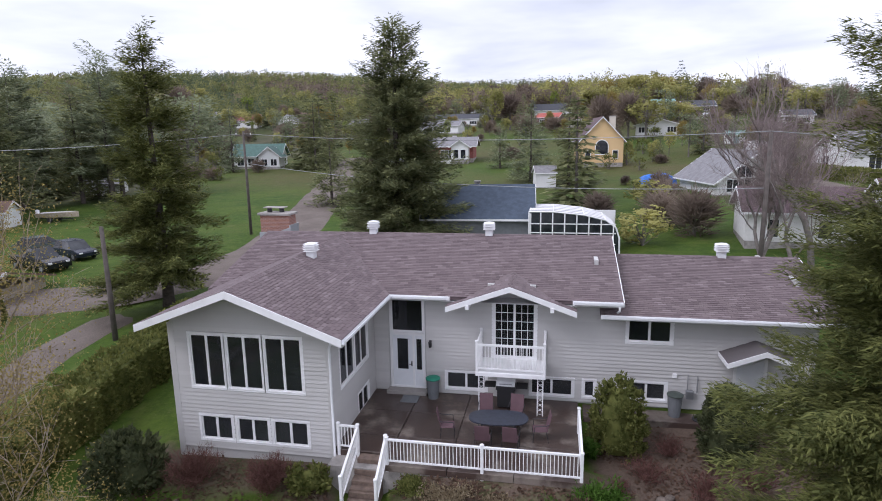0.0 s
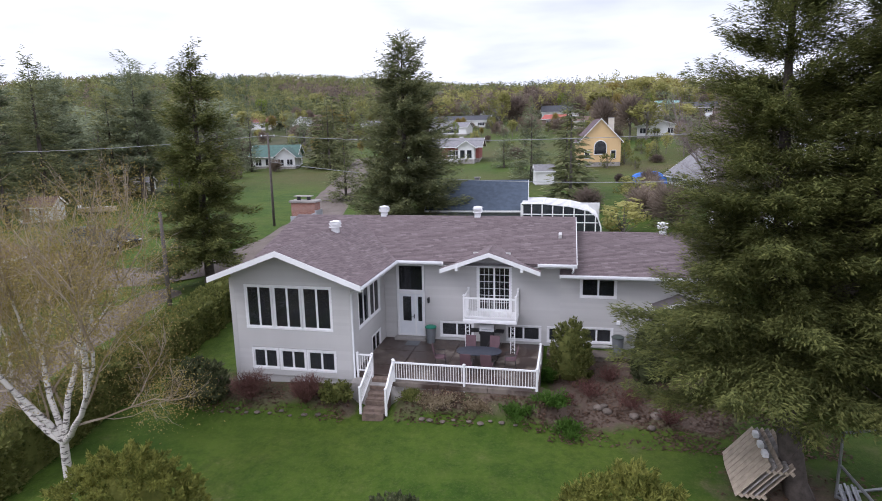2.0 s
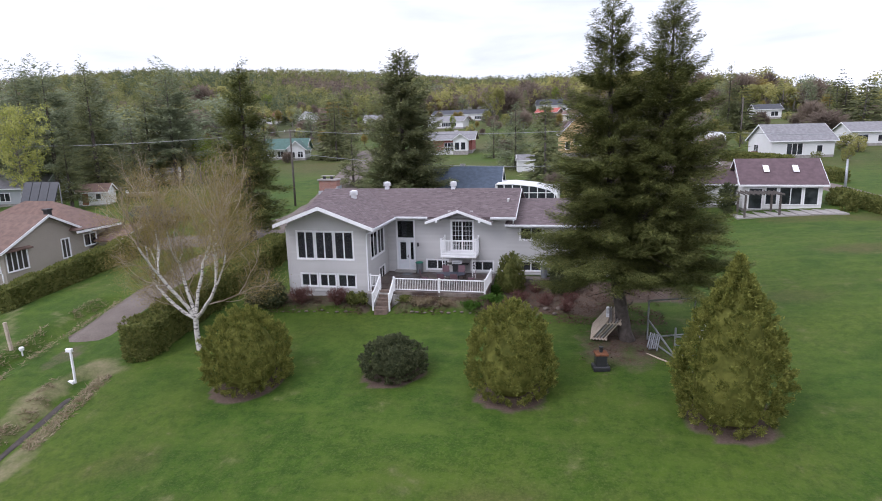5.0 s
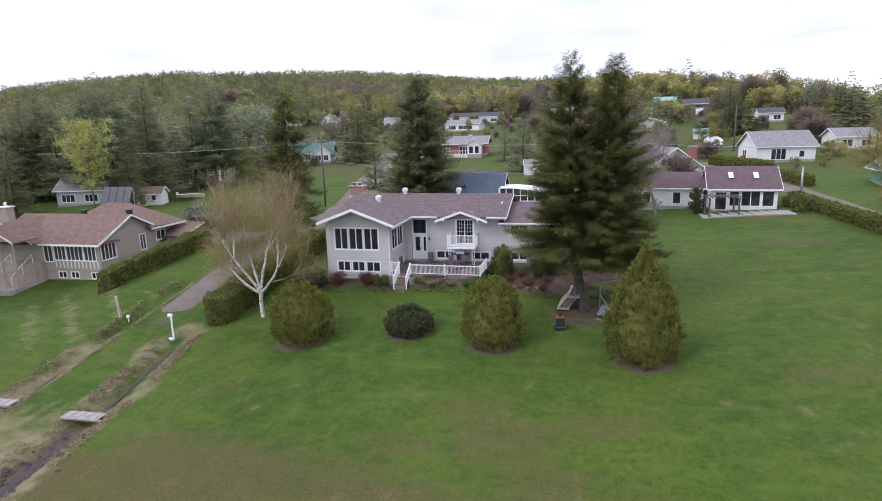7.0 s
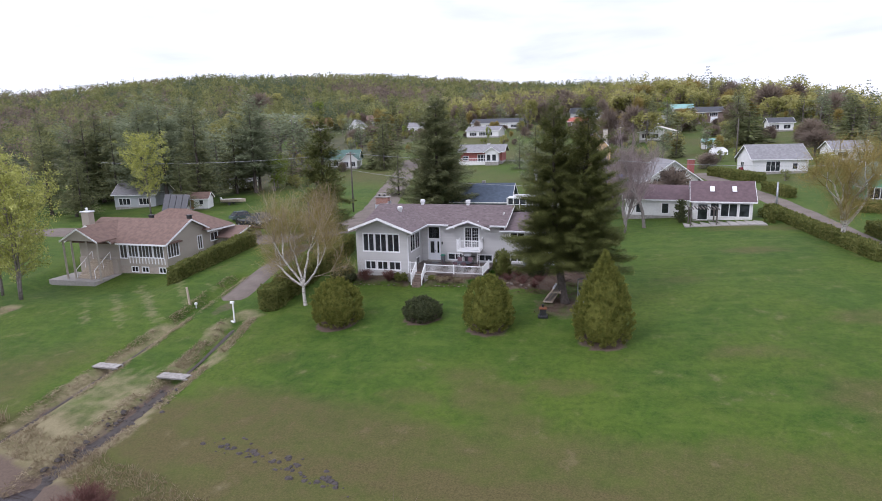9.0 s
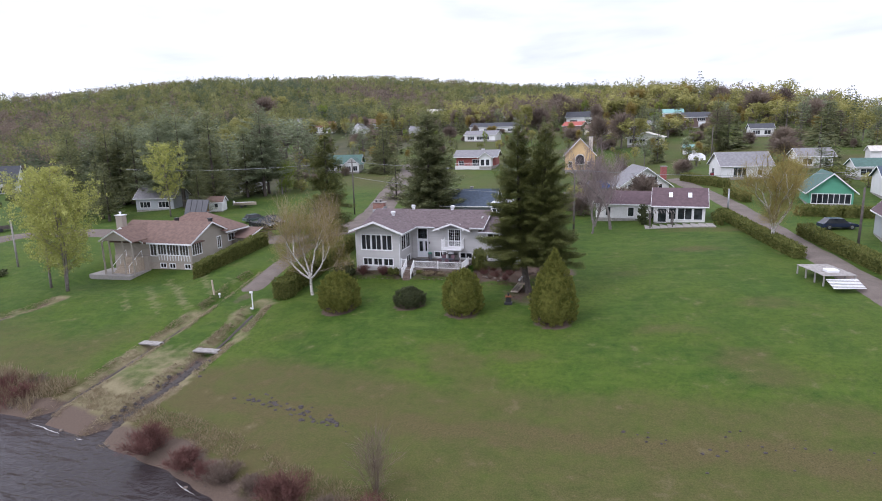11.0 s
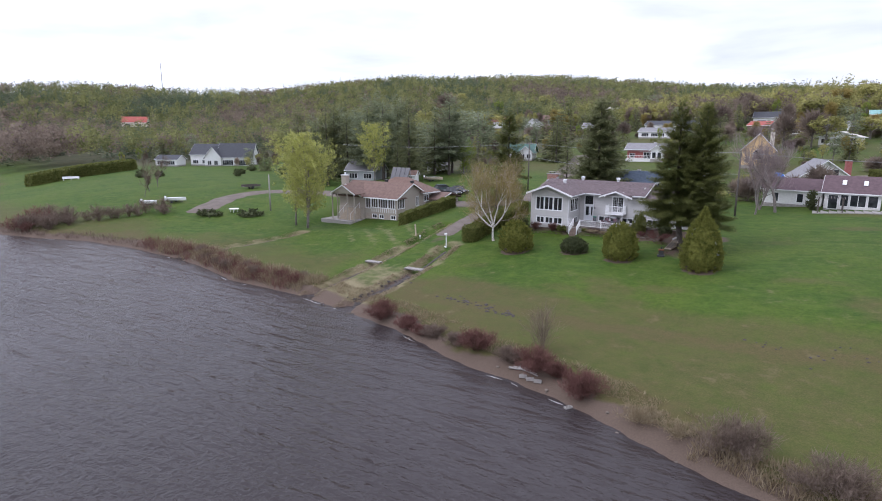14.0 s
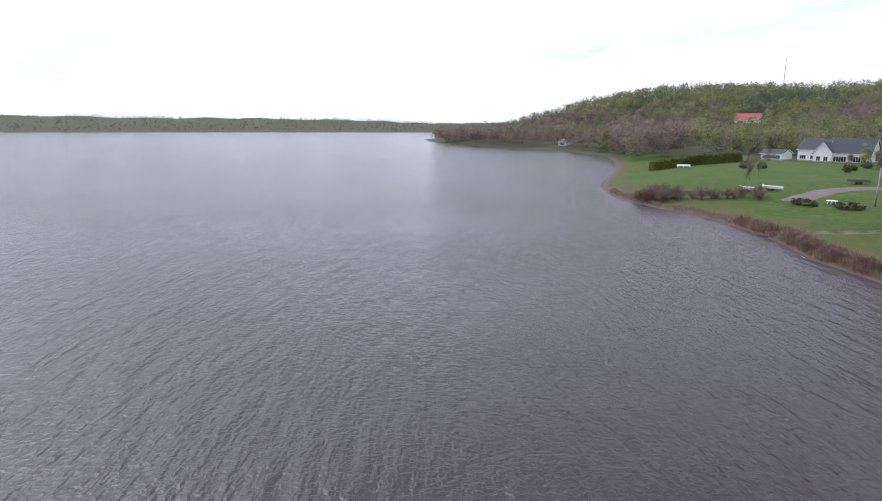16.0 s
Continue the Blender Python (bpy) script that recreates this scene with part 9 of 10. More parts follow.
def chair(x, y, turn, first=[]):
    m = Matrix.Translation((x, y, 0.1)) @ Matrix.Rotation(radians(turn), 4, "Z")
    if first:
        return copy_thing(first[0], m)
    c_ = thing("patio_chair", "plum sling patio chair at the terrace table", "chair", "chairs round the table", m=m)
    first.append(c_)
    Mesh().soft_box(-0.25, 0.25, -0.24, 0.24, 0.40, 0.43, 0.012).part("seat", MATS["plum_sling"], c_)
    Mesh().soft_box(-0.25, 0.25, -0.015, 0.015, 0.0, 0.62, 0.01, Matrix.Translation((0, 0.24, 0.42)) @ Matrix.Rotation(radians(-14), 4, "X")).part("backrest", MATS["plum_sling"], c_)
    for s_ in (-1, 1):
        Mesh().tube([(s_ * 0.27, -0.25, 0.0), (s_ * 0.27, -0.22, 0.42)], 0.014, 5).part("leg", MATS["black_metal"], c_)
        Mesh().tube([(s_ * 0.27, 0.28, 0.0), (s_ * 0.27, 0.22, 0.42)], 0.014, 5).part("leg", MATS["black_metal"], c_)
        Mesh().tube([(s_ * 0.28, -0.2, 0.42), (s_ * 0.29, -0.2, 0.63), (s_ * 0.29, 0.2, 0.66), (s_ * 0.28, 0.3, 0.7)], 0.016, 5).part("armrest", MATS["black_metal"], c_)
    return c_


for x, y, tn in ((5.1, 0.85, 180), (6.05, 0.9, 176), (5.0, 2.65, 4), (6.1, 2.75, -6), (7.0, 1.75, -84), (3.75, 1.55, 100)):
    chair(x, y, tn)
bq = thing("barbecue", "black gas barbecue with a steel lid under the balcony", "barbecue", m=Matrix.Translation((5.62, 4.15, 0.1)))
Mesh().soft_box(-0.33, 0.33, -0.25, 0.25, 0.08, 0.78, 0.02).part("cabinet", MATS["black_metal"], bq)
Mesh().soft_box(-0.38, 0.38, -0.28, 0.28, 0.78, 0.95, 0.03).part("firebox", MATS["black_metal"], bq)
Mesh().add([(u, v_, w_) for u in (-0.36, 0.36) for v_, w_ in ((-0.27, 0.95), (-0.22, 1.13), (-0.08, 1.23), (0.1, 1.23), (0.26, 1.1), (0.27, 0.95))], [(5, 4, 3, 2, 1, 0), (6, 7, 8, 9, 10, 11)] + [(i, (i + 1) % 6, 6 + (i + 1) % 6, 6 + i) for i in range(6)]).part("lid", MATS["white_metal"], bq, "brushed steel lid")
for s_ in (-1, 1):
    Mesh().soft_box(min(s_ * 0.4, s_ * 0.85), max(s_ * 0.4, s_ * 0.85), -0.25, 0.25, 0.88, 0.93, 0.01).part("side_shelf", MATS["black_metal"], bq)
Mesh().tube([(-0.25, -0.3, 1.05), (0.25, -0.3, 1.05)], 0.015, 6).part("lid_handle", MATS["grey_metal"], bq)
for x, y, lab, col in ((2.62, 4.45, "dark grey rubbish bin with a green lid", (0.02, 0.22, 0.14)), (12.0, 4.5, "dark green-grey rubbish bin beside the wall", (0.06, 0.075, 0.065))):
    bn = thing("rubbish_bin", lab, "bin", "bins", m=Matrix.Translation((x, y, 0.1 if x < 5 else 0.02)))
    Mesh().lathe(0, 0, [(0.21, 0.0), (0.24, 0.3), (0.27, 0.78), (0.29, 0.8), (0.29, 0.83)], 16).part("bin_body", MATS["slate_paint"], bn, smooth_=False)
    Mesh().lathe(0, 0, [(0.30, 0.83), (0.31, 0.87), (0.22, 0.92), (0.05, 0.95)], 16).part("bin_lid", plain("bin_lid_paint", col, 0.5), bn)
Mesh()
hs_ = thing("drain_cover", "round black drain cover by the wall", "drain", m=Matrix.Translation((12.9, 4.3, 0.02)))
Mesh().lathe(0, 0, [(0.3, 0.0), (0.3, 0.04), (0.26, 0.06)], 16).part("cover", MATS["black_metal"], hs_)

# ---- poles and wires ----
def pole(x, y, h, label, cross=True, mat="creosote"):
    p = thing("utility_pole", label, "utility pole", "utility poles", m=Matrix.Translation((x, y, g(x, y) - 0.2)))
    Mesh().tube([(0, 0, 0), (0.02, 0, h * 0.5), (0, 0.02, h)], [0.16, 0.14, 0.11], 9).part("pole", MATS[mat], p, smooth_=True)
    if cross:
        Mesh().soft_box(-0.9, 0.9, -0.06, 0.06, h - 0.5, h - 0.38, 0.01).part("crossarm", MATS[mat], p)
        for u in (-0.8, 0.8):
            Mesh().lathe(u, 0, [(0.03, h - 0.38), (0.06, h - 0.32), (0.05, h - 0.2), (0.02, h - 0.18)], 8).part("insulator", MATS["white_plastic"], p)
    return p


pole(-17.5, 10.6, 6.8, "short brown utility pole at the lane", False, "creosote")
pole(-24.3, 39.0, 10.9, "tall brown utility pole beside the gravel road")
pole(20.0, 21.2, 10.2, "brown utility pole beside the bare maples", False, "creosote")
pole(54.6, 14.2, 7.5, "brown utility pole by the street", False, "creosote")
pole(49.0, 98.0, 10.5, "utility pole in the village", False, "creosote")
pole(43.0, 33.5, 4.6, "slim street lamp post beside the hedge", False, "grey_metal")
pole(-63.5, -1.2, 7.6, "slim pale pole on the grass", False, "weathered_wood")


def wire(a, b, sag, label):
    a, b = Vector(a), Vector(b)
    w = thing("power_line", label, "wire", "power lines", m=Matrix.Translation(a))
    Mesh().tube([a.lerp(b, i / 16) - a - Vector((0, 0, sag * 4 * (i / 16) * (1 - i / 16))) for i in range(17)], 0.022, 4).part("cable", MATS["grey_metal"], w)


wire((-24.3, 39.0, 11.2), (20.0, 21.2, 10.6), 0.6, "thin power line crossing behind the house")
wire((20.0, 21.2, 10.6), (60.0, 30.0, 9.6), 0.7, "thin power line crossing the neighbour's lawn")
wire((-24.3, 39.0, 11.2), (-75.0, 34.0, 10.2), 0.8, "thin power line passing the pine grove")
wire((-24.3, 39.0, 8.2), (20.0, 21.2, 7.2), 0.9, "lower cable crossing behind the house")

# ---- vehicles, boats, far clutter ----
def car(label, x, y, turn, paint, length=4.6, width=1.85, height=1.5, pickup=False, cat="car"):
    c_ = thing("pickup_truck" if pickup else "car", label, cat, "parked vehicles", m=Matrix.Translation((x, y, g(x, y) + 0.02)) @ Matrix.Rotation(radians(turn), 4, "Z"))
    pm = plain("paint_" + label.split()[0] + str(x), paint, 0.25, 0.2, vary=0.05)
    l2, w2, belt = length / 2, width / 2, height * 0.58
    body = Mesh()
    prof = [(-l2, 0.35), (-l2, belt * 0.92), (-l2 + 0.1, belt), (l2 - 0.9, belt), (l2 - 0.1, belt * 0.85), (l2, belt * 0.7), (l2, 0.35)]
    k = len(prof)
    body.add([(a, s_ * w2 * (0.97 if b_ > 0.8 else 1), b_) for s_ in (-1, 1) for a, b_ in prof], [tuple(range(k - 1, -1, -1)), tuple(range(k, 2 * k))] + [(i, (i + 1) % k, k + (i + 1) % k, k + i) for i in range(k)])
    body.part("body", pm, c_)
    r0, r1 = (-0.5, 1.1) if pickup else (-l2 + 0.35, l2 - 1.3)
    cab = [(r0 - 0.1, belt), (r0 + 0.35, height), (r1 - 0.6, height), (r1 + 0.15, belt)]
    if not pickup:
        cab[1] = (r0 + 0.5, height)
    Mesh().add([(a, s_ * w2 * (0.78 if b_ > belt else 0.93), b_) for s_ in (-1, 1) for a, b_ in cab], [(3, 2, 1, 0), (4, 5, 6, 7)] + [(i, (i + 1) % 4, 4 + (i + 1) % 4, 4 + i) for i in range(4)]).part("window_glass", MATS["dark_glass"], c_)
    Mesh().soft_box(cab[1][0], cab[2][0], -w2 * 0.78, w2 * 0.78, height - 0.03, height + 0.03, 0.03).part("car_roof", pm, c_)
    for sx in (-l2 + 0.85, l2 - 0.85):
        for sy in (-1, 1):
            wlh = new("wheel")
            wlh.parent = c_
            Mesh().tube([(sx, sy * (w2 - 0.2), 0.34), (sx, sy * (w2 + 0.02), 0.34)], 0.34, 14).part("tyre", MATS["rubber"], wlh)
            Mesh().tube([(sx, sy * (w2 - 0.05), 0.34), (sx, sy * (w2 + 0.035), 0.34)], 0.2, 10).part("rim", MATS["grey_metal"], wlh)
    for sy in (-1, 1):
        Mesh().soft_box(l2 - 0.05, l2 + 0.02, sy * w2 * 0.7 - 0.16, sy * w2 * 0.7 + 0.16, belt * 0.68, belt * 0.82, 0.02).part("headlight", MATS["white_plastic"], c_)
    if pickup:
        Mesh().box(-l2 + 0.1, -0.6, -w2 + 0.12, w2 - 0.12, belt - 0.02, belt + 0.005).part("cargo_bed", MATS["black_metal"], c_)
    return c_


car("black pickup truck parked on the grass", -35.3, 23.6, -18, (0.012, 0.013, 0.015), 5.7, 2.0, 1.85, True, "truck")
car("dark blue estate car parked beside the truck", -35.2, 27.2, -20, (0.015, 0.02, 0.035), 4.5, 1.85, 1.6)
car("dark blue car parked in the yard", 55.6, 25.0, 10, (0.02, 0.03, 0.06))
car("grey-green car parked behind the garage", -40.8, 29.4, 60, (0.10, 0.13, 0.13))
car("red car parked by the street", 49.0, 80.5, 0, (0.20, 0.02, 0.03))
car("white car parked in front of the veranda", -27.5, 112.0, 10, (0.6, 0.6, 0.62))
car("pale grey car parked at the farmhouse", -171.0, 79.0, 30, (0.4, 0.42, 0.44))


def boat(label, x, y, turn, length, hullmat, z=None):
    b = thing("motor_boat", label, "boat", "boats", m=Matrix.Translation((x, y, g(x, y))) @ Matrix.Rotation(radians(turn), 4, "Z"))
    rows = []
    for t in np.linspace(0, 1, 7):
        w_ = 0.95 * (1 - t ** 3)
        rows.append([((t - 0.5) * length, -w_, 1.1 + 0.2 * t), ((t - 0.5) * length, -w_ * 0.7, 0.6), ((t - 0.5) * length, 0, 0.45 + 0.3 * t ** 3), ((t - 0.5) * length, w_ * 0.7, 0.6), ((t - 0.5) * length, w_, 1.1 + 0.2 * t)])
    Mesh().add([q for r_ in rows for q in r_], [(i * 5 + j, i * 5 + j + 1, i * 5 + j + 6, i * 5 + j + 5) for i in range(6) for j in range(4)] + [(4, 3, 2, 1, 0)]).part("hull", MATS[hullmat], b)
    Mesh().add([q for r_ in rows for q in ((r_[0][0], r_[0][1] * 0.95, r_[0][2] - 0.03), (r_[4][0], r_[4][1] * 0.95, r_[4][2] - 0.03))], [(2 * i, 2 * i + 2, 2 * i + 3, 2 * i + 1) for i in range(6)]).part("deck", MATS["white_plastic"], b)
    Mesh().soft_box(-length / 2 - 0.4, -length / 2, -0.2, 0.2, 0.5, 1.5, 0.08).part("outboard", MATS["white_plastic"], b)
    Mesh().box(-length / 2, length / 2 - 0.8, -0.06, 0.06, 0.3, 0.42).tube([(-0.6, -0.85, 0.3), (-0.6, -1.05, 0.3)], 0.3, 10).tube([(-0.6, 0.85, 0.3), (-0.6, 1.05, 0.3)], 0.3, 10).part("trailer", MATS["black_metal"], b)


boat("white and tan motor boat on a trailer", -54.0, 45.3, 8, 5.2, "pale_wood")
boat("white motor boat drawn up on the cape", -90.0, -5.0, 30, 4.6, "white_plastic")
boat("small white boat drawn up on the cape", -93.0, -9.5, 20, 3.8, "white_plastic")
for x, y, t_, lab, mt, l_, w_, h_ in ((21.9, 71.5, 5, "blue tarpaulin over a parked boat", "blue_tarp", 5.0, 2.4, 1.9), (47.2, 112.0, 0, "white tarpaulin shelter in the village", "white_plastic", 4.4, 2.4, 2.0)):
    tp = thing("tarpaulin", lab, "tarpaulin", m=Matrix.Translation((x, y, g(x, y))) @ Matrix.Rotation(radians(t_), 4, "Z"))
    tv = []
    for i in range(9):
        for j in range(7):
            u, v_ = i / 8 * 2 - 1, j / 6 * 2 - 1
            tv.append((u * l_ / 2, v_ * w_ / 2, h_ * max(0.0, (1 - abs(v_) ** 2.2)) * (1 - 0.35 * abs(u) ** 3) + 0.08 * math.sin(5 * u + 3 * v_)))
    Mesh().add(tv, [(i * 7 + j, i * 7 + j + 1, i * 7 + j + 8, i * 7 + j + 7) for i in range(8) for j in range(6)]).part("sheet", MATS[mt], tp)
cottage("little teal-roofed garden shed", 46.8, 126.0, 0, 3.8, 3.2, 1.9, 0.8, "white_siding", "teal_roof", over=0.2, door=(1.2, 1.2, 1.7, "teal_boards"), base=0.1, name="shed", group="sheds")

# dock sections stored on the lawn
dk = thing("dock_sections", "weathered dock sections stored on the lawn", "dock", m=Matrix.Translation((46.6, 0.6, g(46.6, 0.6))) @ Matrix.Rotation(radians(104), 4, "Z"))
for i in range(11):
    Mesh().soft_box(-3.6 + i * 0.45, -3.6 + i * 0.45 + 0.4, -1.6, 1.6, 0.95 + 0.02 * (i % 3), 1.0 + 0.02 * (i % 3), 0.01).part("plank", MATS["weathered_wood"], dk)
for x_ in (-3.5, -2.0, -0.4, 1.2):
    for y_ in (-1.5, 1.5):
        Mesh().soft_box(x_ - 0.06, x_ + 0.06, y_ - 0.06, y_ + 0.06, -0.1, 0.95, 0.01).part("post", MATS["weathered_wood"], dk)
for i in range(7):
    Mesh().soft_box(-5.3 + i * 0.22, -5.3 + i * 0.22 + 0.2, -1.5, 1.5, 0.1 + 0.09 * i, 0.15 + 0.09 * i, 0.01).part("ramp_board", MATS["white_plastic"], dk)
Mesh().soft_box(-2.6, -1.6, -0.5, 0.6, 1.02, 1.3, 0.05).part("tool_box", MATS["white_plastic"], dk)

# cape: flower islands, table, trailer, bench
bush("juniper_shrub", "flat spreading juniper bed on the grass", "shrub", -73.6, -8.4, 3.2, 1.6, 0.9, 81, "juniper_leaves", 1400, 0.34, upward=0.2)
bush("juniper_shrub", "flat spreading juniper bed on the grass", "shrub", -64.8, -5.2, 3.4, 1.7, 0.9, 82, "juniper_leaves", 1400, 0.34, upward=0.2)
gt = thing("garden_table", "white oval garden table on the grass", "table", m=Matrix.Translation((-70.3, -4.9, g(-70.3, -4.9))))
Mesh().lathe(0, 0, [(1.0, 0.68), (1.05, 0.72), (1.0, 0.75)], 18).part("tabletop", MATS["white_plastic"], gt)
for a in (0.8, 2.4, 3.9, 5.5):
    Mesh().tube([(0.6 * math.cos(a), 0.6 * math.sin(a), 0.7), (0.75 * math.cos(a), 0.75 * math.sin(a), 0)], 0.05, 6).part("leg", MATS["white_plastic"], gt)
tl = thing("utility_trailer", "dark flat utility trailer on the grass", "trailer", m=Matrix.Translation((-91.5, 17.0, g(-91.5, 17.0))) @ Matrix.Rotation(radians(75), 4, "Z"))
Mesh().soft_box(-2.2, 2.2, -0.9, 0.9, 0.5, 0.62, 0.02).box(-2.2, 2.2, -0.9, -0.84, 0.62, 1.05).box(-2.2, 2.2, 0.84, 0.9, 0.62, 1.05).part("trailer_bed", MATS["creosote"], tl)
for s_ in (-1, 1):
    Mesh().tube([(0, s_ * 0.92, 0.35), (0, s_ * 1.1, 0.35)], 0.34, 12).part("tyre", MATS["rubber"], tl)
bn2 = thing("garden_bench", "white garden bench before the tall hedge", "bench", m=Matrix.Translation((-173.0, 12.0, g(-173, 12))) @ Matrix.Rotation(radians(75), 4, "Z"))
Mesh().soft_box(-2.4, 2.4, -0.3, 0.3, 0.5, 0.65, 0.03).part("seat", MATS["white_plastic"], bn2)
Mesh().soft_box(-2.4, 2.4, 0.25, 0.35, 0.65, 1.2, 0.03).part("backrest", MATS["white_plastic"], bn2)
for x_ in (-2.1, 0, 2.1):
    Mesh().box(x_ - 0.08, x_ + 0.08, -0.28, 0.28, -0.05, 0.5).part("leg", MATS["white_plastic"], bn2)
for x, y, h, sd in ((-112, 2, 9.0, 1), (-118, 8, 7.0, 2), (-104, -4, 6.5, 3), (-128, 14, 8.0, 4)):
    leaf_tree("leafless_tree", "thin grey leafless tree on the cape", x, y, h, 500 + sd, "grey_bark", "bare_twigs", depth=4, spread=0.4, per_tip=0, cloud=0.6, twigs=2, twig="brown_twigs", first=0.3, girth=0.012, lift=0.25, group="cape trees")
for x, y, r_c, h, sd in ((-150, 22, 1.6, 2.4, 1), (-146, 26, 1.2, 1.9, 2), (-126, 40, 1.0, 2.2, 3), (-133, 47, 1.2, 1.6, 4), (-118, 52, 1.1, 2.6, 5), (-141, 58, 1.3, 1.8, 6)):
    bush("garden_shrub", "small dark green shrub on the cape lawn", "shrub", x, y, r_c, r_c, h, 520 + sd, "juniper_leaves", 700, 0.32)
# radio mast on the hill
mst = thing("radio_mast", "thin radio mast on the hilltop", "mast", m=Matrix.Translation((-620, 330, g(-620, 330))))
Mesh().tube([(0, 0, 0), (0, 0, 42)], [0.5, 0.3], 5).part("mast", MATS["grey_metal"], mst)

# ---- reeds, foam and clods of the shore ----
def strew(name, label, category, mat, count, seed, xs, band, tall, wide, lean=0.35):
    """Dry stalks thick along a stretch of the shore; one uncounted mass."""
    rs = np.random.RandomState(seed)
    x = rs.uniform(xs[0], xs[1], count)
    s = rs.uniform(band[0], band[1], count) + 0.5 * wob(x, 0 * x, 1.6, seed)
    y = shore(x) + s
    keep = wob(x, y, 2.4, seed * 1.3) > -0.45
    x, y = x[keep], y[keep]
    p = np.c_[x, y, ground(x, y) - 0.02]
    d = unit(rs.normal(0, lean, p.shape) * (1, 1, 0.2) + (0, 0, 1))
    ln = rs.uniform(tall[0], tall[1], len(x)) * (1 + 0.45 * wob(x, y, 1.5, 2.0))
    return tagged(blades(name, p, d, any_side(d, rs), ln, wide, MATS[mat]), label, category, kind="stuff")


strew("dry_reeds", "thick belt of pale dry reeds along the bank", "reeds", "straw", 9000, 5, (-62, -20.5), (0.6, 5.4), (0.5, 1.25), 0.05)
strew("brown_brush", "brown leafless brush among the bank reeds", "brush", "red_twigs", 4200, 6, (-66, -23.5), (0.4, 3.6), (0.6, 1.6), 0.04)
strew("straw_fringe", "thin fringe of straw between beach and lawn", "dry grass", "straw", 9000, 7, (-18, 26), (2.6, 5.2), (0.15, 0.5), 0.035, 0.8)
strew("bank_reeds", "thick pale reeds on the bank before the lawn", "reeds", "straw", 5200, 9, (26, 46), (0.8, 3.6), (0.3, 0.8), 0.05)
strew("cape_brush_belt", "grey-brown brush along the cape shore", "brush", "brown_twigs", 2600, 8, (-124, -62), (0.6, 2.6), (0.3, 1.0), 0.05)

rs = np.random.RandomState(15)
P = []
for line, w0, w1, k in ((DITCH_A, 0.35, 1.5, 7600), (DITCH_B, 0.6, 1.9, 8200), (DITCH_C, 0.3, 1.2, 2400)):
    pts = np.array(line)
    t = rs.uniform(0, len(pts) - 1.001, k)
    i = t.astype(int)
    d = pts[i + 1] - pts[i]
    side = np.c_[-d[:, 1], d[:, 0]] / np.linalg.norm(d, axis=1)[:, None]
    q = pts[i] + d * (t - i)[:, None] + side * (rs.choice((-1, 1), k) * rs.uniform(w0, w1, k))[:, None]
    q = q[wob(q[:, 0], q[:, 1], 1.8, 3.0) > -0.25]
    P.append(np.c_[q, ground(q[:, 0], q[:, 1]) + 0.01])
P = np.concatenate(P)
D = unit(rs.normal(0, 0.9, P.shape) * (1, 1, 0.15) + (0, 0, 0.22))
tagged(blades("ditch_straw", P, D, flat_side(D, rs), rs.uniform(0.15, 0.42, len(P)), 0.05, MATS["straw"]), "flattened straw along the drainage ditches", "dry grass", kind="stuff")

plain("foam", (0.42, 0.41, 0.40), 0.6, vary=0.25, grain=14.0)
foam = Mesh()
rs = np.random.RandomState(12)
for x0, x1 in ((-55, -52.5), (-36.5, -34), (-31.0, -30.2), (-19.8, -15.6), (-13.8, -13.1), (-2.0, 0.4), (9.6, 11.2), (12, 12.8), (15.6, 17.0), (-88, -85)):
    k = max(4, int((x1 - x0) / 0.25))
    pts = [x0 + (x1 - x0) * i / k for i in range(k + 1)]
    a, b = [], []
    for i, x in enumerate(pts):
        w = 0.05 * math.sin(math.pi * (i + 0.15) / (k + 0.3)) * rs.uniform(0.35, 1.3)
        y = float(shore(np.array(x))) - 0.32 + 0.05 * math.sin(x * 2.3) + rs.normal(0, 0.02)
        a.append((x, y - w, LAKE + 0.012)), b.append((x, y + w, LAKE + 0.012))
    foam.add(a + b, [(i, i + 1, k + 2 + i, k + 1 + i) for i in range(k)])
tagged(foam.part("foam_streak", MATS["foam"]), "broken white foam streaks at the waterline", "foam", kind="stuff")

plain("wet_soil", (0.045, 0.036, 0.032), 0.75, vary=0.4, grain=12.0, bump=0.6)
clods = Mesh()


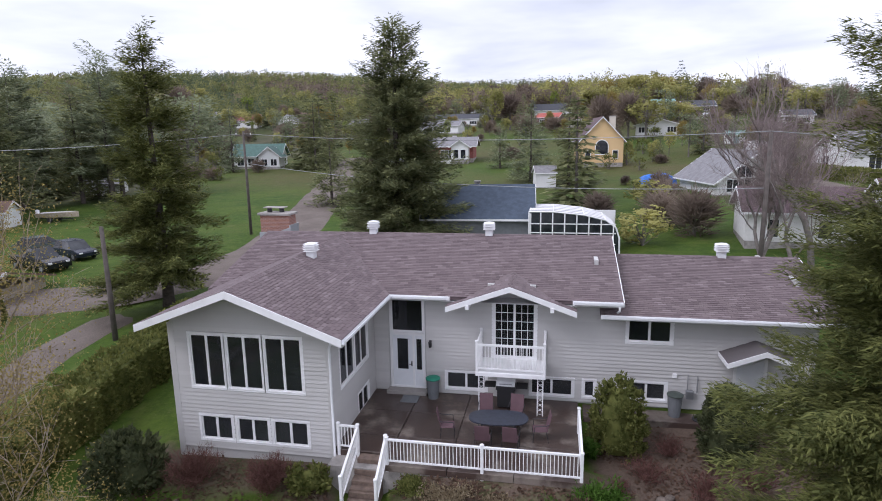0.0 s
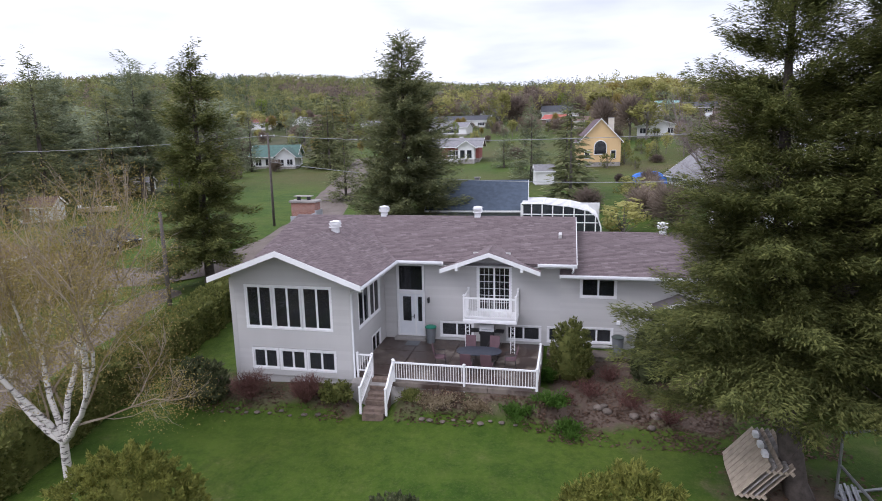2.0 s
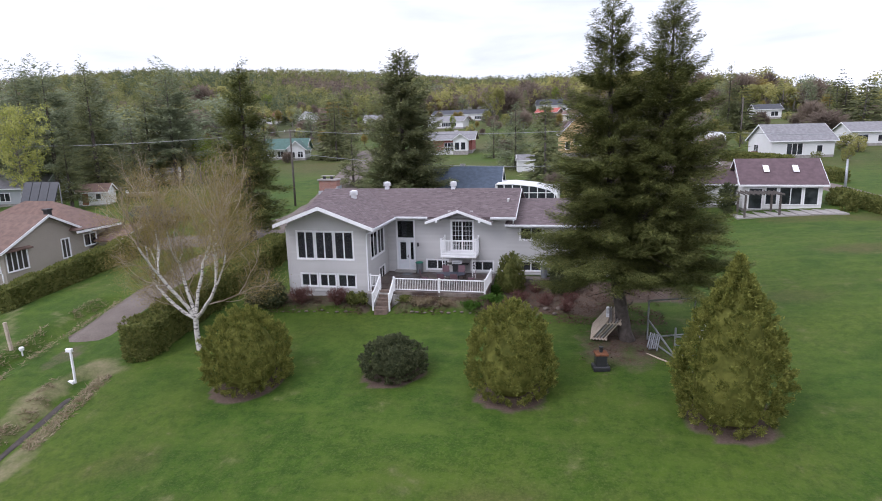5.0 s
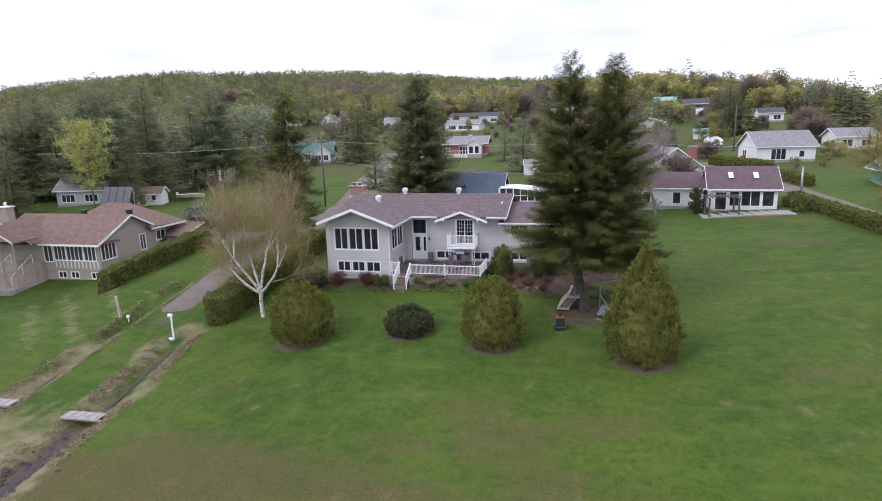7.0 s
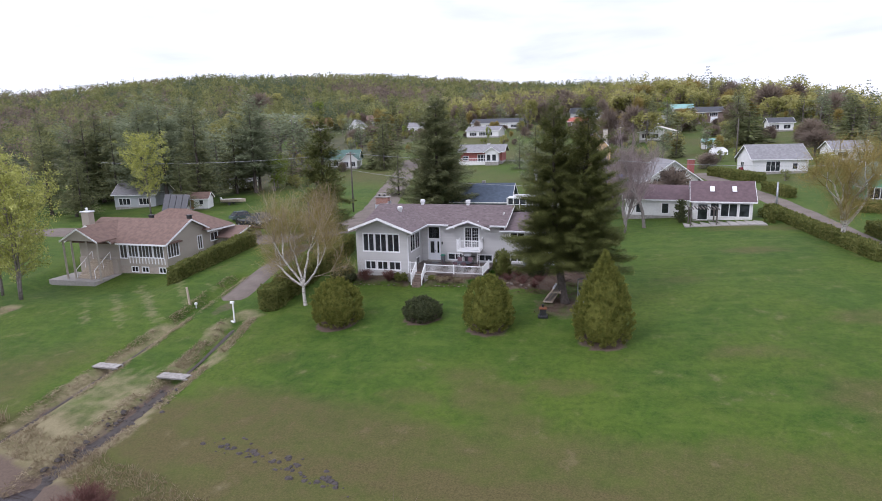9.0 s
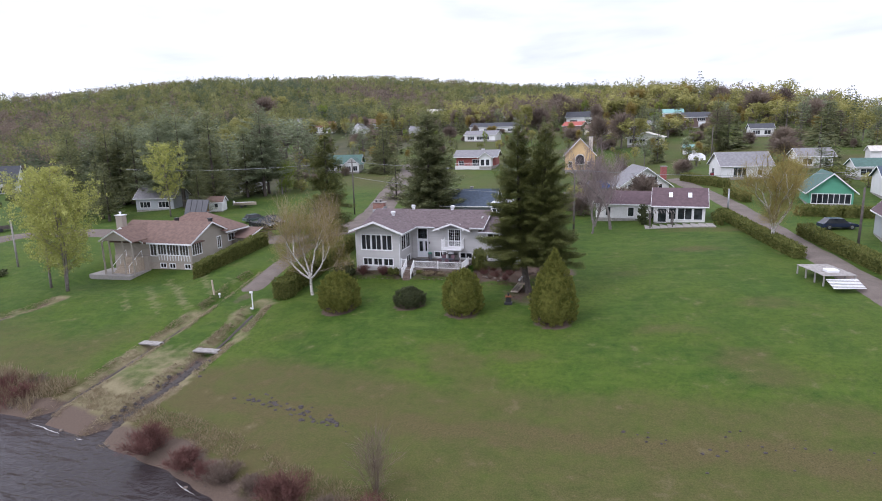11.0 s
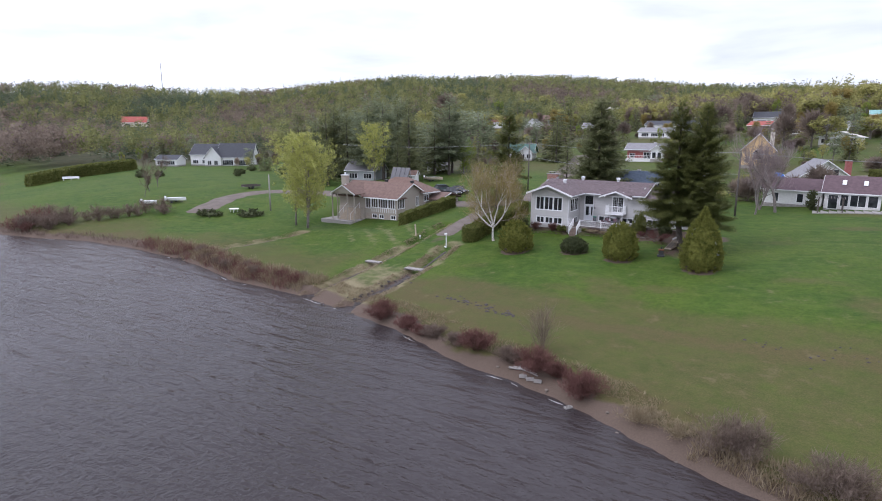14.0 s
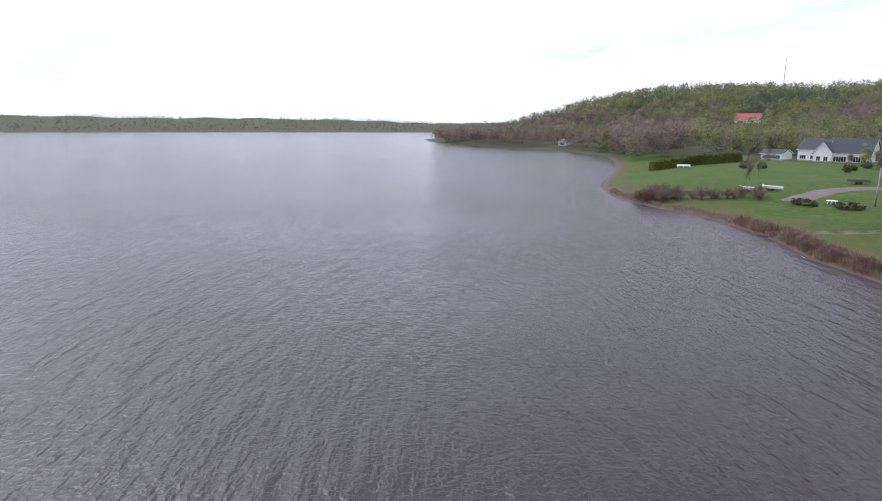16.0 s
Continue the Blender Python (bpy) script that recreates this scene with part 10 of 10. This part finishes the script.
def clod(x, y, r):
    k = 7
    z = g(x, y)
    ring = [(x + r * rs.uniform(0.6, 1.2) * math.cos(6.283 * i / k), y + 0.7 * r * rs.uniform(0.6, 1.2) * math.sin(6.283 * i / k), z - 0.03) for i in range(k)]
    top = [(x + (a - x) * 0.55, y + (b - y) * 0.55, z + r * rs.uniform(0.15, 0.4)) for a, b, _ in ring]
    clods.add(ring + top, [(i, (i + 1) % k, k + (i + 1) % k, k + i) for i in range(k)] + [tuple(range(k, 2 * k))])


for i in range(80):
    t = rs.uniform()
    clod(-3.6 + 10.8 * t + rs.normal(0, 0.5), -28.6 - 2.9 * t + rs.normal(0, 0.35), rs.uniform(0.08, 0.32))
for i in range(190):
    t = rs.uniform(0.15, 1.0)
    clod(-12.2 + 0.2 * t + rs.normal(0, 0.55), -36.0 + 13.4 * t, rs.uniform(0.08, 0.34))
for i in range(36):
    clod(rs.uniform(26, 44), -30 + rs.normal(0, 1.1), rs.uniform(0.06, 0.2))
tagged(clods.part("turf_clod_scatter", MATS["wet_soil"]), "dark wet turf clods thrown up on the lawn", "clods", kind="stuff")

# last year's leaves on the garden beds and under the big spruce
rs = np.random.RandomState(41)
P = []
for x0, x1, y0, y1, k in ((8.9, 19.5, -2.6, 4.4, 9000), (-7.6, 0.2, -2.3, -0.1, 2600), (2.4, 8.8, -2.2, -0.8, 1800), (14.4, 19.6, -7.6, -3.4, 900)):
    q = np.c_[rs.uniform(x0, x1, k), rs.uniform(y0, y1, k)]
    q = q[wob(q[:, 0], q[:, 1], 1.3, 2.0) + 0.8 * rs.uniform(0, 1, k) > 0.25]
    P.append(np.c_[q, ground(q[:, 0], q[:, 1]) + 0.015])
P = np.concatenate(P)
D = unit(rs.normal(0, 1, P.shape) * (1, 1, 0.25))
side = unit(np.c_[-D[:, 1], D[:, 0], rs.normal(0, 0.3, len(D))])
tagged(blades("leaf_litter", P, D, side, rs.uniform(0.08, 0.2, len(P)), 0.10, MATS["litter"]), "brown fallen leaves on the flower beds", "leaves", kind="stuff")
